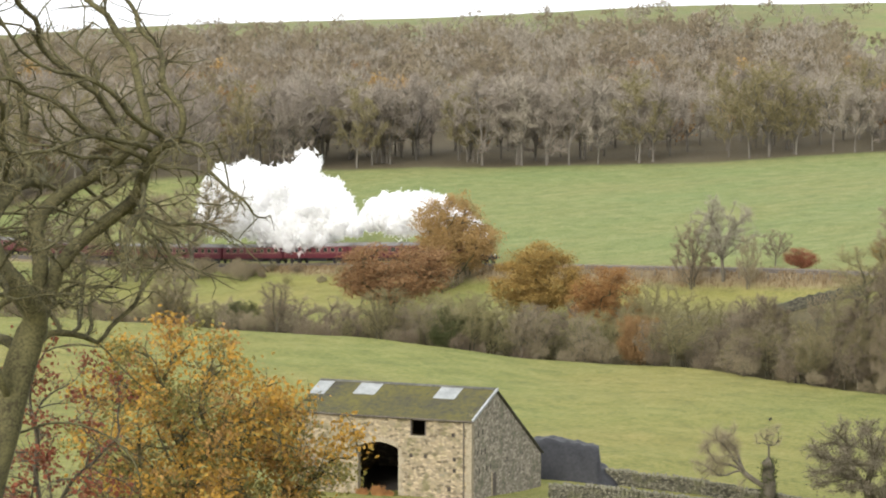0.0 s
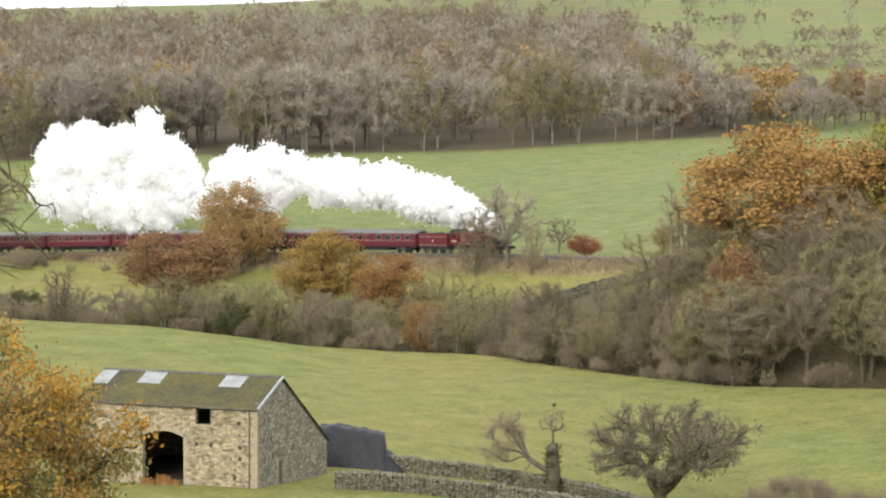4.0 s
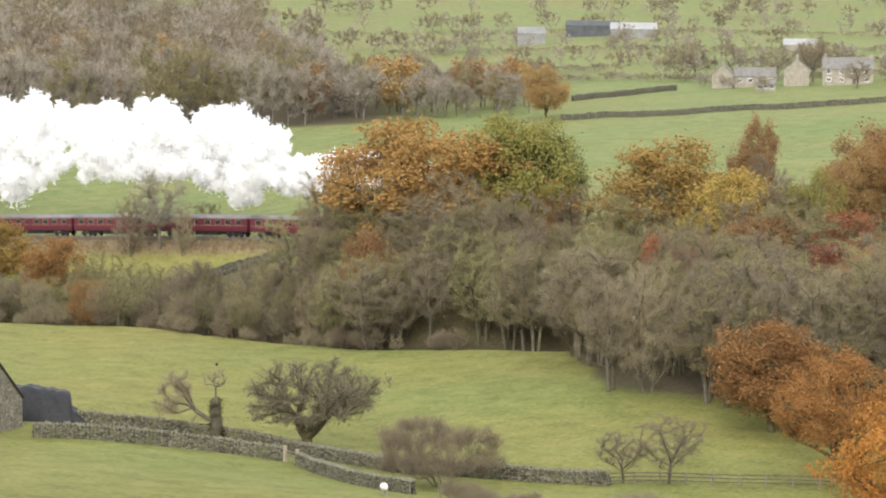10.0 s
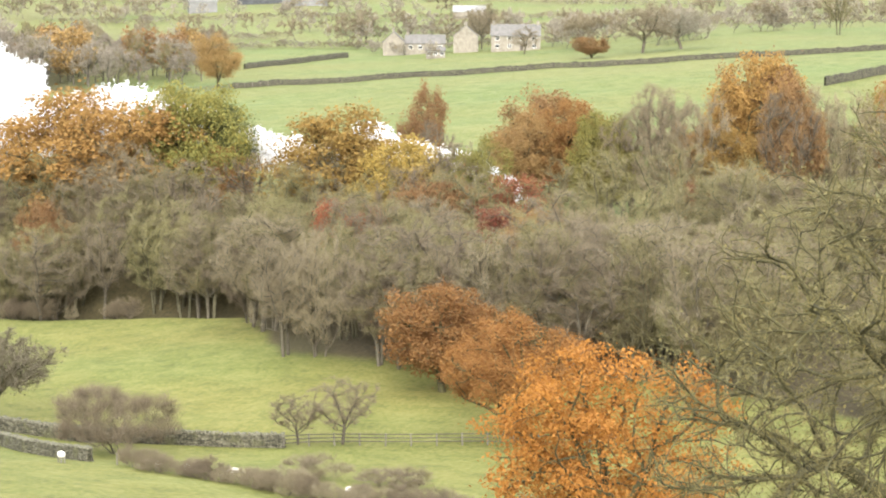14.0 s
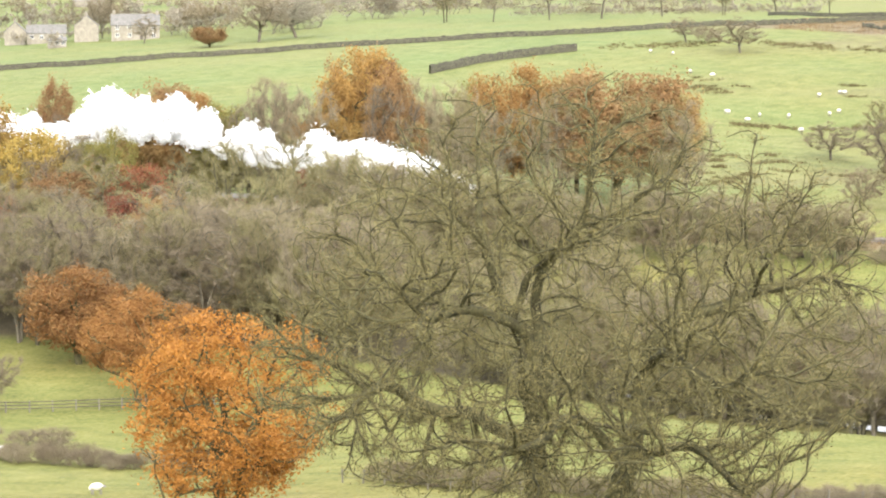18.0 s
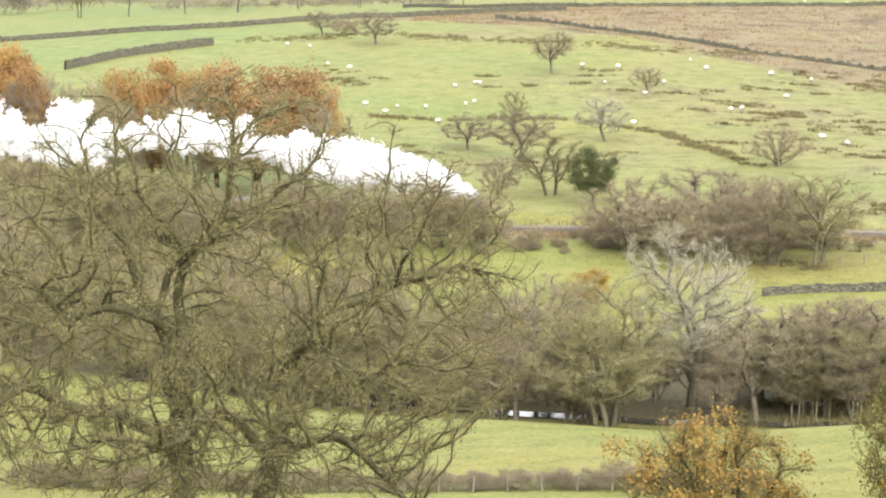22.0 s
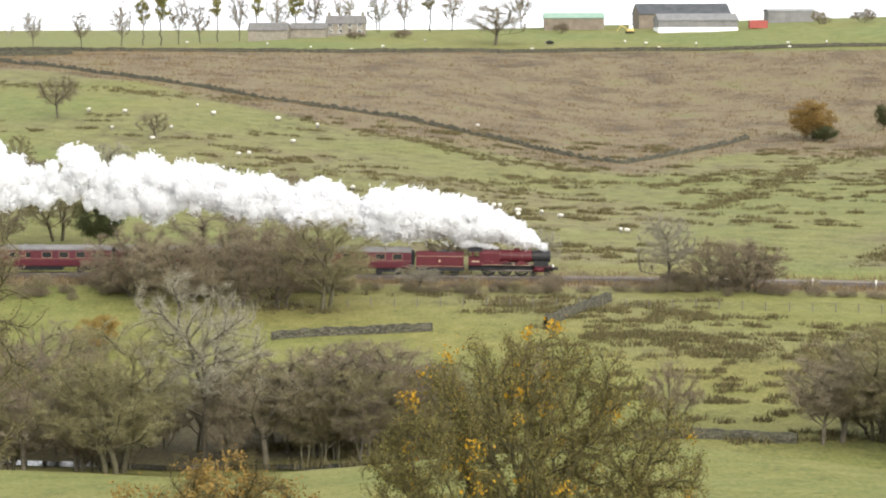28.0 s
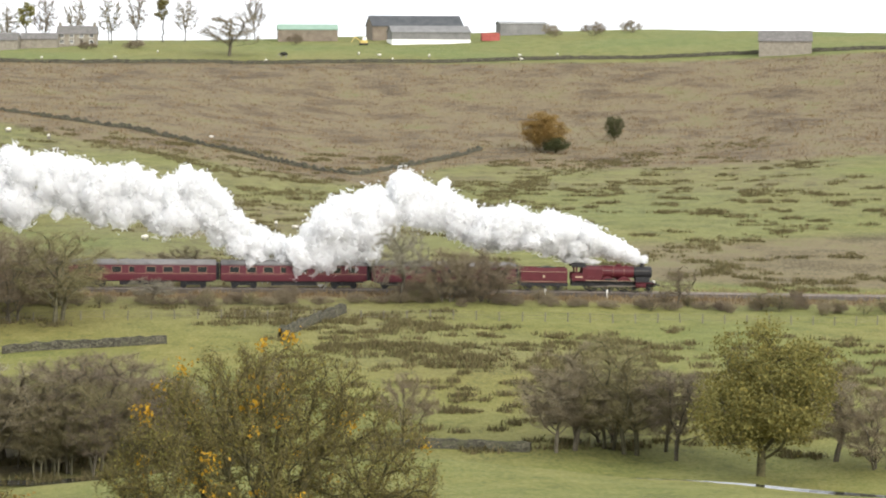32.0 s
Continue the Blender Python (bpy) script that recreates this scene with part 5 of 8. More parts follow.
plant("grey0", -27.0, 236.8, 18.9, 13.2, "pale grey lichened ash beside the stream", "tree")
plant("olive1", -45.6, 233.6, 7.5, 9.0, "bare alder beside the stream", "tree")
plant("olive2", -34.9, 229.4, 10.6, 14.1, "spreading bare tree beside the stream", "tree")
plant("bare0", -21.0, 245.1, 9.3, 12.0, "bare alder beside the stream", "tree")
plant("bare1", -15.2, 242.5, 10.1, 12.6, "bare alder beside the stream", "tree")
plant("purple1", -9.8, 243.8, 9.1, 13.3, "bare alder beside the stream", "tree")
plant("bare3", -4.7, 240.0, 7.0, 7.5, "bare alder beside the stream", "tree")
plant("bare2", -45.0, 251.0, 10.6, 11.1, "bare alder beside the stream", "tree")
plant("olive0", -51.7, 232.3, 8.1, 10.3, "bare alder beside the stream", "tree")
plant("bare1", -59.3, 242.9, 10.7, 12.3, "bare alder beside the stream", "tree")
plant("olive3", -65.0, 237.3, 8.5, 12.1, "bare alder beside the stream", "tree")
plant("bare3", -74.9, 251.1, 10.8, 12.8, "bare alder beside the stream", "tree")
plant("olive1", -81.7, 248.9, 9.4, 14.3, "bare alder beside the stream", "tree")
plant("bare0", -90.4, 252.3, 9.7, 14.5, "bare alder beside the stream", "tree")
plant("amber1", -44.9, 286.5, 4.3, 4.7, "small yellow-leaved bush in the rough pasture", "bush", category="bush")
plant("bare1", 33.5, 225.5, 7.5, 11.1, "bare alder beside the stream", "tree")
plant("bare0", 32.7, 222.6, 10.0, 11.0, "bushy bare alder beside the stream", "bush", category="bush")
plant("olive2", 37.6, 220.8, 9.8, 10.9, "bushy bare alder beside the stream", "bush", category="bush")
plant("bare3", 41.3, 218.1, 8.2, 8.3, "bushy bare alder beside the stream", "bush", category="bush")
plant("olive3", 36.0, 223.1, 11.0, 8.5, "bare alder beside the stream", "tree")
plant("bare2", 30.9, 221.9, 7.4, 7.8, "bare alder beside the stream", "tree")
plant("bare3", 41.1, 222.2, 7.9, 7.8, "bare alder beside the stream", "tree")
plant("greengold1", 47.0, 208.8, 13.2, 12.8, "green-gold leaved tree beside the stream", "tree")
plant("bare0", 55.2, 215.0, 8.5, 10.8, "bare alder beside the stream", "tree")
plant("purple1", 58.0, 210.2, 7.1, 9.3, "bare alder beside the stream", "tree")
plant("purple1", 18.2, 234.3, 5.9, 6.1, "bare bush beside the stream", "bush", category="bush")
plant("bare2", -428.1, 318.0, 18.7, 18.1, "bare tree in front of the railway", "tree")
plant("olive1", -440.4, 312.0, 18.2, 21.6, "bare mossy tree in front of the railway", "tree")
plant("bare0", -472.2, 316.0, 16.3, 21.7, "bare tree in front of the railway", "tree")
plant("bush1", -121.9, 197.1, 2.3, 7.1, "brown scrub bush in the ditch", "bush", category="bush")
plant("bush0", -114.8, 197.9, 2.2, 7.4, "brown scrub bush in the ditch", "bush", category="bush")

# ---------------------------------------------------------------- woods


def wood_edge(a):
    """Distance of the field's far edge from the viewing hill on a bearing."""
    return np.interp(a, [-62, -56, -50, -44, -38, -33.6, -32.6, -26, -20, -14, -8, -2, 4], [420, 405, 397, 393, 362, 345, 300, 285, 250, 236, 232, 226, 222])


def strip_wood():
    """The wood in the gully below the railway, tree by tree."""
    rng = np.random.default_rng(5)
    kinds = ["bare0", "bare1", "bare2", "bare3", "olive0", "olive1", "olive2", "olive3", "olive1", "purple1", "bare1", "olive2", "olive0", "olive3"]
    names = {"bare": "bare grey-brown alder in the gully wood", "olive": "bare mossy green-brown tree in the gully wood", "purple": "bare brown birch in the gully wood", "grey": "pale grey bare willow in the gully wood"}
    for a0, a1, n, tall0, tall1, depth in ((-62, -53, 24, 8, 9, 40), (-53, -43.5, 84, 6.0, 10.0, 26), (-43.5, -39.6, 46, 5.5, 7.5, 24), (-39.6, -38, 18, 8, 11, 26), (-38, -33, 66, 12, 15, 55), (-33, -22, 150, 13, 16, 75), (-22, -14, 44, 11, 12, 60), (-16, -9, 34, 7, 10, 34), (-9, 2, 40, 6.5, 9, 22)):
        for _ in range(n):
            a = rng.uniform(a0, a1)
            f = rng.random()
            r = wood_edge(a) + 3 + depth * f
            x, y = r * math.sin(radians(a)), r * math.cos(radians(a))
            if y > RAIL_Y - 13:
                continue
            h = rng.uniform(tall0, tall1) * rng.uniform(0.85, 1.12)
            k = kinds[int(rng.integers(0, len(kinds)))]
            plant(k, x, y, h, h * rng.uniform(0.6, 0.88), names[k[:-1]], {"bare": "alder_tree", "olive": "ash_tree", "purple": "birch_tree", "grey": "willow_tree"}[k[:-1]], rng.uniform(0, 360), group="trees of the gully wood")
    # undergrowth along the edge of the field
    for k in range(60):
        a = rng.uniform(-58, -35)
        r = wood_edge(a) + rng.uniform(2, 8)
        h = rng.uniform(2.0, 3.8)
        plant(("purple0", "bush0", "purple1", "bush1")[k % 4], r * math.sin(radians(a)), r * math.cos(radians(a)), h, h * rng.uniform(1.0, 1.4), "bare brown undergrowth at the edge of the gully wood", "bush", rng.uniform(0, 360), category="bush", group="undergrowth of the gully wood")
    for a, f, k, h in ((-51.5, 8, "green0", 6), (-47.5, 6, "green1", 6.5), (-43.8, 10, "rust1", 8), (-37.7, 20, "rust0", 13), (-35.6, 46, "rust1", 13), (-34.0, 45, "orange0", 13),
                       (-31.0, 40, "red1", 15), (-28.0, 52, "red0", 15), (-27.0, 36, "rust0", 15), (-24.0, 40, "greengold0", 14), (-29.5, 60, "rust1", 16)):
        r = wood_edge(a) + f
        plant(k, r * math.sin(radians(a)), r * math.cos(radians(a)), h, h * 0.72, "tree with the last autumn leaves in the gully wood", "tree", group="trees of the gully wood")


def joined_wood(name, label, spots, key_list, seed):
    """A far wood, joined: spots are (x, y, height, width)."""
    rng = np.random.default_rng(seed)
    by = {}
    for x, y, h, w in spots:
        by.setdefault(key_list[int(rng.integers(0, len(key_list)))], []).append((x, y, h, w, rng.uniform(0, 6.28)))
    ob = tagged(new(name), label, "woodland", kind="stuff")
    for key, rows in by.items():
        trunk, crowns, th, tw = TREES[key]
        for me, nm in ((crowns[0], "crowns"), (trunk, "trunks")):
            co = np.zeros(len(me.vertices) * 3, np.float32)
            me.vertices.foreach_get("co", co)
            co = co.reshape(-1, 3)
            lt = np.zeros(len(me.polygons), np.int32)
            me.polygons.foreach_get("loop_total", lt)
            k = int(lt[0])
            idx = np.zeros(len(me.loops), np.int32)
            me.loops.foreach_get("vertex_index", idx)
            idx = idx.reshape(-1, k)
            if nm == "trunks":
                idx = idx[: int(len(idx) * (0.7 if key[:3] in ("far", "haz") else 0.5))]
            else:
                idx = idx if key[:3] in ("far", "haz") else idx[::3]
            vs, fs = [], []
            for n, (x, y, h, w, t) in enumerate(rows):
                sx, sz = w / tw, h / th
                c, s = math.cos(t), math.sin(t)
                q = np.stack([x + sx * (co[:, 0] * c - co[:, 1] * s), y + sx * (co[:, 0] * s + co[:, 1] * c), float(ground(x, y)) - 0.2 + sz * co[:, 2]], 1)
                vs.append(q)
                fs.append(idx + n * len(co))
            piece(nm, indexed_mesh(nm, np.concatenate(vs), np.concatenate(fs), me.materials[0]), ob)
    return ob


def far_woods():
    rng = np.random.default_rng(8)
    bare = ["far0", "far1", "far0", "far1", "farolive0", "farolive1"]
    spots = []
    for _ in range(820):
        a = rng.uniform(-64, -39.5)
        r = 696 + 620 * rng.random() ** 1.5
        h = (22 if r < 800 else 17) * rng.uniform(0.75, 1.12)
        spots.append((r * math.sin(radians(a)), r * math.cos(radians(a)), h, h * rng.uniform(0.6, 0.85)))
    for _ in range(95):
        a = rng.uniform(-40, -34.3)
        r = 700 + 150 * rng.random()
        h = np.interp(a, [-40, -38, -34.3], [19, 14, 12]) * rng.uniform(0.7, 1.1)
        spots.append((r * math.sin(radians(a)), r * math.cos(radians(a)), h, h * rng.uniform(0.7, 0.95)))
    front = [s for s in spots if math.hypot(s[0], s[1]) < 820]
    joined_wood("far_wood", "bare brown woodland along the top of the field", front, bare, 3)
    joined_wood("upper_wood", "bare brown woodland above the far wood", [s for s in spots if math.hypot(s[0], s[1]) >= 820], ["hazy0", "hazy1"], 5)
    spots = []
    for _ in range(640):
        a = rng.uniform(-66, -40.5)
        r = rng.uniform(1000, 1470)
        h = 18 * rng.uniform(0.7, 1.15)
        spots.append((r * math.sin(radians(a)), r * math.cos(radians(a)), h, h * rng.uniform(0.8, 1.1)))
    upper = np.random.default_rng(81)
    for _ in range(240):
        a = upper.uniform(-64, -43.5)
        r = upper.uniform(1440, 1700)
        h = 13 * upper.uniform(0.6, 1.15)
        spots.append((r * math.sin(radians(a)), r * math.cos(radians(a)), h, h * upper.uniform(0.9, 1.2)))
    joined_wood("hillside_wood", "grey-brown bare woodland covering the distant hillside", spots, ["hazy0", "hazy1"], 7)
    spots = []
    for _ in range(46):
        a = rng.uniform(-62, -35)
        r = rng.uniform(700, 1100) if a < -40 else rng.uniform(700, 790)
        h = rng.uniform(11, 19)
        spots.append((r * math.sin(radians(a)), r * math.cos(radians(a)), h, h * 0.8))
    joined_wood("far_autumn_trees", "rust and dull gold trees among the far wood", spots, ["farrust0", "farrust1"], 4)
    spots = []
    # hedgerow trees in rows across the far fields, and clumps round the hamlet
    for a0, r0, a1, r1, n, lo, hi in ((-40, 950, -30, 1030, 34, 5, 11), (-41, 1180, -29, 1130, 40, 6, 12), (-39, 1350, -20, 1250, 60, 7, 13), (-33, 930, -25, 905, 46, 7, 13), (-27, 850, -20, 930, 40, 6, 14), (-24, 1000, -12, 1100, 46, 7, 13),
                                       (-42, 1500, -14, 1450, 70, 9, 15), (-46, 1700, -10, 1650, 80, 9, 15), (-37.5, 1000, -36, 1250, 16, 6, 10), (-31, 870, -29.5, 800, 8, 4, 7), (-26.6, 815, -25.6, 800, 7, 10, 14), (-24.6, 820, -23.6, 850, 8, 9, 13)):
        for k in range(n):
            f = rng.random()
            a, r = a0 + (a1 - a0) * f, r0 + (r1 - r0) * f + rng.normal(0, 5)
            h = rng.uniform(lo, hi)
            spots.append((r * math.sin(radians(a)), r * math.cos(radians(a)), h, h * rng.uniform(0.8, 1.2)))
    joined_wood("distant_trees", "bare hedgerow trees on the distant fields", spots, ["hazy0", "hazy1"], 6)
    spots = []
    for a0, r0, a1, r1, n in ((-41, 1000, -33, 960, 60), (-38, 1130, -20, 1080, 110), (-35, 900, -27, 880, 60), (-30, 1000, -14, 960, 100), (-40, 1300, -15, 1240, 110), (-36.5, 880, -36, 1150, 40), (-24, 890, -23, 1100, 36), (-33, 1150, -32.6, 1300, 24), (-19, 880, -12, 870, 50)):
        for k in range(n):
            f = (k + rng.random()) / n
            a, r = a0 + (a1 - a0) * f, r0 + (r1 - r0) * f + rng.normal(0, 2)
            h = rng.uniform(2.2, 4.0)
            spots.append((r * math.sin(radians(a)), r * math.cos(radians(a)), h, rng.uniform(5, 8)))
    joined_wood("far_hedges", "brown field hedges across the distant hillside", spots, ["hazy0", "hazy1"], 9)
    # the skyline above the moor
    for a, r, k, h, w_ in ((-8.3, 830, "bare0", 15, 8), (-7.8, 845, "pine0", 16, 5), (-7.4, 838, "pine0", 18, 6), (-7.0, 850, "bare2", 16, 8), (-6.5, 842, "bare1", 14, 8), (-6.1, 848, "pine0", 18, 5), (-5.6, 850, "bare3", 18, 8), (-5.2, 852, "pine0", 18, 5), (-4.7, 850, "bare0", 16, 9),
                           (-4.3, 848, "pine0", 16, 6), (-3.9, 853, "bare1", 18, 9), (-3.2, 850, "bare2", 16, 8), (-2.4, 856, "olive0", 16, 9), (-1.8, 850, "bare3", 16, 8), (-1.2, 856, "pine0", 16, 6), (-0.7, 850, "bare0", 16, 9), (0.3, 763, "bare1", 13.5, 21), (0.9, 850, "bare2", 15, 8),
                           (1.8, 815, "bush0", 4.5, 6), (-1.9, 800, "bush1", 3.2, 10), (-2.9, 802, "bush0", 3.0, 7), (7.8, 830, "bush1", 5, 9), (8.7, 835, "bush0", 5.5, 9), (9.6, 850, "bush1", 5, 9), (-9.2, 820, "bare1", 12, 7), (-10.3, 815, "bare2", 12, 7), (-11.8, 820, "bare3", 15, 9), (-13, 825, "bare0", 16, 9), (-14.2, 830, "olive2", 16, 9), (-15.6, 830, "bare1", 18, 10), (-17, 820, "grey1", 22, 13), (-18.2, 830, "bare2", 19, 11), (-19.5, 820, "bare0", 18, 10), (-20.6, 830, "olive1", 18, 11)):
        nm = "pine_tree" if k == "pine0" else ("bush" if "bush" in k else "tree")
        plant(k, r * math.sin(radians(a)), r * math.cos(radians(a)), h, w_, {"pine_tree": "pine beside the hill farm, its needles paled for haze", "bush": "bare bush in the hilltop field", "tree": "bare tree standing against the sky on the hilltop"}[nm], nm, category={"pine_tree": "pine", "bush": "bush", "tree": "tree"}[nm])


def line_scrub():
    """Low scrub and thorn along the foot of the railway bank."""
    rng = np.random.default_rng(71)
    for x0, x1, n, lo, hi in ((-85, 75, 66, 1.0, 2.6), (75, 130, 30, 1.0, 2.4), (-470, -350, 40, 1.5, 4.0), (-260, -90, 46, 2.0, 6.0)):
        for _ in range(n):
            x, y = rng.uniform(x0, x1), RAIL_Y - rng.uniform(8, 19)
            h = rng.uniform(lo, hi)
            k = ("purple0", "purple1", "bush0", "bush1", "olive1")[int(rng.integers(0, 5))]
            plant(k, x, y, h, h * rng.uniform(1.1, 1.9), "low bare scrub bush on the railway bank", "bush", rng.uniform(0, 360), category="bush", group="scrub on the railway bank")



def hedges():
    """Clipped and overgrown hedges of the near fields, bush by bush."""
    rng = np.random.default_rng(91)
    for pts, n, lo, hi, lab in ((((-72, 176), (-58, 168), (-46, 163), (-36, 164), (-24, 164), (-14, 160)), 46, 1.5, 2.1, "clipped thorn hedge bush below the field"),
                                (((-137, 193), (-127, 190.5), (-114, 187.5), (-99, 184), (-88, 180)), 30, 1.6, 2.6, "overgrown brown scrub bush along the ditch"),
                                (((-62, 321.5), (-30, 321), (0, 321), (40, 321.5), (80, 323)), 40, 1.0, 2.0, "low brown thorn hedge below the railway")):
        pts = np.array(pts, float)
        s = np.concatenate([[0], np.cumsum(np.linalg.norm(np.diff(pts, axis=0), axis=1))])
        for k in range(n):
            d = s[-1] * (k + rng.random()) / n
            x, y = np.interp(d, s, pts[:, 0]), np.interp(d, s, pts[:, 1]) + rng.normal(0, 0.6)
            h = rng.uniform(lo, hi)
            plant("bush%d" % (k % 2), x, y, h, rng.uniform(2.8, 4.2), lab, "hedge_bush", rng.uniform(0, 360), category="hedge", group=lab.replace(" bush", ""))


def line_belt():
    """Bare trees between the gully wood and the line, which screen the train."""
    rng = np.random.default_rng(29)
    kinds = ("bare0", "olive1", "bare2", "olive3", "purple0", "bare3", "purple1", "olive0")
    for k in range(44):
        x = -137 + 73 * (k + rng.random()) / 44
        y = RAIL_Y - rng.uniform(11, 22)
        h = np.interp(x, [-137, -118, -100, -70, -62], [12.5, 12, 9.5, 8.5, 6.5]) * rng.uniform(0.85, 1.12)
        plant(kinds[k % 8], x, y, h, h * rng.uniform(0.75, 1.0), "bare tree of the belt below the railway", "tree", rng.uniform(0, 360), group="belt of trees below the railway")


strip_wood()
line_belt()
hedges()
line_scrub()
far_woods()

# ---------------------------------------------------------------- the near trees
LEAF_GOLDEN = leafy("leaves_golden", (0.25, 0.125, 0.024), (0.38, 0.20, 0.036), (0.31, 0.165, 0.036), (0.25, 0.18, 0.05), through_light=0.3)
LEAF_TAWNY = leafy("leaves_tawny", (0.225, 0.108, 0.032), (0.345, 0.178, 0.048), (0.285, 0.150, 0.045), (0.385, 0.212, 0.064))
LEAF_BRIGHT = leafy("leaves_bright_orange", (0.250, 0.106, 0.022), (0.385, 0.172, 0.033), (0.320, 0.142, 0.032), (0.430, 0.202, 0.046))
TWIG_DARK = leafy("twigs_dark_thorn", (0.088, 0.073, 0.050), (0.158, 0.133, 0.092), (0.122, 0.102, 0.07), through_light=0.15)
TWIG_MOSS = leafy("mossy_twigs", (0.140, 0.128, 0.052), (0.232, 0.212, 0.092), (0.186, 0.170, 0.072), (0.265, 0.222, 0.080), through_light=0.2)
TWIG_GOLD = leafy("gold_olive_twigs", (0.084, 0.070, 0.024), (0.145, 0.122, 0.042), (0.112, 0.095, 0.033), (0.200, 0.152, 0.042), through_light=0.12)


def near_trees():
    sk = colonise(204, 20.8, 25.5, 0.08, ((-1.5, 0.2, 0.02, 0.02, 0.40), (1.2, -0.2, 0.16, -0.02, 0.36)), 0.46, 8500, 0.40, 0.014, 0.40, 0.0, shell=0.45, bulge=0.12, droop=0.06, pipe=2.5, leaders=6, crest=0.16, taper=1.05)
    tree_kind("great", sk, BARK_MOSS, [(TWIG_MOSS, np.concatenate([twig_tris(sk, 1, 85000, 0.40, 0.021, 0.15, 0.6), leaf_tris(sk, 3, 52000, 0.075, 0.25)]))], sides=(10, 8, 5, 4))
    plant("great", -33.4, 104.9, 20.8, 25.5, "great spreading sycamore, bare, with mossy limbs", "tree", turn=0)
    sk = colonise(311, 27, 17.0, 0.44, ((0.0, 0.0, 0.02, 0.0, 0.58),), 0.44, 4600, 0.36, 0.012, 0.50, -0.04, shell=0.15, bulge=0.25, droop=0.08, pipe=2.5, leaders=9, low=1.5)
    tree_kind("tall", sk, BARK_MOSS, [(TWIG_OLIVE, twig_tris(sk, 2, 24000, 0.36, 0.016, 0.0, 0.7))], sides=(10, 8, 5, 4))
    plant("tall", -109.1, 96.6, 27.0, 17.5, "tall bare ash with mossy limbs on the near slope", "tree", turn=48)
    sk = colonise(407, 10.9, 15.2, -0.12, ((-0.5, 0.1, -0.30, 0.02, 0.14), (0.5, -0.2, 0.28, -0.03, 0.13), (0.1, 0.4, -0.04, 0.16, 0.16), (0.0, -0.4, 0.06, -0.2, 0.15)), 0.24, 9000, 0.32, 0.011, 0.24, 0.04, shell=0.6, bulge=0.03, pipe=2.4, taper=1.1, leaders=7)
    tree_kind("dome", sk, BARK_MOSS, [(TWIG_GOLD, np.concatenate([twig_tris(sk, 4, 60000, 0.34, 0.021, 0.2, 0.6), leaf_tris(sk, 5, 24000, 0.085, 0.2)])), (LEAF_GREENGOLD, leaf_tris(sk, 15, 30000, 0.085, 0.25)), (LEAF_YELLOW, crown_leaves(sk, 6, 2600, 0.14, 60, 0.5, 0.4))], sides=(10, 8, 5, 4))
    plant("dome", 2.4, 110.0, 10.9, 14.4, "domed sycamore with the last yellow leaves", "tree", turn=-2)
    sk = colonise(503, 5.4, 8.6, -0.1, ((-0.4, 0.0, -0.2, 0.0, 0.12), (0.4, 0.1, 0.22, 0.0, 0.12), (0.0, 0.4, 0.0, 0.2, 0.12)), 0.12, 1300, 0.28, 0.008, 0.34, 0.10)
    tree_kind("goldbush", sk, BARK_MOSS, [(LEAF_AMBER, crown_leaves(sk, 7, 8000, 0.105, 70, 0.5, 0.3)), (TWIG_GOLD, twig_tris(sk, 8, 14000, 0.45, 0.016, 0.2, 0.6))])
    plant("goldbush", -11.7, 111.4, 6.3, 9.4, "low field maple with thinning amber leaves", "bush", category="bush")
    sk = colonise(601, 14.6, 12.5, 0.06, ((-0.5, 0, -0.1, 0.0, 0.25), (0.5, 0, 0.14, 0.0, 0.22)), 0.30, 1800, 0.40, 0.012, 0.38, 0.0, shell=0.4, bulge=0.26, leafy_to=10)
    tree_kind("amber_near", sk, BARK_MOSS, [(LEAF_GOLDEN, crown_leaves(sk, 9, 14000, 0.16, 200, 0.75, 0.3)), (LEAF_ORANGE, crown_leaves(sk, 19, 11000, 0.14, 110, 0.72, 0.3)), (LEAF_GREENGOLD, crown_leaves(sk, 29, 12000, 0.14, 120, 0.75, 0.3)), (TWIG_OLIVE, twig_tris(sk, 10, 9000, 0.5, 0.018))], sides=(10, 8, 5, 4))
    plant("amber_near", -131.3, 121.2, 14.6, 12.4, "oak with amber and olive autumn leaves on the near slope", "oak_tree", turn=100)
    sk = colonise(709, 14.3, 6.5, 0.36, ((0.0, 0.0, 0.02, 0.0, 0.6),), 0.12, 420, 0.36, 0.010, 0.36, 0.10)
    tree_kind("red_near", sk, BARK, [(LEAF_RED, crown_leaves(sk, 11, 2600, 0.13, 60, 0.42, 0.3)), (TWIG_BROWN, twig_tris(sk, 12, 1800, 0.6, 0.014))])
    plant("red_near", -112.5, 102.4, 14.3, 6.3, "young tree with sparse coppery red leaves", "tree", turn=200)
    # the orange pair at the corner of the field, and the tree in front of the great sycamore
    for key, seed, n, mat, foot in (("orange_near", 811, 44000, LEAF_BRIGHT, 0.02), ("orange_fork", 823, 40000, LEAF_TAWNY, 0.16)):
        sk = colonise(seed, 13.6, 14.5, foot, ((-0.5, 0.0, -0.22, 0.0, 0.26), (0.5, 0.1, 0.24, 0.0, 0.26)), 0.34, 900, 0.45, 0.014, 0.32, 0.04, shell=0.5, bulge=0.24, leafy_to=14)
        tree_kind(key, sk, BARK_MOSS, [(mat, crown_leaves(sk, seed, n, 0.14, 420, 0.8, 0.2))], sides=(10, 8, 5, 3))
    plant("orange_fork", -120.8, 230.4, 12.2, 14.2, "oak with orange-brown leaves and a forked trunk by the fence", "oak_tree", turn=-28)
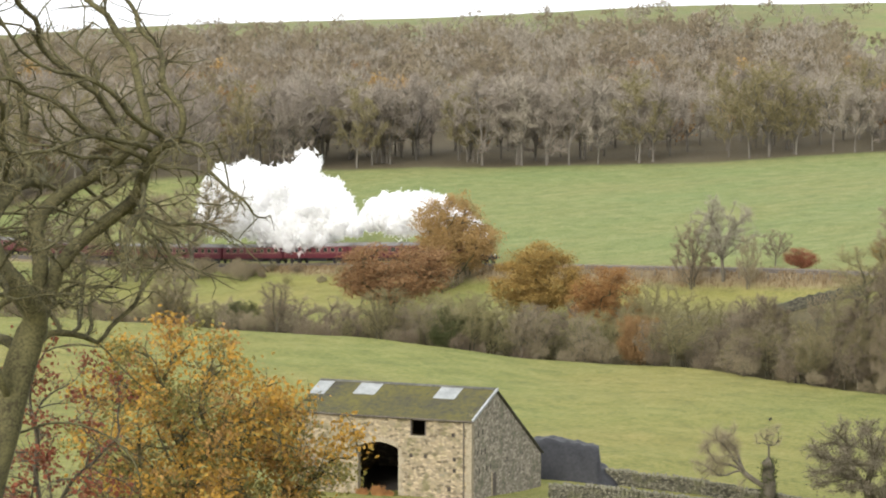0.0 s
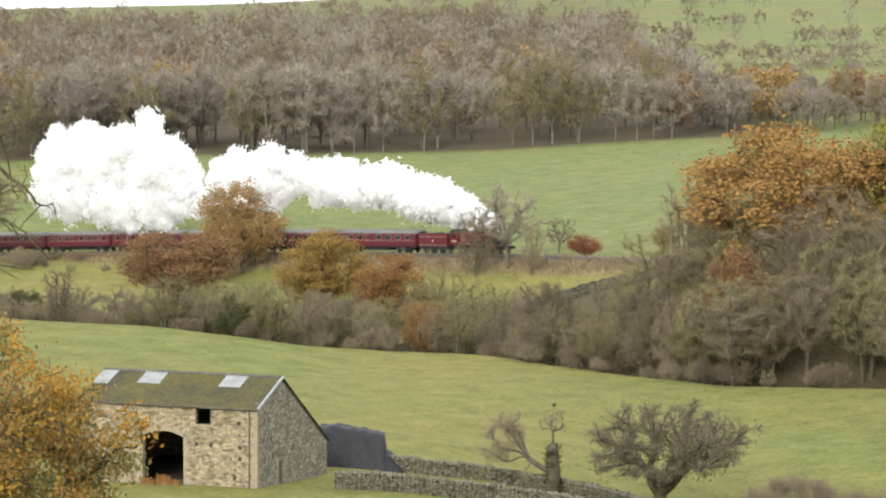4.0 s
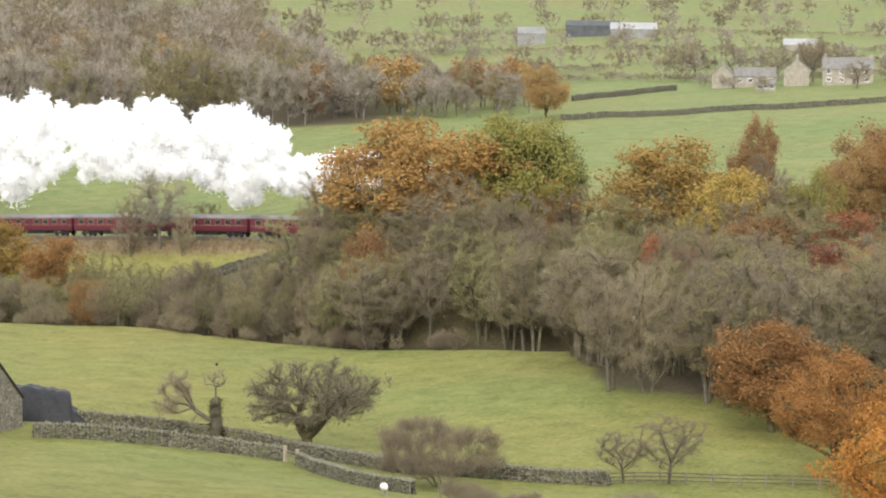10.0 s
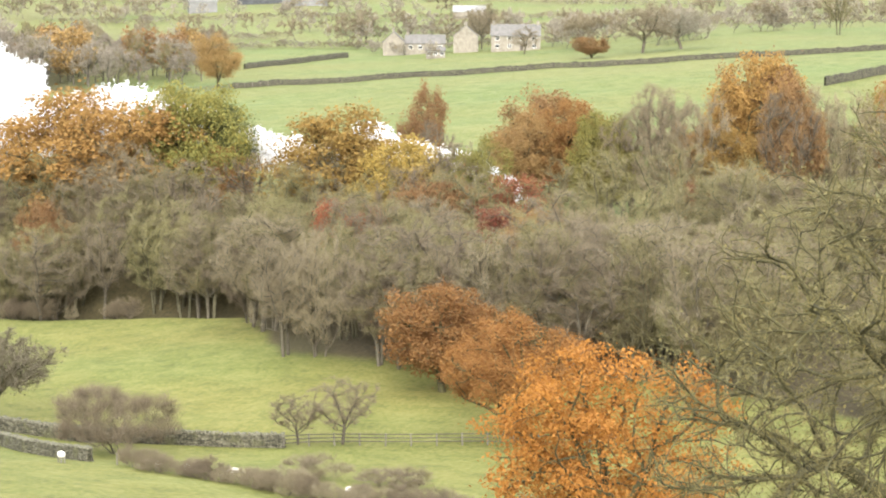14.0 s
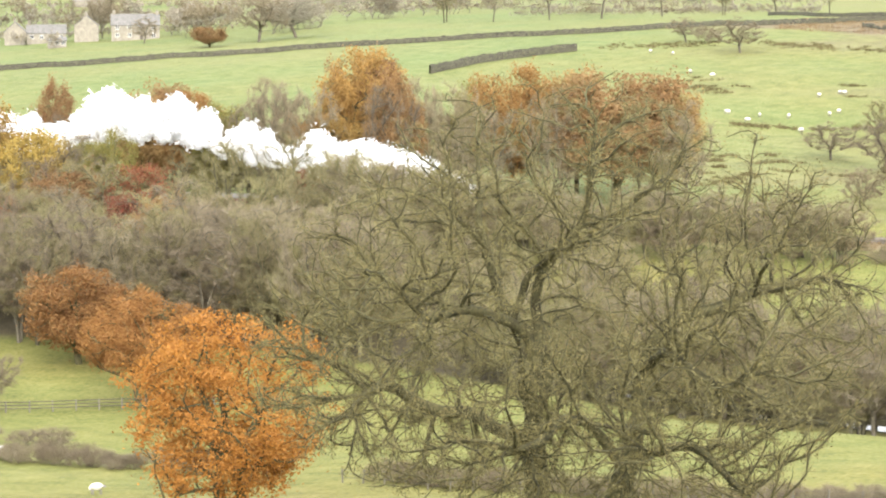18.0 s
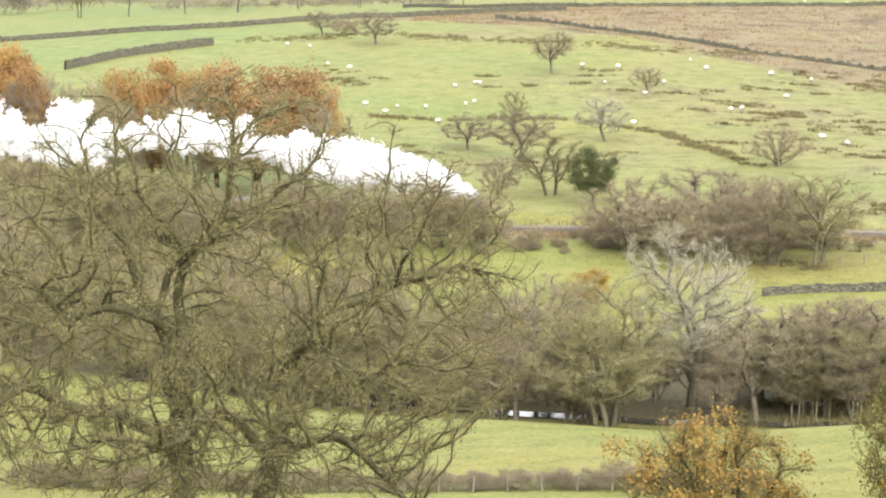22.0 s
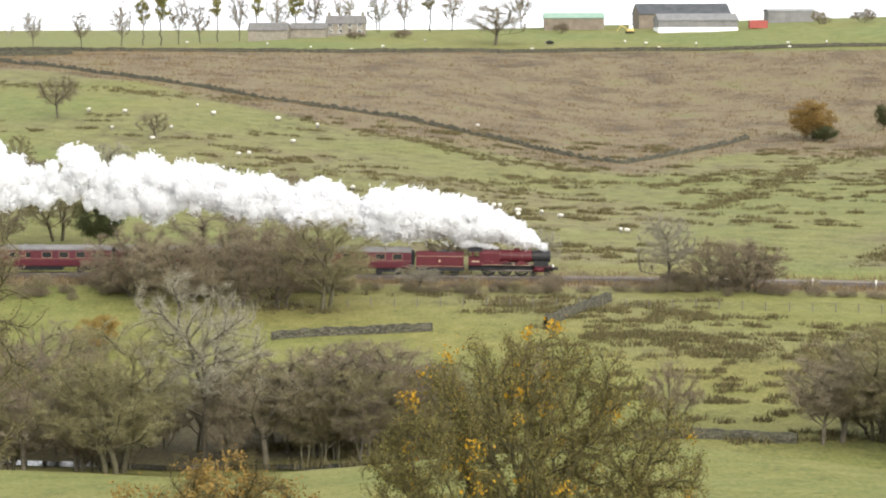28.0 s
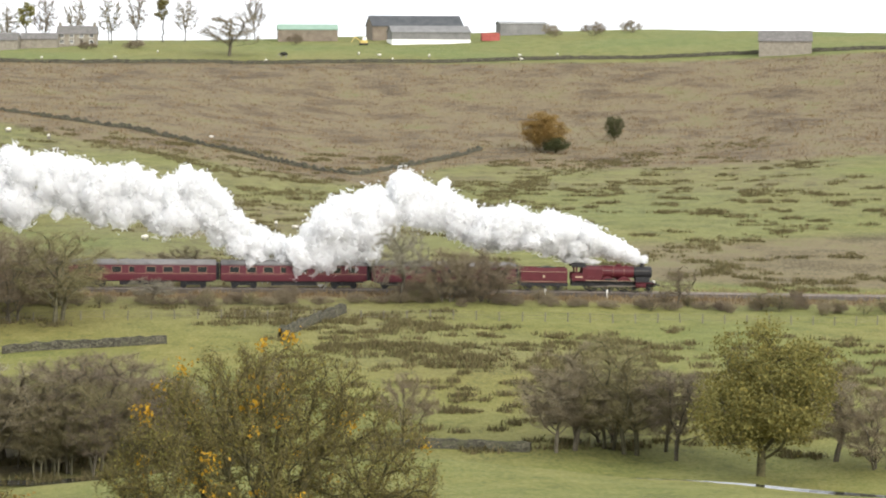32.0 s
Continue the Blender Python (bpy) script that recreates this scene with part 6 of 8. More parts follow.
    plant("orange_near", -71.6, 148.9, 13.4, 14.6, "beech with bright orange leaves on the near slope", "tree", turn=150)
    # field trees beside the wall
    sk = colonise(911, 9.4, 14.0, 0.17, ((0.0, 0.0, 0.05, 0.0, 0.24),), 0.40, 3200, 0.34, 0.012, 0.30, 0.06, shell=0.35, bulge=0.2, pipe=2.3, leaders=6, low=1.15)
    tree_kind("thorn", sk, BARK_MOSS, [(TWIG_DARK, twig_tris(sk, 13, 34000, 0.38, 0.022)), (TWIG_DARK, crown_leaves(sk, 14, 3500, 0.12, 60, 0.6))], sides=(10, 8, 5, 3))
    plant("thorn", -172.5, 215.4, 9.4, 13.8, "spreading hawthorn, nearly bare, beside the field gate", "thorn_tree", turn=0)
    sk = grow(921, 5.6, 8.8, 0.0, 330, 0.06, lobes=11, stems=6, step=0.45, tip=0.008)
    tree_kind("willow_bush", sk, BARK, [(TWIG_BROWN, twig_tris(sk, 15, 17000, 0.9, 0.017, 0.9))])
    plant("willow_bush", -147.3, 204.0, 6.8, 12.2, "rounded bare willow bush in the ditch", "bush", category="bush")


near_trees()

# ---------------------------------------------------------------- barn, walls and fences


def stone_material(name, dark, light, mortar, scale, lichen):
    m, n, l, b = material(name, 0.95)
    co = n.new("ShaderNodeTexCoord").outputs["Object"]
    v = n.new("ShaderNodeTexVoronoi")
    v.inputs["Scale"].default_value = scale
    mp = n.new("ShaderNodeMapping")
    mp.inputs["Scale"].default_value = (1.0, 1.0, 2.0)
    l.new(co, mp.inputs["Vector"])
    l.new(mp.outputs["Vector"], v.inputs["Vector"])
    e = n.new("ShaderNodeTexVoronoi")
    e.feature = "DISTANCE_TO_EDGE"
    e.inputs["Scale"].default_value = scale
    l.new(mp.outputs["Vector"], e.inputs["Vector"])
    tone = ramp_node(n, [(0.0, dark), (0.6, light), (1.0, tuple(min(1, c * 1.35) for c in light))])
    sep = n.new("ShaderNodeSeparateColor")
    l.new(v.outputs["Color"], sep.inputs["Color"])
    l.new(sep.outputs["Red"], tone.inputs["Fac"])
    edge = ramp_node(n, [(0.0, (1, 1, 1)), (0.10, (0, 0, 0))])
    l.new(e.outputs["Distance"], edge.inputs["Fac"])
    out = mix_node(n, l, edge.outputs["Color"], tone.outputs["Color"], mortar)
    st = noise_node(n, l, 0.7, 6, co, 0.7)
    sr = ramp_node(n, [(0.5, (0, 0, 0)), (0.66, (0.75, 0.75, 0.75))])
    l.new(st.outputs["Fac"], sr.inputs["Fac"])
    out = mix_node(n, l, sr.outputs["Color"], out, lichen)
    l.new(out, b.inputs["Base Color"])
    bp = n.new("ShaderNodeBump")
    bp.inputs["Strength"].default_value, bp.inputs["Distance"].default_value = 0.8, 0.06
    l.new(e.outputs["Distance"], bp.inputs["Height"])
    l.new(bp.outputs["Normal"], b.inputs["Normal"])
    return m


STONE = stone_material("barn_sandstone", (0.105, 0.084, 0.052), (0.265, 0.212, 0.136), (0.185, 0.160, 0.118), 2.6, (0.13, 0.12, 0.055))
GABLE_STONE = stone_material("grey_gable_stone", (0.115, 0.100, 0.076), (0.250, 0.220, 0.170), (0.165, 0.146, 0.114), 2.8, (0.10, 0.10, 0.06))
WALLSTONE = stone_material("field_wall_stone", (0.045, 0.042, 0.028), (0.145, 0.135, 0.095), (0.03, 0.028, 0.022), 3.2, (0.115, 0.115, 0.055))
FARWALL = stone_material("old_dark_wall_stone", (0.030, 0.028, 0.019), (0.085, 0.078, 0.054), (0.02, 0.019, 0.014), 2.6, (0.07, 0.07, 0.036))
COPE = mottled("mossy_cope_stone", (0.072, 0.070, 0.044), (0.205, 0.192, 0.146), 1.1, 0.95)
QUOIN = mottled("dressed_stone", (0.19, 0.158, 0.106), (0.31, 0.266, 0.188), 2.0, 0.95)
SHEET = mottled("grey_corrugated_sheet", (0.055, 0.055, 0.048), (0.13, 0.125, 0.105), 0.5, 0.85, bump=0.1)
SHEET_MOSS = mottled("green_mossy_sheet", (0.050, 0.047, 0.037), (0.108, 0.098, 0.028), 0.35, 0.95, bump=0.2)
CLEAR_SHEET = mottled("pale_rooflight_sheet", (0.19, 0.20, 0.195), (0.34, 0.35, 0.34), 1.2, 0.5, bump=0.05)
DARK_WOOD = mottled("weathered_timber", (0.05, 0.042, 0.034), (0.125, 0.105, 0.085), 1.5, 0.9)
POST_WOOD = mottled("pale_post_timber", (0.10, 0.09, 0.07), (0.21, 0.188, 0.15), 2.0, 0.9)
PLASTIC = mottled("black_silage_plastic", (0.010, 0.010, 0.011), (0.026, 0.026, 0.028), 0.8, 0.6, bump=0.5, fine=5)
BRACKEN = mottled("dead_bracken", (0.15, 0.065, 0.022), (0.27, 0.14, 0.05), 3, 0.95)
ROOM_DARK = mottled("barn_floor_and_vent_shade", (0.03, 0.025, 0.02), (0.06, 0.05, 0.04), 2, 0.95)


def corrugated(u0, u1, lower, upper, mat, name, parent, label="", wave=0.15, lift=0.0):
    """A corrugated sheet over a slope: lower and upper are (depth, height)."""
    n = int((u1 - u0) / (wave / 4))
    us = np.linspace(u0, u1, n + 1)
    off = 0.034 * np.sin(us * 2 * math.pi / wave) + lift
    d = np.array([upper[0] - lower[0], upper[1] - lower[1]])
    nrm = np.array([-d[1], d[0]]) / np.linalg.norm(d)
    rows = []
    for p in (lower, upper):
        rows.append(np.stack([us, p[0] + nrm[0] * off, p[1] + nrm[1] * off], 1))
    v = np.concatenate(rows)
    i = np.arange(n)
    f = np.stack([i, i + 1, i + n + 2, i + n + 1], 1)
    return piece(name, indexed_mesh(name, v, f, mat, True), parent, label)


def barn():
    """A stone field barn: front along x (0 is the corner by the gable), depth along y."""
    ob = tagged(new("stone_barn"), "old sandstone field barn with a mossy corrugated roof", "barn")
    L, D, B, E, R, E2 = 15.2, 5.0, 15.6, 6.3, 8.05, 1.6   # length, ridge depth, back depth, eaves, ridge, back eaves
    t = 0.55
    # front wall round the cart arch and the pitching window
    a0, a1, spring, rise = 6.2, 9.75, 3.75, 0.42
    w0, w1, wz0, wz1 = 3.85, 5.2, 4.85, 6.15
    for x0, x1, z0, z1 in ((0, w0, -1.2, E), (w0, w1, -1.2, wz0), (w0, w1, wz1, E), (w1, a0, -1.2, E), (a1, L, -1.2, E)):
        part("wall_panel", a_box(x0, x1, 0, t, z0, z1), STONE, ob)
    over = bmesh.new()
    arch = [(a0, E), (a0, spring)] + [(a0 + (a1 - a0) * k / 10, spring + rise * math.sin(math.pi * k / 10)) for k in range(1, 10)] + [(a1, spring), (a1, E)]
    prism(over, arch, 0, t, "y")
    part("arch_wall", over, STONE, ob)
    gab = bmesh.new()
    prism(gab, [(t, -1.6), (B, -2.2), (B, E2), (D, R), (t, E + 0.25)], 0, t)
    part("gable_wall", gab, GABLE_STONE, ob, "coursed gable wall with a lower lean-to slope")
    gab = bmesh.new()
    prism(gab, [(t, -1.2), (B, -1.2), (B, E2), (D, R), (t, E + 0.25)], L - t, L)
    part("gable_wall", gab, STONE, ob)
    part("back_wall", a_box(t, L - t, B - t, B, -1.2, E2), GABLE_STONE, ob)
    part("floor", a_box(t, L - t, t, B - t, -0.6, -0.3), ROOM_DARK, ob)
    # quoins, jambs and voussoirs
    for k in range(9):
        z = 0.0 + 0.70 * k
        part("quoin", a_box(-0.03, 0.42 if k % 2 else 0.72, -0.035, 0.5 if k % 2 else 0.3, z, z + 0.66, bevel=0.02), QUOIN, ob)
    for k in range(6):
        for x in (a0, a1):
            s = 0.28 if k % 2 else 0.5
            x0, x1 = (x - s, x + 0.03) if x == a0 else (x - 0.03, x + s)
            part("jamb_stone", a_box(x0, x1, -0.04, 0.5, 0.62 * k, 0.62 * k + 0.59, bevel=0.02), QUOIN, ob)
    for k in range(11):
        f0, f1 = k / 11, (k + 1) / 11
        v = bmesh.new()
        prism(v, [(a0 + (a1 - a0) * f + dx * 0.0, spring + rise * math.sin(math.pi * f) + h) for f, h, dx in ((f0 + 0.004, 0.0, 0), (f1 - 0.004, 0.0, 0), (f1 - 0.004, 0.42, 0), (f0 + 0.004, 0.42, 0))], -0.035, 0.5, "y")
        part("voussoir", v, QUOIN, ob)
    win = part("window", box(box(a_box(w0, w0 + 0.1, -0.02, 0.2, wz0, wz1), w1 - 0.1, w1, -0.02, 0.2, wz0, wz1), w0, w1, -0.02, 0.2, wz1 - 0.1, wz1), DARK_WOOD, ob, "open pitching window with a dark timber frame")
    part("sill", a_box(w0 - 0.15, w1 + 0.15, -0.06, 0.3, wz0 - 0.18, wz0), QUOIN, win)
    part("lintel", a_box(w0 - 0.2, w1 + 0.2, -0.03, 0.4, wz1, wz1 + 0.14), QUOIN, win)
    # vent slots: solid blocks whose dark colour paints the shade of a hole
    for x, z in ((1.4, 4.9), (1.3, 3.0), (1.3, 2.1), (3.75, 3.1), (5.0, 3.1), (1.75, 0.6)):
        part("vent_slot", a_box(x, x + 0.28, -0.012, 0.1, z, z + 0.3), ROOM_DARK, ob, "vent hole, its shade painted on a small dark block")
    for y, z in ((1.2, 3.3), (2.0, 3.3), (2.8, 3.3), (1.6, 1.9), (2.4, 1.9), (3.2, 1.9), (4.0, 1.9), (1.4, 4.8), (2.3, 4.9), (3.4, 6.9), (7.6, 2.0)):
        part("vent_slot", a_box(-0.012, 0.1, y, y + 0.16, z, z + 0.42), ROOM_DARK, ob)
    door = part("door", a_box(-0.06, 0.04, 4.4, 5.2, -0.9, 1.5), DARK_WOOD, ob, "weathered timber door in the gable")
    part("door_frame", a_box(-0.08, 0.05, 4.25, 4.4, -0.9, 1.65), QUOIN, door)
    # roof: front slope in strips, rooflights, lean-to slope behind
    lo, up = (-0.25, E - 0.02), (D, R + 0.12)
    corrugated(-0.2, L + 0.2, lo, up, SHEET_MOSS, "roof_front", ob, "mossy corrugated roof slope")
    corrugated(-0.2, L + 0.2, (B + 0.25, E2 - 0.05), up, SHEET, "roof_back", ob)
    mid = lambda f: (lo[0] + (up[0] - lo[0]) * f, lo[1] + (up[1] - lo[1]) * f)
    for x0 in (2.7, 9.7):
        corrugated(x0, x0 + 1.9, mid(0.62), mid(0.98), CLEAR_SHEET, "rooflight", ob, "pale translucent roof sheet", lift=0.03)
    corrugated(14.0, L + 0.22, mid(0.55), mid(1.0), CLEAR_SHEET, "roof_sheet", ob, "newer pale roof sheet", lift=0.03)
    part("ridge_cap", rod(bmesh.new(), (-0.22, D, R + 0.13), (L + 0.22, D, R + 0.13), 0.14, 0.14, 8), SHEET, ob)
    vg = bmesh.new()
    prism(vg, [(lo[0], lo[1] - 0.05), (up[0], up[1] - 0.05), (up[0], up[1] + 0.14), (lo[0], lo[1] + 0.14)], -0.30, -0.12)
    part("verge", vg, CLEAR_SHEET, ob, "pale roof verge")
    part("gutter", rod(bmesh.new(), (-0.2, -0.32, E - 0.08), (L, -0.32, E - 0.08), 0.07, 0.07, 8), DARK_WOOD, ob)
    part("downpipe", rod(bmesh.new(), (0.62, -0.12, 0.0), (0.62, -0.12, E - 0.1), 0.05, 0.05, 8), DARK_WOOD, ob)
    return ob


BARN_AT, BARN_FACE = (-185.7, 182.7), 49.87
b = barn()
z = float(ground(*BARN_AT))
# front runs up-left of the corner, depth away from the viewer
u = Vector((-math.cos(radians(BARN_FACE - 22)), -math.sin(radians(BARN_FACE - 22)), 0))
v = Vector((-u.y, u.x, 0))
if v.dot(Vector((-0.74, 0.67, 0))) < 0:
    v = -v
m = Matrix((( u.x, v.x, 0, BARN_AT[0]), (u.y, v.y, 0, BARN_AT[1]), (0, 0, 1, z), (0, 0, 0, 1)))
if m.to_3x3().determinant() < 0:
    # keep it a turn, not a mirror: the barn is modelled along -x then
    for c in b.children_recursive:
        for vert in c.data.vertices:
            vert.co.x = -vert.co.x
        c.data.flip_normals()
    m = Matrix(((-u.x, v.x, 0, BARN_AT[0]), (-u.y, v.y, 0, BARN_AT[1]), (0, 0, 1, z), (0, 0, 0, 1)))
b.matrix_basis = m


def drape(points, step=1.0):
    """Points every step metres along a line on the ground, with the heights."""
    pts = np.array(points, float)
    seg = np.linalg.norm(np.diff(pts, axis=0), axis=1)
    s = np.concatenate([[0], np.cumsum(seg)])
    t = np.arange(0, s[-1], step)
    x, y = np.interp(t, s, pts[:, 0]), np.interp(t, s, pts[:, 1])
    return np.stack([x, y, ground(x, y)], 1)


def stone_wall(points, height, label, thick=0.6, step=0.8, jag=0.12, near=False, seed=1):
    """A dry stone wall along the ground, with an uneven top; near ones in separate stones."""
    rng = np.random.default_rng(seed)
    ob = tagged(new("dry_stone_wall"), label, "wall")
    p = drape(points, step)
    d = np.gradient(p[:, :2], axis=0)
    d /= np.linalg.norm(d, axis=1)[:, None]
    nrm = np.stack([-d[:, 1], d[:, 0]], 1)
    n = len(p)
    h = height * (1 + rng.uniform(-jag, jag, n))
    inset = 0.04 if near else 0.0
    rows = []
    for side, k, z in ((-1, 0.5, -0.3), (-1, 0.36, 1.0), (1, 0.36, 1.0), (1, 0.5, -0.3)):
        q = p[:, :2] + nrm * side * (k * thick - inset)
        rows.append(np.concatenate([q, (p[:, 2] + (h - inset * 2 if z > 0 else z))[:, None]], 1))
    v = np.stack(rows, 1).reshape(-1, 3)
    i, j = np.meshgrid(np.arange(n - 1), np.arange(3), indexing="ij")
    f = np.stack([i * 4 + j, (i + 1) * 4 + j, (i + 1) * 4 + j + 1, i * 4 + j + 1], -1).reshape(-1, 4)
    piece("wall_core", indexed_mesh("wall_core", v, f, WALLSTONE if near else FARWALL), ob)
    if near:
        cube = np.array([(x, y, zz) for x in (-1, 1) for y in (-1, 1) for zz in (-1, 1)], float) / 2
        quads = np.array([(0, 1, 3, 2), (4, 6, 7, 5), (0, 4, 5, 1), (2, 3, 7, 6), (1, 5, 7, 3), (0, 2, 6, 4)])
        fine = drape(points, 0.36)
        dd = np.gradient(fine[:, :2], axis=0)
        dd /= np.linalg.norm(dd, axis=1)[:, None]
        vs, fs, c = [], [], 0
        courses = int(height / 0.17)
        for k in range(courses):
            for q, e in zip(fine, dd):
                for s in (-1, 1):
                    nv = np.array([-e[1], e[0]]) * s
                    f0 = 0.5 - 0.14 * (k / courses)
                    cc = q[:2] + nv * (f0 * thick - 0.10 + rng.uniform(-0.02, 0.04)) + e * rng.uniform(-0.08, 0.08)
                    size = cube * np.array([rng.uniform(0.24, 0.44), 0.24, rng.uniform(0.12, 0.18)]) * (1 + rng.uniform(-0.1, 0.1, (8, 3)))
                    w = np.stack([cc[0] + size[:, 0] * e[0] + size[:, 1] * nv[0], cc[1] + size[:, 0] * e[1] + size[:, 1] * nv[1], q[2] + 0.08 + k * 0.17 + size[:, 2]], 1)
                    vs.append(w)
                    fs.append(quads + 8 * c)
                    c += 1
        tagged(piece("wall_stones", indexed_mesh("wall_stones", np.concatenate(vs), np.concatenate(fs), WALLSTONE), ob), kind="stuff")
        cope = bmesh.new()
        box(cope, -0.09, 0.09, -0.26, 0.26, 0, 0.24, bevel=0.04)
        me = bm_mesh("cope_stone", cope, COPE)
        for q, e in zip(fine, dd):
            ang = math.degrees(math.atan2(e[1], e[0]))
            piece("cope_stone", me, ob, m=pose(q[0] + rng.uniform(-0.07, 0.07), q[1] + rng.uniform(-0.07, 0.07), q[2] + height * 0.9 + rng.uniform(-0.10, 0.06), rng.uniform(-18, 18), rng.uniform(-35, 35), ang + rng.uniform(-20, 20)) @ Matrix.Diagonal((rng.uniform(0.7, 1.9), rng.uniform(0.8, 1.15), rng.uniform(0.6, 1.15), 1)))
    return ob


stone_wall([(-184.5, 190), (-180.5, 195.5), (-177.5, 201), (-173, 204.5), (-167.3, 205.8)], 1.45, "mossy dry stone wall from the barn to the gate", near=True, seed=2)
stone_wall([(-164.2, 204.4), (-158, 201), (-151.8, 196.5), (-141.6, 192.6)], 1.25, "tumbled dry stone wall below the gate", near=True, seed=3)
stone_wall([(-193.9, 205), (-188.5, 211.5), (-180, 214.5), (-170, 212.5), (-163, 210.5), (-154.5, 209.2), (-144.9, 212.5), (-136, 214.3)], 1.35, "dry stone wall along the foot of the field", near=True, seed=4)
stone_wall([(-372, 552), (-359, 564), (-340, 590), (-297, 606), (-259, 629), (-208.5, 644), (-184, 659), (-150, 679), (-115.6, 700)], 1.5, "dry stone wall along the top of the green field", seed=5)
stone_wall([(-429, 642), (-432, 672), (-434, 709)], 1.7, "dry stone wall above the field", seed=6)
stone_wall([(-208, 543), (-202.5, 563), (-194, 581), (-186.5, 590)], 2.0, "thick dry stone wall between two fields", seed=7)
stone_wall([(-185, 790), (-162, 757), (-112, 724), (-60, 728), (-13.5, 732), (20, 733), (70, 736.6), (138, 736), (198, 722), (240, 705)], 1.15, "dry stone wall between the moor and the farm field", seed=8)
stone_wall([(-129, 661), (-76, 604), (-50, 582), (-20, 565), (-0.4, 543), (13, 531), (29, 515), (50, 550), (62, 575)], 0.85, "tumbled dry stone wall down to the dip in the moor", seed=9, jag=0.55)
stone_wall([(-265, 331), (-268, 322), (-271, 313), (-274, 304)], 1.6, "dark dry stone wall running down from the railway", seed=10)
stone_wall([(-24.8, 288), (-15.6, 290), (-5.2, 291)], 1.0, "broken dry stone wall in the rough pasture", seed=11, jag=0.14)
stone_wall([(7.5, 291.5), (11.5, 301), (16.3, 313)], 1.2, "short dry stone wall up to the railway fence", seed=12, jag=0.2)
stone_wall([(-57.4, 279), (-52.5, 281), (-47.6, 281.5)], 1.0, "broken dry stone wall in the pasture", seed=13, jag=0.14)
stone_wall([(14, 226.5), (19, 225.7), (24, 224.2), (29, 222.5)], 0.9, "low retaining wall beside the stream", seed=14)


def post_fence(points, label, gap=3.0, height=1.15, rails=0, seed=1, thick=0.06):
    """Posts with wires, or with timber rails."""
    rng = np.random.default_rng(seed)
    ob = tagged(new("fence"), label, "fence")
    p = drape(points, gap)
    bm = bmesh.new()
    box(bm, -thick, thick, -thick, thick, -0.3, height, bevel=0.012)
    me = bm_mesh("post", bm, POST_WOOD)
    for q in p:
        piece("post", me, ob, m=pose(q[0], q[1], q[2], rng.uniform(-3, 3), rng.uniform(-4, 4), rng.uniform(0, 90)))
    for k in range(rails or 3):
        z = height * (0.35 + 0.28 * k)
        run = (p + np.array([0, 0, z]), np.full(len(p), 0.05 if rails else 0.012), 3)
        piece("rail" if rails else "wire", limb_mesh("rail", [run], DARK_WOOD if rails else STEEL, sides=(4, 4, 4, 4)), ob)
    return ob


post_fence([(-136, 214.3), (-131.5, 218.9), (-126.3, 222.6), (-121.3, 226.5), (-110, 231)], "weathered timber rail fence along the field edge", 2.4, 1.2, 3, 21)
post_fence([(-138.6, 192.5), (-134.1, 193.5), (-128.1, 193.5), (-122, 192), (-110, 186)], "post and wire fence beside the ditch", 2.2, 1.05, 0, 22)
post_fence([(-40, 307), (-16.5, 308), (10, 307.5), (38, 306.2), (75, 308), (110, 312)], "pale post and wire fence below the railway", 2.9, 1.2, 0, 23)
post_fence([(-345, 329), (-321, 329), (-303, 329), (-283, 328.8), (-264, 330)], "pale post and wire fence below the railway", 3.0, 1.15, 0, 24)
post_fence([(-74, 174), (-58, 166.4), (-46, 161.4), (-36, 162.4), (-24, 162.2), (-14, 158.4)], "post and wire fence in front of the hedge", 2.4, 1.15, 0, 26)
post_fence([(-384, 540), (-374, 549), (-363, 557)], "pale timber sheep pen fence on the hill", 2.0, 1.4, 3, 25)


def field_gate():
    ob = tagged(new("field_gate"), "old timber field gate between two stone posts", "gate")
    x0, y0, x1, y1 = -167.0, 205.7, -164.6, 204.7
    z0 = float(ground(x0, y0))
    for x, y in ((x0, y0), (x1, y1)):
        part("gatepost", a_box(x - 0.16, x + 0.16, y - 0.16, y + 0.16, z0 - 0.4, z0 + 1.6, bevel=0.05), QUOIN, ob, "pale stone gatepost")
    for k in range(4):
        part("bar", rod(bmesh.new(), (x0, y0, z0 + 0.35 + 0.27 * k), (x1, y1, z0 + 0.35 + 0.27 * k), 0.04, None, 6), POST_WOOD, ob)


field_gate()


def silage_heap():
    ob = tagged(new("silage_clamp"), "silage heap under wrinkled black plastic sheet", "silage heap")
    bm = bmesh.new()
    bmesh.ops.create_grid(bm, x_segments=40, y_segments=20, size=1.0)
    for q in bm.verts:
        x, y = q.co.x, q.co.y
        z = 4.3 * max(0.0, 1 - abs(y) ** 3.5) * max(0.0, 1 - abs(x * 0.98 + 0.02) ** 6) * (1.0 - 0.16 * (x + 1) - (0.35 if x > 0.62 else 0)) + 0.22 * noise.noise(Vector((x * 6, y * 4, 1.7)))
        q.co = Vector((x * 4.2, y * 3.2, z - 0.3))
    part("plastic_sheet", bm, PLASTIC, ob, "", True)
    x, y = -197.2, 203.6
    ob.matrix_basis = pose(x, y, float(ground(x, y)), 0, 0, 47)
    return ob


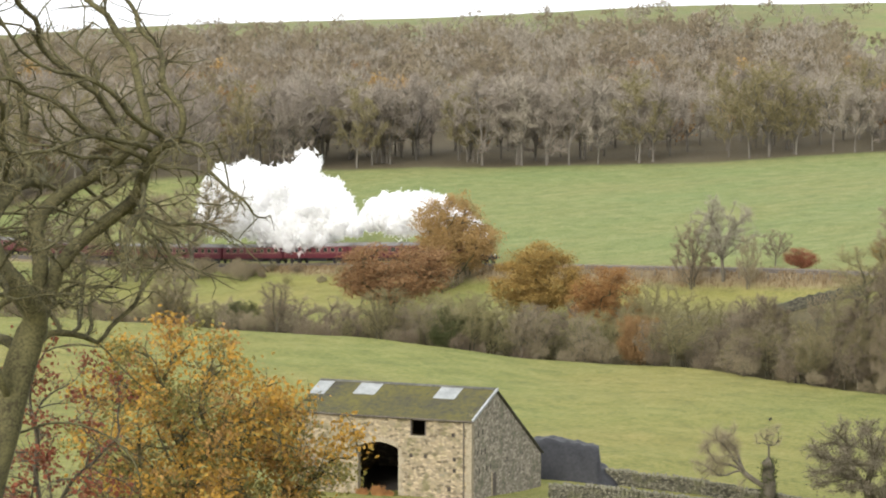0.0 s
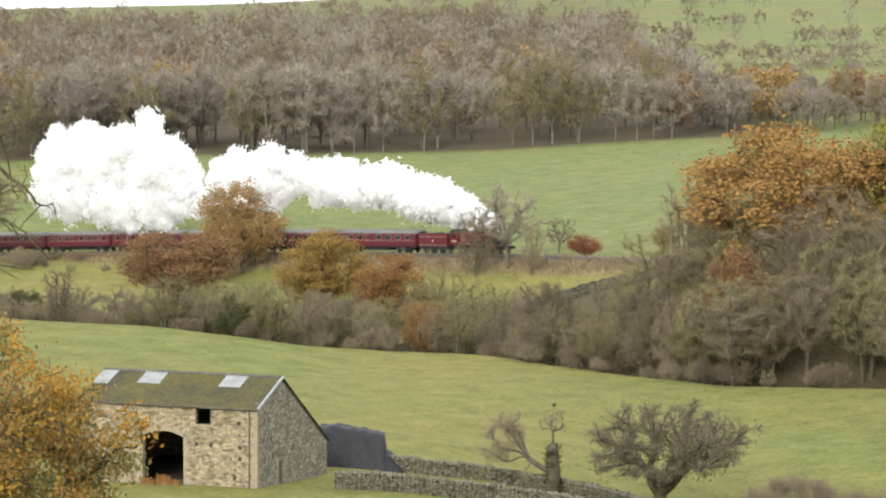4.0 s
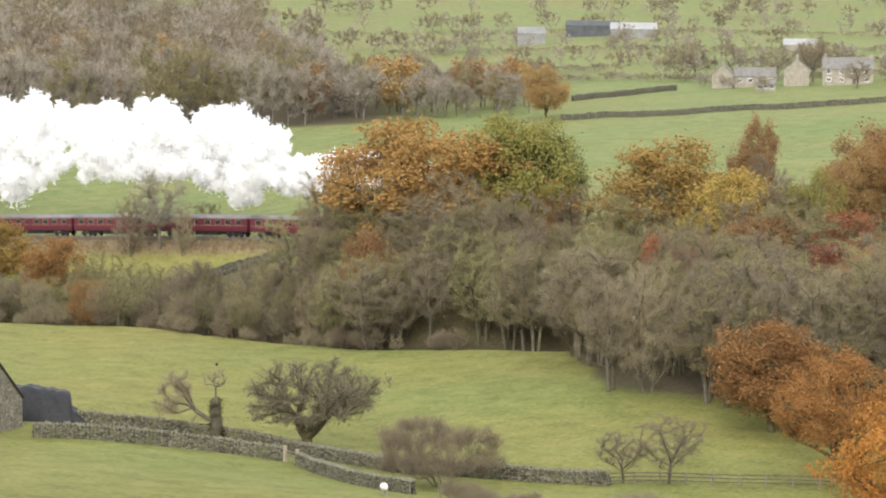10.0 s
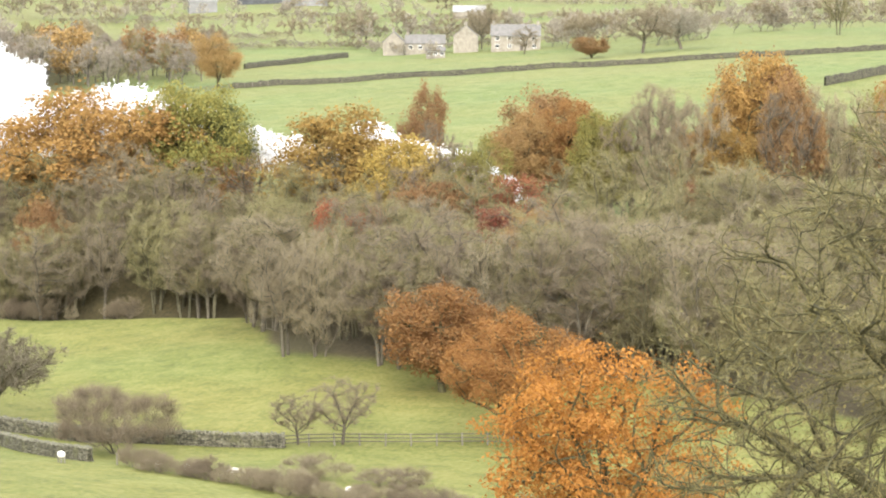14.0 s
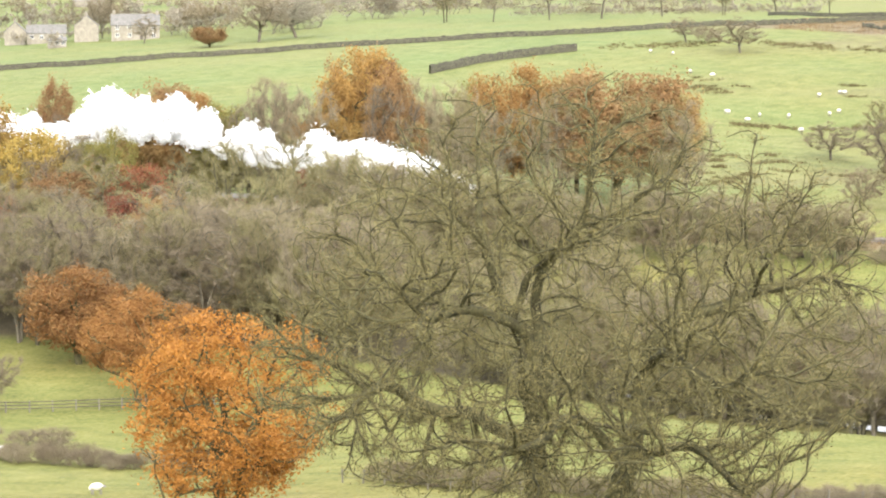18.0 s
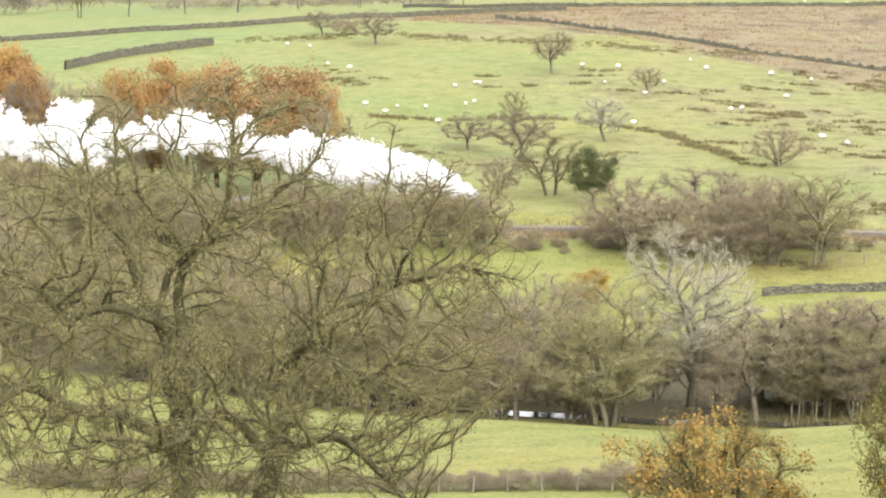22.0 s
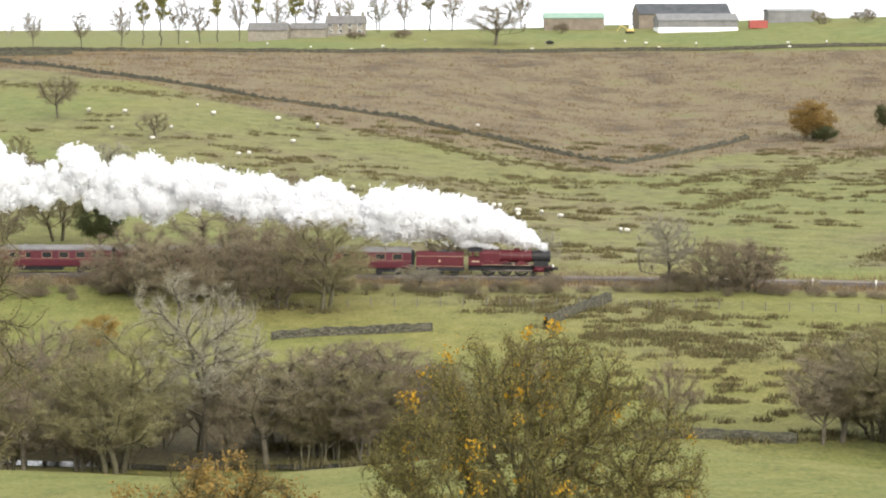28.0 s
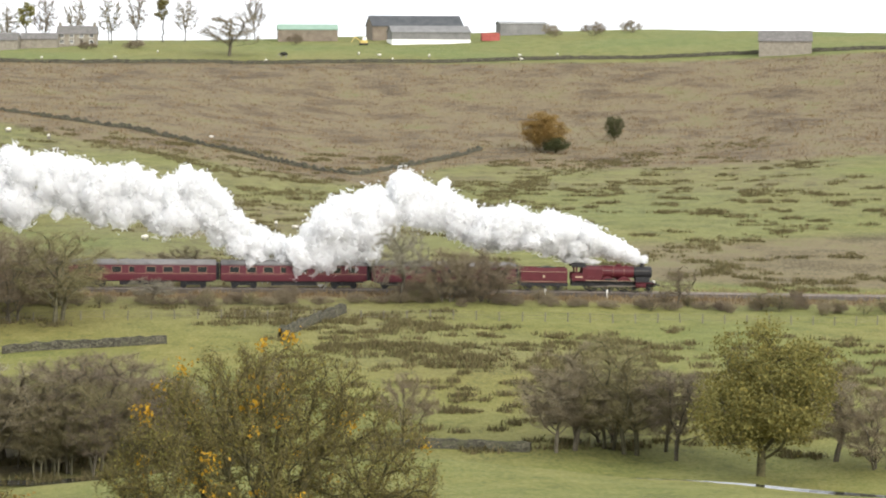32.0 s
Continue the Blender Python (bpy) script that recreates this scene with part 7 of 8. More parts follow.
silage_heap()
for k, (dx, w, h) in enumerate(((-9.2, 1.2, 0.6), (-7.8, 1.4, 0.9), (-6.9, 0.9, 0.5))):
    p = m @ Vector((dx, -0.35, 0))
    bm = bmesh.new()
    rng = np.random.default_rng(40 + k)
    for _ in range(160):
        a, r = rng.uniform(0, 6.28), rng.random() ** 0.5 * w * 0.5
        q = Vector((r * math.cos(a), r * math.sin(a) * 0.5, 0))
        tip = q + Vector((rng.normal(0, 0.2), rng.normal(0, 0.15), h * rng.uniform(0.5, 1)))
        sd = Vector((0.05, 0.02, 0))
        bm.faces.new([bm.verts.new(q - sd), bm.verts.new(q + sd), bm.verts.new(tip)])
    ob = new("bracken_clump", bm_mesh("bracken_clump", bm, BRACKEN))
    ob.matrix_basis = Matrix.Translation((p.x, p.y, float(ground(p.x, p.y))))
    tagged(ob, "dead rusty bracken at the barn doorway", "bracken")

# ---------------------------------------------------------------- farms and houses
SLATE = mottled("stone_slate_roof", (0.10, 0.094, 0.086), (0.19, 0.178, 0.165), 0.8, 0.85)
HOUSE_STONE = mottled("pale_house_stone", (0.17, 0.15, 0.12), (0.29, 0.26, 0.21), 0.9, 0.95, fine=6)
DARK_SHED = mottled("dark_shed_sheet", (0.035, 0.038, 0.042), (0.085, 0.088, 0.09), 0.4, 0.7)
GREY_SHED = mottled("grey_shed_sheet", (0.13, 0.128, 0.124), (0.22, 0.215, 0.205), 0.4, 0.7)
PALE_SHED = mottled("pale_shed_sheet", (0.20, 0.20, 0.197), (0.31, 0.31, 0.303), 0.4, 0.65)
GREEN_SHED = mottled("green_shed_sheet", (0.17, 0.27, 0.20), (0.27, 0.37, 0.29), 0.4, 0.7)
TIMBER_SHED = mottled("yorkshire_boarding", (0.13, 0.105, 0.08), (0.24, 0.20, 0.155), 0.6, 0.9)
RED_PAINT = mottled("faded_red_paint", (0.24, 0.050, 0.042), (0.36, 0.095, 0.075), 0.8, 0.6)
WHITE_PAINT = mottled("white_paint", (0.70, 0.69, 0.66), (0.85, 0.84, 0.81), 1.0, 0.7)
YELLOW_PAINT = mottled("digger_yellow", (0.45, 0.33, 0.09), (0.60, 0.47, 0.16), 1.0, 0.6)


def building(name, label, x, y, length, depth, eaves, ridge, turn, wall, roof, windows=0, storeys=1, chimneys=0, category="house", doors=1, white=False, band=None):
    """A gabled building whose long front faces the viewer."""
    ob = tagged(new(name), label, category)
    h = length / 2
    w = bmesh.new()
    prism(w, [(-depth / 2, -2.0), (depth / 2, -2.0), (depth / 2, eaves), (0, ridge), (-depth / 2, eaves)], -h, h)
    part("wall", w, wall, ob)
    rf = bmesh.new()
    k = (ridge - eaves) / (depth / 2)
    o = 0.35
    prism(rf, [(-depth / 2 - o, eaves - o * k + 0.05), (0, ridge + 0.05), (depth / 2 + o, eaves - o * k + 0.05), (depth / 2 + o, eaves - o * k + 0.30), (0, ridge + 0.32), (-depth / 2 - o, eaves - o * k + 0.30)], -h - 0.25, h + 0.25)
    r = part("roof", rf, roof, ob)
    for c in range(chimneys):
        cx = -h + 0.8 + c * (length - 1.6) / max(1, chimneys - 1)
        part("chimney", box(a_box(cx - 0.45, cx + 0.45, -0.4, 0.4, ridge - 0.4, ridge + 1.3, bevel=0.03), cx - 0.55, cx + 0.55, -0.5, 0.5, ridge + 1.3, ridge + 1.45), wall, r, "stone chimney stack")
    if band:
        part("lower_wall", a_box(-h - 0.03, h + 0.03, -depth / 2 - 0.03, depth / 2 + 0.03, -1.5, eaves * 0.35), band, ob, "pale lower wall")
    fh = eaves / max(1, storeys)
    for s in range(storeys):
        for i in range(windows):
            cx = -h + (i + 0.5) * length / windows
            if s == 0 and i == windows // 2 and doors:
                part("door", a_box(cx - 0.5, cx + 0.5, -depth / 2 - 0.05, -depth / 2 + 0.05, 0, 2.05), DARK_WOOD, ob)
                continue
            z = s * fh + fh * 0.42
            wd = part("window", a_box(cx - 0.6, cx + 0.6, -depth / 2 - 0.03, -depth / 2 + 0.05, z, z + 1.15), GLASS, ob)
            fr = bmesh.new()
            for dims in ((-0.68, 0.68, -0.1, 0.0), (-0.68, 0.68, 1.15, 1.25)):
                box(fr, cx + dims[0], cx + dims[1], -depth / 2 - 0.08, -depth / 2 - 0.03, z + dims[2], z + dims[3])
            for dx in (-0.68, -0.05, 0.6):
                box(fr, cx + dx, cx + dx + 0.1, -depth / 2 - 0.08, -depth / 2 - 0.03, z, z + 1.15)
            part("window_frame", fr, WHITE_PAINT, wd)
    ob.matrix_basis = pose(x, y, float(ground(x, y)), 0, 0, turn)
    return ob


def settlements():
    # hamlet beyond the green field
    building("cottage", "gabled stone cottage with white windows and slate roof", -429, 730, 9, 7, 4.4, 7.6, 118, HOUSE_STONE, SLATE, 2, 2, 1)
    building("cottage", "low stone cottage with white windows", -420, 735, 13, 6.5, 3.2, 5.8, 29, HOUSE_STONE, SLATE, 4, 1, 1)
    building("farmhouse", "gabled stone farmhouse with slate roof and chimneys", -408, 741, 11, 8, 5.2, 8.6, 118, HOUSE_STONE, SLATE, 2, 2, 2, "house")
    building("farmhouse", "long stone farmhouse with slate roof and two chimneys", -391, 744, 16, 8, 5.0, 8.4, 27, HOUSE_STONE, SLATE, 4, 2, 2, "house")
    building("garden_room", "low white-framed garden room beside the cottages", -403, 712, 6, 4, 2.3, 3.2, 29, HOUSE_STONE, SLATE, 3, 1, 0, "house", 0)
    building("long_shed", "long dark farm shed with pale end", -692, 1049, 26, 16, 4.5, 7, 32, DARK_SHED, DARK_SHED, category="shed")
    building("farm_shed", "grey farm shed with a pale roof", -659, 1035, 22, 14, 4, 7, 32, GREY_SHED, PALE_SHED, category="shed")
    building("farm_shed", "pale grey farm shed", -683, 983, 13, 12, 5, 8, 40, GREY_SHED, GREY_SHED, category="shed")
    building("cottage", "small pale cottage on the distant hillside", -534, 972, 14, 8, 3, 5.4, 30, HOUSE_STONE, PALE_SHED, category="house")
    # hill farm on the skyline
    building("stone_barn", "old stone barn on the skyline", -71, 826, 13, 9, 3.4, 5.6, -3, HOUSE_STONE, SLATE, category="barn")
    building("stone_barn", "long stone outbuilding on the skyline", -58, 832, 12, 8, 3.0, 4.8, -3, HOUSE_STONE, SLATE, category="barn")
    building("farmhouse", "stone farmhouse with a pale porch on the skyline", -46, 838, 13, 8, 4.0, 6.4, -2, HOUSE_STONE, SLATE, 4, 2, 2)
    building("farm_shed", "timber shed with a pale green roof", 31, 842, 20, 14, 3.4, 5.0, 0, TIMBER_SHED, GREEN_SHED, category="shed")
    building("farm_barn", "large dark modern barn with boarded sides", 68, 850, 31, 20, 3.8, 7.2, 3, TIMBER_SHED, DARK_SHED, category="barn")
    building("farm_shed", "grey sheet shed with a white block base", 70, 815, 26, 12, 3.4, 5.4, 4, GREY_SHED, GREY_SHED, category="shed", band=WHITE_PAINT)
    building("low_block", "low pale block building behind the yard", 105, 850, 16, 8, 3.6, 4.2, 5, GREY_SHED, PALE_SHED, category="shed")
    building("field_barn", "lone stone field barn on the hill", 169, 726, 15.5, 9, 3.8, 6.6, -12, HOUSE_STONE, SLATE, category="barn")
    part_box = tagged(new("container"), "faded red steel container in the farmyard", "container")
    part("box", a_box(-3, 3, -1.2, 1.2, 0, 2.6, bevel=0.04), RED_PAINT, part_box)
    part("door", a_box(-3.06, -3.0, -1.1, 1.1, 0.15, 2.45), RED_PAINT, part_box)
    part_box.matrix_basis = pose(90.5, 815, float(ground(90.5, 815)), 0, 0, 4)
    t = tagged(new("digger"), "small yellow-white digger parked in the farmyard", "digger")
    part("body", a_box(-1.2, 1.2, -0.9, 0.9, 0.6, 1.5, bevel=0.1), YELLOW_PAINT, t)
    part("cab", a_box(-0.3, 0.9, -0.7, 0.7, 1.5, 2.6, bevel=0.08), WHITE_PAINT, t)
    part("arm", rod(rod(bmesh.new(), (-1.0, 0, 1.4), (-2.8, 0, 2.6), 0.15), (-2.8, 0, 2.6), (-4.2, 0, 0.8), 0.12), YELLOW_PAINT, t)
    for y in (-0.8, 0.8):
        part("track", a_box(-1.3, 1.3, y - 0.2, y + 0.2, 0, 0.6, bevel=0.12), BLACK_IRON, t)
    t.matrix_basis = pose(48, 806, float(ground(48, 806)), 0, 0, 8)


settlements()

# ---------------------------------------------------------------- sheep, rushes, water, line side
FLEECE = mottled("sheep_fleece", (0.52, 0.49, 0.42), (0.72, 0.69, 0.62), 6.0, 0.95, bump=0.6)
FACE = mottled("sheep_face", (0.10, 0.09, 0.08), (0.30, 0.28, 0.25), 6.0, 0.9)
COW_BLACK = mottled("cow_black", (0.012, 0.011, 0.010), (0.03, 0.028, 0.026), 3.0, 0.8)
RUSH = leafy("rushes", (0.062, 0.055, 0.024), (0.125, 0.110, 0.045), (0.100, 0.078, 0.036), (0.165, 0.130, 0.062), through_light=0.15)
HEATHER = leafy("moor_grass", (0.085, 0.055, 0.03), (0.19, 0.13, 0.065), (0.135, 0.085, 0.045), (0.25, 0.19, 0.11), through_light=0.1)


def lump(bm, c, size, seed):
    res = bmesh.ops.create_icosphere(bm, subdivisions=2, radius=1.0)
    for v in res["verts"]:
        k = 1 + 0.16 * noise.noise(v.co * 2.3 + Vector((seed, 0, 0)))
        v.co = Vector((c[0] + v.co.x * size[0] * k, c[1] + v.co.y * size[1] * k, c[2] + v.co.z * size[2] * k))
    return bm


def sheep(fleece=FLEECE, name="sheep", label="white sheep grazing on the pasture", category="sheep"):
    ob = tagged(new(name), label, category, "sheep on the pasture" if name == "sheep" else "")
    part("body", lump(bmesh.new(), (0, 0, 0.68), (0.58, 0.30, 0.31), 3), fleece, ob, "", True)
    part("head", lump(bmesh.new(), (0.66, 0, 0.62), (0.20, 0.10, 0.12), 5), FACE, ob, "", True)
    leg = bm_mesh("leg", rod(bmesh.new(), (0, 0, -0.1), (0, 0, 0.5), 0.035, 0.06, 6), FACE)
    for x in (-0.36, 0.36):
        for y in (-0.15, 0.15):
            piece("leg", leg, ob, m=pose(x, y, 0))
    part("tail", lump(bmesh.new(), (-0.58, 0, 0.62), (0.09, 0.06, 0.16), 7), fleece, ob)
    return ob


SHEEP = []
SHEEP += [(-103, 509), (-99, 484), (-86, 540), (-78, 539), (-65, 516), (-67, 501), (-64, 555), (-59, 542), (-45, 545), (-36, 540), (-39, 509), (-46, 487), (-1, 561), (-8, 438), (-1, 422), (2, 420), (6, 408), (10, 413), (23, 391), (-23, 439), (-104, 509), (-113, 476), (-107, 475), (-59, 543)]
SHEEP += [(-45, 544), (-36, 540), (-48, 486), (-28, 449), (-23, 439), (-8, 435), (-11, 415), (3, 421), (6, 414), (13, 408), (-11, 385), (22, 391), (-64, 462), (-145, 543), (-138, 536), (-166, 584), (-159, 579), (-107, 503), (-104, 509), (-100, 480), (-120, 478), (-125, 473), (-114, 470), (-101, 459)]
SHEEP += [(-86, 539), (-77, 513), (-100, 838), (-67, 772), (-52, 751), (-39, 739), (-30, 748), (-18, 778), (44, 764), (50, 758), (53, 743), (65, 754), (92, 747), (104, 750), (91, 735), (15, 741), (-141, 188), (-134, 192), (-131, 192), (-127, 193), (-114, 190), (-89, 162)]


def flock():
    rng = np.random.default_rng(12)
    first = None
    for x, y in SHEEP:
        s = rng.uniform(0.9, 1.12)
        mm = pose(x, y, float(ground(x, y)), 0, 0, rng.uniform(0, 360)) @ Matrix.Scale(s, 4)
        if first is None:
            first = sheep()
            first.matrix_basis = mm
        else:
            copy_thing(first, mm).scale = (s, s, s)
    cow = sheep(COW_BLACK, "cow", "black cow standing in the farm field", "cow")
    cow.matrix_basis = pose(20.5, 752, float(ground(20.5, 752)), 0, 0, 170) @ Matrix.Scale(2.0, 4)


flock()


def blades(name, label, spots, mat, seed, count=9, tall=0.7, spread=0.35, width=0.07):
    """Clumps of blades on the ground, joined: stuff."""
    rng = np.random.default_rng(seed)
    spots = np.asarray(spots)
    n = len(spots) * count
    c = np.repeat(spots, count, axis=0)
    s = np.repeat(rng.uniform(0.6, 1.3, len(spots)), count)[:, None]
    base = c + rng.normal(0, spread, (n, 2)) * s
    z = ground(base[:, 0], base[:, 1])[:, None]
    a = rng.uniform(0, 6.28, n)
    side = np.stack([np.cos(a), np.sin(a), np.zeros(n)], 1) * width * s
    foot = np.concatenate([base, z - 0.05], 1)
    tip = foot + np.stack([rng.normal(0, 0.22, n), rng.normal(0, 0.22, n), rng.uniform(0.5, 1.1, n) * tall], 1) * s
    return tagged(new(name, tri_mesh(name, np.stack([foot - side, foot + side, tip], 1), mat)), label, "rough grass", kind="stuff")


def rough_ground():
    rng = np.random.default_rng(33)
    spots = []
    # rush beds drawn out across the slope, in front of and behind the railway
    for _ in range(2100):
        a = rng.uniform(-16, 18)
        front = rng.random() < 0.42
        r = rng.uniform(226, 318) if front else rng.uniform(352, 560)
        if front and a < -5:
            continue
        x, y = r * math.sin(radians(a)), r * math.cos(radians(a))
        if wobble(np.array(x), np.array(y), 31) + 0.6 * wobble(np.array(x), np.array(y), 13) + rng.normal(0, 0.35) < (-0.05 if a > -1 else (0.2 if a > -6 else 0.5)):
            continue
        k = int(rng.integers(4, 20))
        w = rng.uniform(0.5, 2.4)
        for _ in range(k):
            spots.append((x + rng.normal(0, w), y + rng.normal(0, 0.5 + 0.12 * w)))
    # scattered tussocks on the rough pasture by the stream
    for _ in range(300):
        a, r = rng.uniform(1, 18), rng.uniform(224, 306)
        x, y = r * math.sin(radians(a)), r * math.cos(radians(a))
        w = rng.uniform(0.3, 1.0)
        for _ in range(int(rng.integers(4, 10))):
            spots.append((x + rng.normal(0, w), y + rng.normal(0, 0.4)))
    # rushes along the ditches and the foot of the moor
    for line, n, wide in ((((-116, 466), (-102, 462), (-90, 466), (-75, 466), (-57, 453), (-36, 407)), 420, 1.0), (((-182, 600), (-149, 611), (-124, 597), (-95, 590), (-73, 575), (-52, 579)), 520, 3.5), (((-26, 539), (-11, 522), (3, 502), (17, 497)), 260, 2.5),
                          (((-31, 462), (-6, 457), (16, 475), (32, 470), (56, 495)), 330, 3.0), (((40, 436), (73, 523), (97, 560), (134, 578)), 420, 5.0), (((54, 357), (73, 390), (97, 415)), 200, 4.0)):
        line = np.array(line, float)
        d = np.concatenate([[0], np.cumsum(np.linalg.norm(np.diff(line, axis=0), axis=1))])
        for _ in range(n):
            k = rng.random() * d[-1]
            k = k if math.sin(k * 0.21 + wide) + 0.5 * math.sin(k * 0.73) > -0.6 else rng.random() * d[-1]
            spots.append((np.interp(k, d, line[:, 0]) + rng.normal(0, 0.8), np.interp(k, d, line[:, 1]) + rng.normal(0, wide)))
    blades("rush_beds", "dark tufts of rushes across the rough pasture", spots, RUSH, 34, 15, 0.62, 0.40, 0.09)
    spots = []
    for _ in range(9000):
        a = rng.uniform(-13, 19)
        edge = np.interp(a, [-16, -10, -5, 0, 3.5, 6, 12, 20], [700, 640, 560, 520, 500, 540, 545, 560])
        r = rng.uniform(edge, 735)
        spots.append((r * math.sin(radians(a)), r * math.cos(radians(a))))
    blades("moor_grass", "brown tufts of moor grass and heather", spots, HEATHER, 35, 7, 0.6, 0.8, 0.10)
    spots = []
    for _ in range(6500):
        x = rng.uniform(-420, 130)
        y = RAIL_Y + (rng.uniform(-9.5, -2.7) if rng.random() < 0.78 else rng.uniform(3.4, 8))
        spots.append((x, y))
    blades("bank_grass", "bleached long grass and bracken on the railway bank", spots, HEATHER, 36, 6, 0.8, 0.5, 0.06)


rough_ground()


def stream():
    a = np.radians(np.arange(-17, 19, 0.5))
    mid = np.interp(np.degrees(a), [-20, -14, -8, -2, 4, 10, 16, 30], [280, 250, 240, 228, 212, 210, 204, 210])
    v, f = [], []
    zs = np.array([min(float(ground(m_ * math.sin(t), m_ * math.cos(t))), 9) for m_, t in zip(mid, a)])
    level = zs + 0.12
    for i, (t, m_) in enumerate(zip(a, mid)):
        for d in (-1.5, 1.5):
            v.append(((m_ + d) * math.sin(t), (m_ + d) * math.cos(t), level[i]))
        if i:
            f.append((2 * i - 2, 2 * i - 1, 2 * i + 1, 2 * i))
    mt, n, l, bs = material("stream_water", 0.06)
    bs.inputs["Base Color"].default_value = (0.03, 0.032, 0.026, 1)
    bs.inputs["Specular IOR Level"].default_value = 0.6
    nz = noise_node(n, l, 1.2, 3, n.new("ShaderNodeTexCoord").outputs["Object"])
    bp = n.new("ShaderNodeBump")
    bp.inputs["Strength"].default_value, bp.inputs["Distance"].default_value = 0.25, 0.1
    l.new(nz.outputs["Fac"], bp.inputs["Height"])
    l.new(bp.outputs["Normal"], bs.inputs["Normal"])
    tagged(new("water", mesh_from("water", v, f, mt)), "shallow stream reflecting the white sky", "stream", kind="structure")


stream()


def marker(x, y, h, w, label):
    ob = tagged(new("lineside_post"), label, "post")
    z = float(ground(x, y))
    part("post", a_box(-0.06, 0.06, -0.06, 0.06, -0.3, h, bevel=0.01), PALE, ob)
    part("plate", a_box(-w, w, -0.09, -0.06, h - 0.35, h, bevel=0.01), PALE, ob)
    ob.matrix_basis = pose(x, y, z)


marker(44.5, 331.5, 1.2, 0.12, "white gradient post beside the railway")
marker(53.0, 331.5, 1.2, 0.12, "white gradient post beside the railway")
marker(-430.0, 331.0, 1.0, 0.45, "white board beside the railway")


def dead_trunk():
    """The broken ivy-clad trunk with its side limb, and the crow on its top twig."""
    x, y = -182.0, 212.5
    z = float(ground(x, y))
    ob = tagged(new("dead_tree"), "broken ivy-clad tree trunk with one bare side limb", "tree")
    sk = grow(77, 4.6, 0.9, 0.7, 14, 0.62, lobes=3, step=0.5, tip=0.03)
    piece("trunk", limb_mesh("trunk", [(p, np.maximum(r, 0.50) if lv == 0 else r, lv) for p, r, lv in sk[0]], BARK, 9, (12, 8, 5, 4)), ob)
    side = colonise(78, 8.6, 6.4, 0.30, ((0.0, 0.0, 0.02, 0.0, 0.40),), 0.24, 220, 0.4, 0.014, 0.55, 0.0)
    tilt = pose(-0.3, 0, 1.9, 0, -52, 0)
    piece("side_limb", limb_mesh("side_limb", side[0], BARK, 9, (8, 6, 4, 3)), ob, "long bare side limb", tilt)
    piece("side_twig", tri_mesh("side_twig", twig_tris(side, 5, 6500, 0.7, 0.018), TWIG_BROWN), ob, "", tilt)
    ivy = leaf_tris((None, (np.array([[0.45 * math.cos(k), 0.45 * math.sin(k), 0.4 + 0.045 * k] for k in np.arange(0, 90)]), np.tile([0, 0, 1.0], (90, 1)))), 9, 1800, 0.15, 0.18)
    piece("ivy", tri_mesh("ivy", ivy, LEAF_GREEN), ob, "dark ivy leaves")
    up = grow(79, 3.6, 3.0, 0.2, 70, 0.1, lobes=6, step=0.4, tip=0.01)
    piece("top_twig", tri_mesh("top_twig", twig_tris(up, 6, 1500, 0.6, 0.011), TWIG_BROWN), ob, "", pose(0, 0, 4.0))
    piece("top_limb", limb_mesh("top_limb", up[0], BARK, 9, (6, 5, 4, 3)), ob, "", pose(0, 0, 4.0))
    ob.matrix_basis = pose(x, y, z, 0, 0, 43)
    crow = tagged(new("crow"), "black crow perched on the broken tree", "bird")
    part("body", lump(bmesh.new(), (0, 0, 0.2), (0.24, 0.11, 0.13), 2), COW_BLACK, crow, "", True)
    part("head", lump(bmesh.new(), (0.22, 0, 0.34), (0.09, 0.07, 0.07), 4), COW_BLACK, crow, "", True)
    part("tail", a_box(-0.48, -0.2, -0.06, 0.06, 0.08, 0.14), COW_BLACK, crow)
    part("beak", rod(bmesh.new(), (0.29, 0, 0.34), (0.38, 0, 0.33), 0.025, 0.005, 6), COW_BLACK, crow)
    for yy in (-0.04, 0.04):
        part("leg", rod(bmesh.new(), (0, yy, -0.02), (0, yy, 0.12), 0.012, None, 5), COW_BLACK, crow)
    crow.matrix_basis = pose(x + 0.1, y, z + 7.5, 0, 0, -30)


dead_trunk()

# ---------------------------------------------------------------- steam


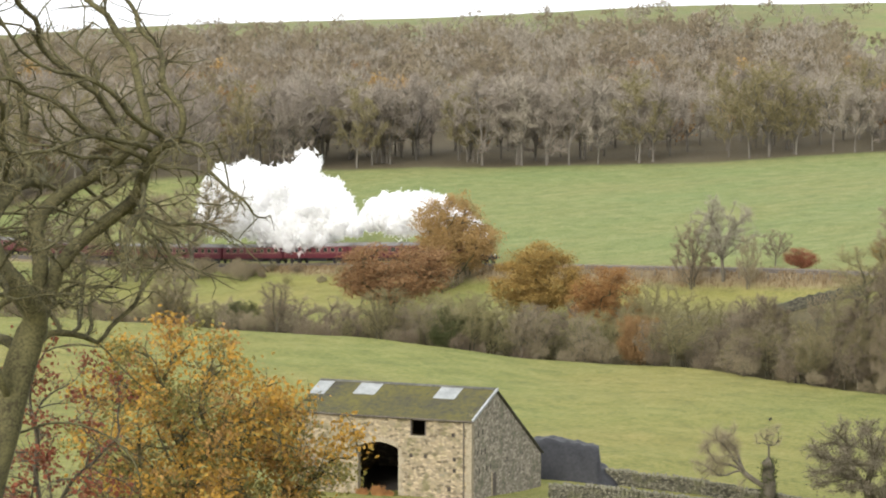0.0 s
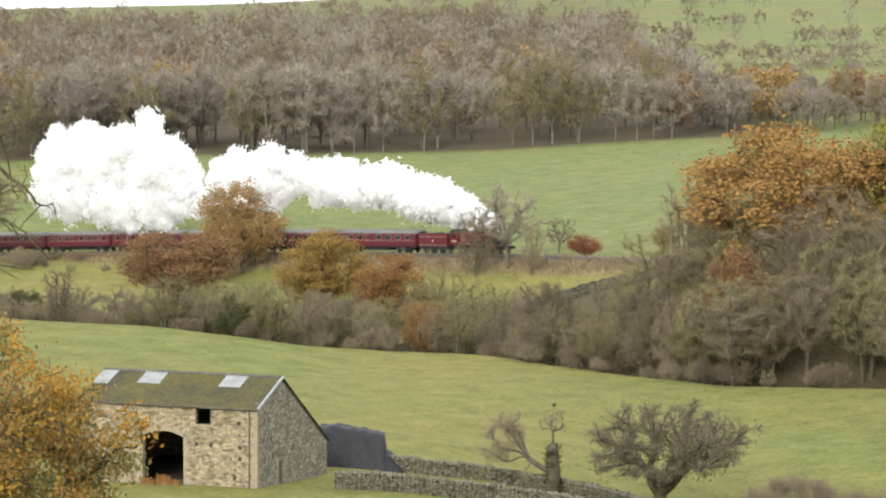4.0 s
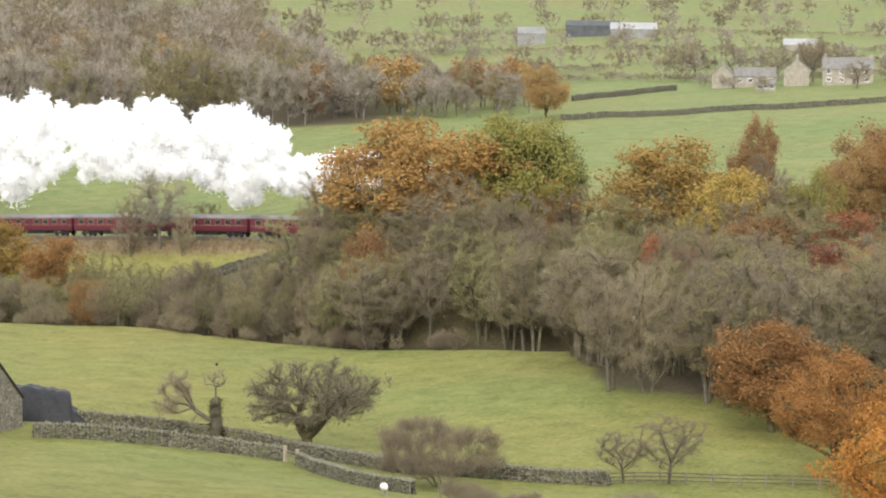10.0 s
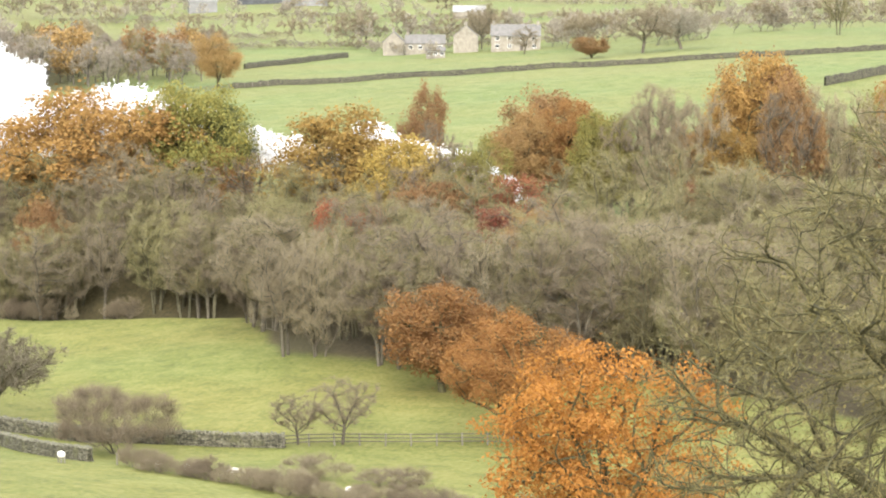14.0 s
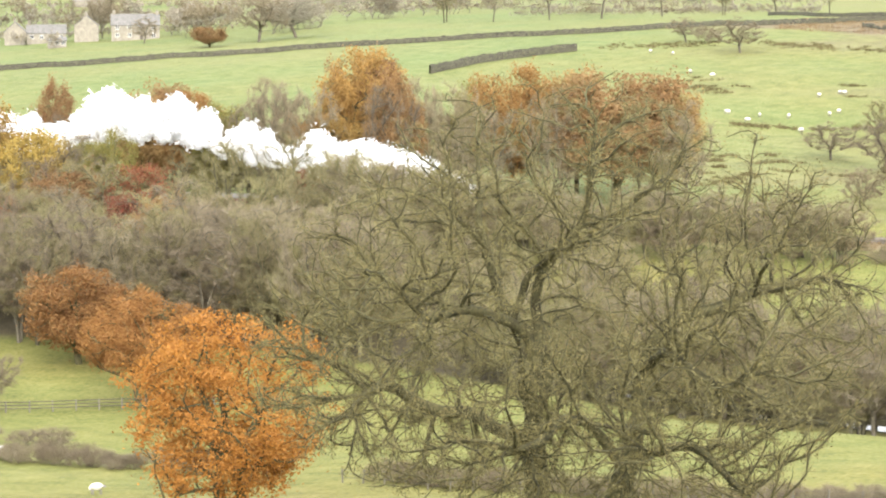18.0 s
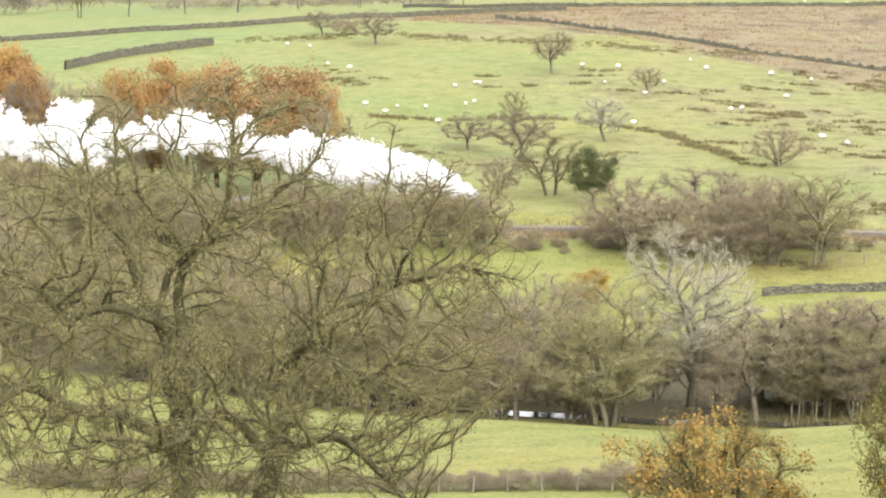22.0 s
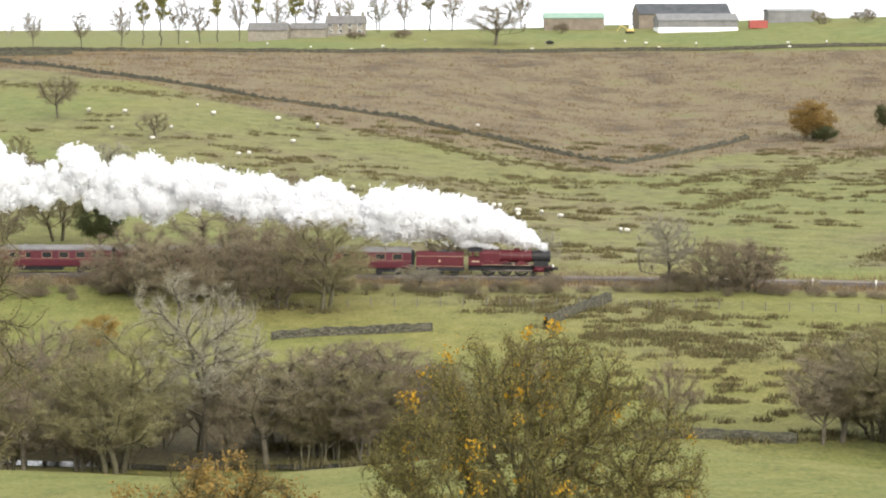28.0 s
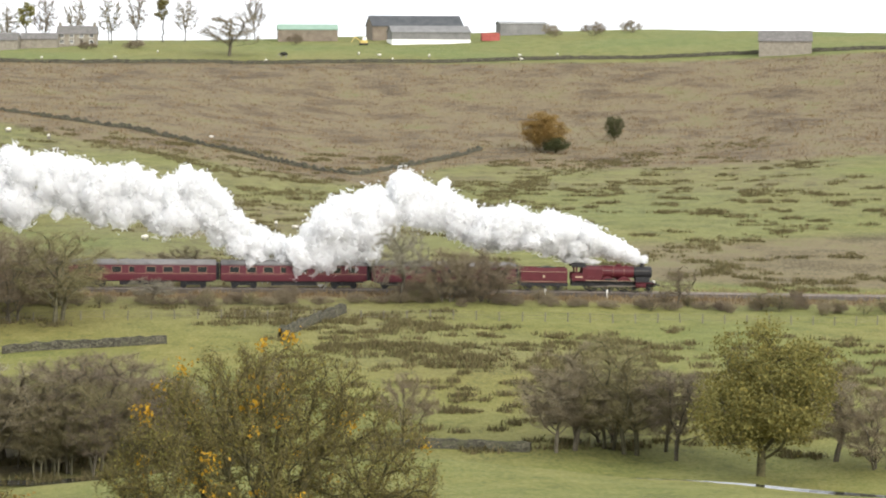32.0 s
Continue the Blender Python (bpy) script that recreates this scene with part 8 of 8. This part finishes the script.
def steam_material():
    m, n, l, b = material("white_steam", 1.0)
    co = n.new("ShaderNodeTexCoord").outputs["Object"]
    x = noise_node(n, l, 1.4, 6, co, 0.65)
    r = ramp_node(n, [(0.3, (0.95, 0.95, 0.955)), (0.7, (0.985, 0.985, 0.985))])
    l.new(x.outputs["Fac"], r.inputs["Fac"])
    l.new(r.outputs["Color"], b.inputs["Base Color"])
    b.inputs["Specular IOR Level"].default_value = 0.0
    bp = n.new("ShaderNodeBump")
    bp.inputs["Strength"].default_value, bp.inputs["Distance"].default_value = 0.35, 0.35
    l.new(x.outputs["Fac"], bp.inputs["Height"])
    l.new(bp.outputs["Normal"], b.inputs["Normal"])
    tr = n.new("ShaderNodeBsdfTranslucent")
    l.new(r.outputs["Color"], tr.inputs["Color"])
    mx = n.new("ShaderNodeMixShader")
    mx.inputs["Fac"].default_value = 0.66
    l.new(b.outputs["BSDF"], mx.inputs[1])
    l.new(tr.outputs["BSDF"], mx.inputs[2])
    # thin vapour lets some light straight through
    clear = n.new("ShaderNodeBsdfTransparent")
    veil = n.new("ShaderNodeMixShader")
    veil.inputs["Fac"].default_value = 0.35
    l.new(mx.outputs["Shader"], veil.inputs[1])
    l.new(clear.outputs["BSDF"], veil.inputs[2])
    l.new(veil.outputs["Shader"], n["Material Output"].inputs["Surface"])
    return m


STEAM = steam_material()


def puff_mesh(seed, subdivisions=3):
    """A billow of radius about 1: a lump with smaller lumps on it, and loose shreds of vapour about its skin."""
    bm = bmesh.new()
    bmesh.ops.create_icosphere(bm, subdivisions=subdivisions, radius=1.0)
    for v in bm.verts:
        p = v.co.copy()
        q = p * 1.5 + Vector((seed * 7.3, seed * 1.9, 0))
        k = 0.58 + 0.50 * abs(noise.noise(q)) + 0.40 * abs(noise.noise(q * 2.2)) + 0.26 * abs(noise.noise(q * 5.0))
        v.co = Vector((p.x * 1.12, p.y, p.z * 0.94)) * min(k, 1.15)
    bm.verts.ensure_lookup_table()
    rng = np.random.default_rng(seed + 50)
    skin = [v.co.copy() for v in bm.verts]
    for _ in range(420):
        c = skin[int(rng.integers(0, len(skin)))] * (0.92 + 0.34 * rng.random() ** 2.0)
        s = rng.uniform(0.05, 0.15)
        c = c + Vector(rng.normal(0, 0.05, 3))
        bm.faces.new([bm.verts.new(c + Vector(rng.normal(0, s, 3))) for _ in range(3)])
    return bm_mesh("puff", bm, STEAM, True)


def plume_span(te):
    """Top and foot of the steam that left the chimney at te, three seconds later, above the rail."""
    ts = [-9.8, -9.0, -8.4, -8.0, -7.6, -6.7, -5.7, -5.4, -5.0, -4.4, -4.0, -3.7, -3.3, -2.6, -2.2, -1.8, -0.9, -0.5, 0.2, 1.1, 1.2, 1.6, 2.3, 2.5, 3.0, 3.6, 4.0, 4.6, 5.2, 6.7, 10.4, 10.7, 11.2, 11.6, 12.7, 13.0, 13.6, 13.9, 14.4, 15.0, 15.5, 15.9, 16.1, 16.9, 17.6, 18.1, 18.4, 19.0, 19.5, 19.9, 20.1, 20.7, 21.1, 21.6, 22.0, 22.5, 22.8, 23.3, 23.8, 24.3, 24.7, 25.3, 25.6, 25.9, 26.2, 26.6, 27.0, 27.3, 27.6, 28.0, 28.3, 28.7, 29.3, 29.9]
    top = [16.4, 14.4, 9.2, 13.5, 15.0, 15.7, 14.1, 17.5, 19.1, 15.6, 12.9, 10.2, 6.7, 14.6, 13.3, 16.2, 15.5, 13.6, 16.4, 14.9, 13.2, 17.8, 17.1, 13.1, 15.8, 19.0, 16.5, 15.2, 11.0, 14.9, 11.9, 9.1, 13.0, 18.1, 15.4, 17.4, 15.7, 11.3, 14.7, 11.8, 10.6, 16.6, 12.9, 12.5, 15.7, 12.4, 15.5, 12.3, 14.2, 14.7, 10.0, 12.0, 15.4, 11.2, 14.3, 14.3, 12.8, 14.0, 12.9, 12.8, 13.0, 13.2, 11.0, 7.5, 5.5, 4.6, 6.5, 10.0, 12.0, 12.7, 13.5, 16.9, 15.7, 11.9]
    foot = [4.7, 4.7, 4.6, 4.5, 4.3, 3.9, 2.7, 1.7, 2.3, 3.8, 4.9, 4.7, 5.1, 6.8, 4.8, 3.9, 8.9, 9.8, 8.1, 7.3, 7.8, 8.1, 8.4, 8.3, 7.6, 6.6, 3.8, 7.0, 6.7, 6.0, 7.5, 7.6, 9.9, 10.4, 10.8, 10.5, 9.8, 9.3, 8.5, 7.8, 7.0, 6.3, 6.2, 10.4, 10.0, 9.7, 9.5, 9.1, 8.8, 7.1, 7.0, 8.4, 8.6, 6.6, 6.2, 6.2, 7.5, 7.4, 6.4, 6.8, 5.5, 6.0, 5.0, 2.5, 0.8, 0.2, 0.2, 1.0, 2.5, 3.8, 7.1, 8.9, 8.0, 5.7]
    return np.interp(te, ts, top), np.interp(te, ts, foot)


PUFF_ROWS, STEAM_CLOUDS = [], []
WIND = 4.5   # the wind carries the steam along the line, metres a second


def head_centre(s):
    """Height of the middle of the plume and its half height, s metres behind the chimney."""
    return 4.25 + 4.8 * (1 - math.exp(-s / 9.0)), 0.5 + 3.0 * (1 - math.exp(-s / 5.5))


def new_cloud():
    cloud = tagged(new("steam_cloud"), "billowing white exhaust steam trailing from the locomotive", "steam", "clouds of the plume")
    STEAM_CLOUDS.append(cloud)
    return cloud


def steam_plume():
    """The head of the plume rides with the chimney; billows leave it and hang over the line, spreading and rising."""
    rng = np.random.default_rng(17)
    kinds = [puff_mesh(k) for k in range(8)]
    cloud = new_cloud()
    s, n = 0.0, 0
    while s < 23:
        c, h = head_centre(s)
        for k in range(1 + int(h * 1.6)):
            r = (0.42 + 0.42 * h) * rng.uniform(0.75, 1.15)
            a, d = 2.4 * n + rng.normal(0, 0.3), max(0.0, h - r * 0.9) * math.sqrt(rng.random())
            n += 1
            p = piece("puff", kinds[n % 8], cloud)
            rows, spin = [], rng.uniform(-40, 40, 3)
            w = rng.uniform(0, 6.28, 3)
            for t in np.arange(0, 32.01, 0.8):
                q = (0.25 + 0.08 * h) * np.sin(w + t * np.array([3.1, 2.3, 2.7]))
                rows.append((float(t), pose(-2.35 - s + q[0], d * math.cos(a) * 0.8 + q[1], c + d * math.sin(a) + q[2], *(spin * np.sin(w + t * 1.1)))))
            p.scale = (r, r, r)
            PUFF_ROWS.append((p, rows))
        s += 0.35 + 0.20 * h
    # white steam blowing off above the firebox
    for k in range(16):
        f = k / 15
        p = piece("puff", kinds[k % 8], cloud)
        r = (0.28 + 0.5 * f) * rng.uniform(0.8, 1.2)
        w = rng.uniform(0, 6.28, 3)
        rows = []
        for t in np.arange(0, 32.01, 0.8):
            q = 0.22 * np.sin(w + t * np.array([3.1, 2.3, 2.7]))
            rows.append((float(t), pose(-8.6 - 3.8 * f + q[0], 0.3 * q[1], 3.9 + 0.55 * f + 0.5 * q[2], 20 * q[0], 30 * q[1], 0)))
        p.scale = (r * 1.3, r, r * 0.8)
        PUFF_ROWS.append((p, rows))
    te, k, count = -8.5, 0, 0
    cloud = new_cloud()
    while te < 31.2:
        if count >= 280:
            cloud, count = new_cloud(), 0
        wait = rng.uniform(13.5, 19.5)
        x0 = train_x(te) - 2.35
        off = te + wait / 13.25
        top, foot = plume_span(te)
        mid, half = (top + foot) / 2, (top - foot) / 2
        k += 1
        dz = 2 * ((k * 0.618034) % 1.0) - 1
        dy = rng.uniform(-1, 1) * math.sqrt(max(0.0, 1 - dz * dz))
        small = k % 3 == 0
        r = (rng.uniform(0.8, 1.25) if small else rng.uniform(1.5, 2.25)) * min(1.5, max(0.6, half / 3.4))
        c, h = head_centre(wait)
        z0, y0 = c + rng.uniform(-0.5, 0.5), rng.uniform(-0.5, 0.5)
        z1 = mid + dz * max(0.2, half - (0.45 if small else 0.8) * r)
        y1 = dy * max(0.5, 0.8 * half - 0.7 * r)
        rise = 1.4 if te < 9 else 0.7
        dx = rng.normal(0, 1.0)
        turn, spin = rng.uniform(-180, 180, 3), rng.uniform(-14, 14, 3)

        def at_age(tau, t):
            g = 1 - math.exp(-tau / 1.0)
            z = z0 + (z1 - z0) * g + rise * max(0.0, tau - 1.7) * (0.68 + 0.32 * dz)
            base = float(rail_height(x0)) - float(rail_height(train_x(t) - 9))
            return pose(x0 + dx * g + WIND * tau - train_x(t), y0 + (y1 - y0) * g, z + base, *(turn + spin * min(tau, 6.0)))

        rows = []
        if off > 0:
            rows.append((0.0, pose(-2.35 - wait, y0, z0, *turn)))
            if off > 0.08:
                rows.append((off, pose(-2.35 - wait, y0, z0, *turn)))
        else:
            rows.append((0.0, at_age(-off, 0.0)))
        for tau in (0.12, 0.35, 0.7, 1.2, 2.0, 3.2, 5.0, 7.5, 11.0, 15.0, 20.0, 25.0, 30.0, 35.0):
            t = off + tau
            if rows[-1][0] + 0.07 < t < 31.9:
                rows.append((t, at_age(tau, t)))
        rows.append((32.0, at_age(max(0.0, 32.0 - off), 32.0) if off < 32 else pose(-2.35 - wait, y0, z0, *turn)))
        p = piece("puff", kinds[int(rng.integers(0, 8))], cloud)
        p.scale = (r, r, r)
        PUFF_ROWS.append((p, rows))
        count += 1
        te += rng.uniform(0.6, 1.4) / 30.0


steam_plume()

# ---------------------------------------------------------------- what moves


def train_pose(t, back=0.0, length=19.0):
    """A vehicle whose leading end is back metres behind the buffers: on the rail, tilted with the grade."""
    x = train_x(t) + back
    z0, z1 = float(rail_height(x)), float(rail_height(x - length))
    return pose(x, RAIL_Y, z0, 0, -math.degrees(math.atan2(z0 - z1, length)), 0)


def motions():
    times = [0.5 * k for k in range(65)]
    walk(LOCO, [(t, train_pose(t)) for t in times])
    walk(TENDER, [(t, train_pose(t)) for t in times])
    for ob, f in zip(COACHES, COACH_FRONT):
        walk(ob, [(t, train_pose(t, f)) for t in times])
    for ob in STEAM_CLOUDS:
        walk(ob, [(t, pose(train_x(t), RAIL_Y, float(rail_height(train_x(t) - 9)))) for t in times])
    for w, x, y, r in TURNING:
        step = 1.2 * r / 12.0
        n = int(32 / step)
        walk(w, [(min(32.0, k * 32 / n), pose(x, y, r) @ Matrix.Rotation((train_x(k * 32 / n) + 330) / r, 4, "Y")) for k in range(n + 1)])
    for p, rows in PUFF_ROWS:
        walk(p, rows)


motions()
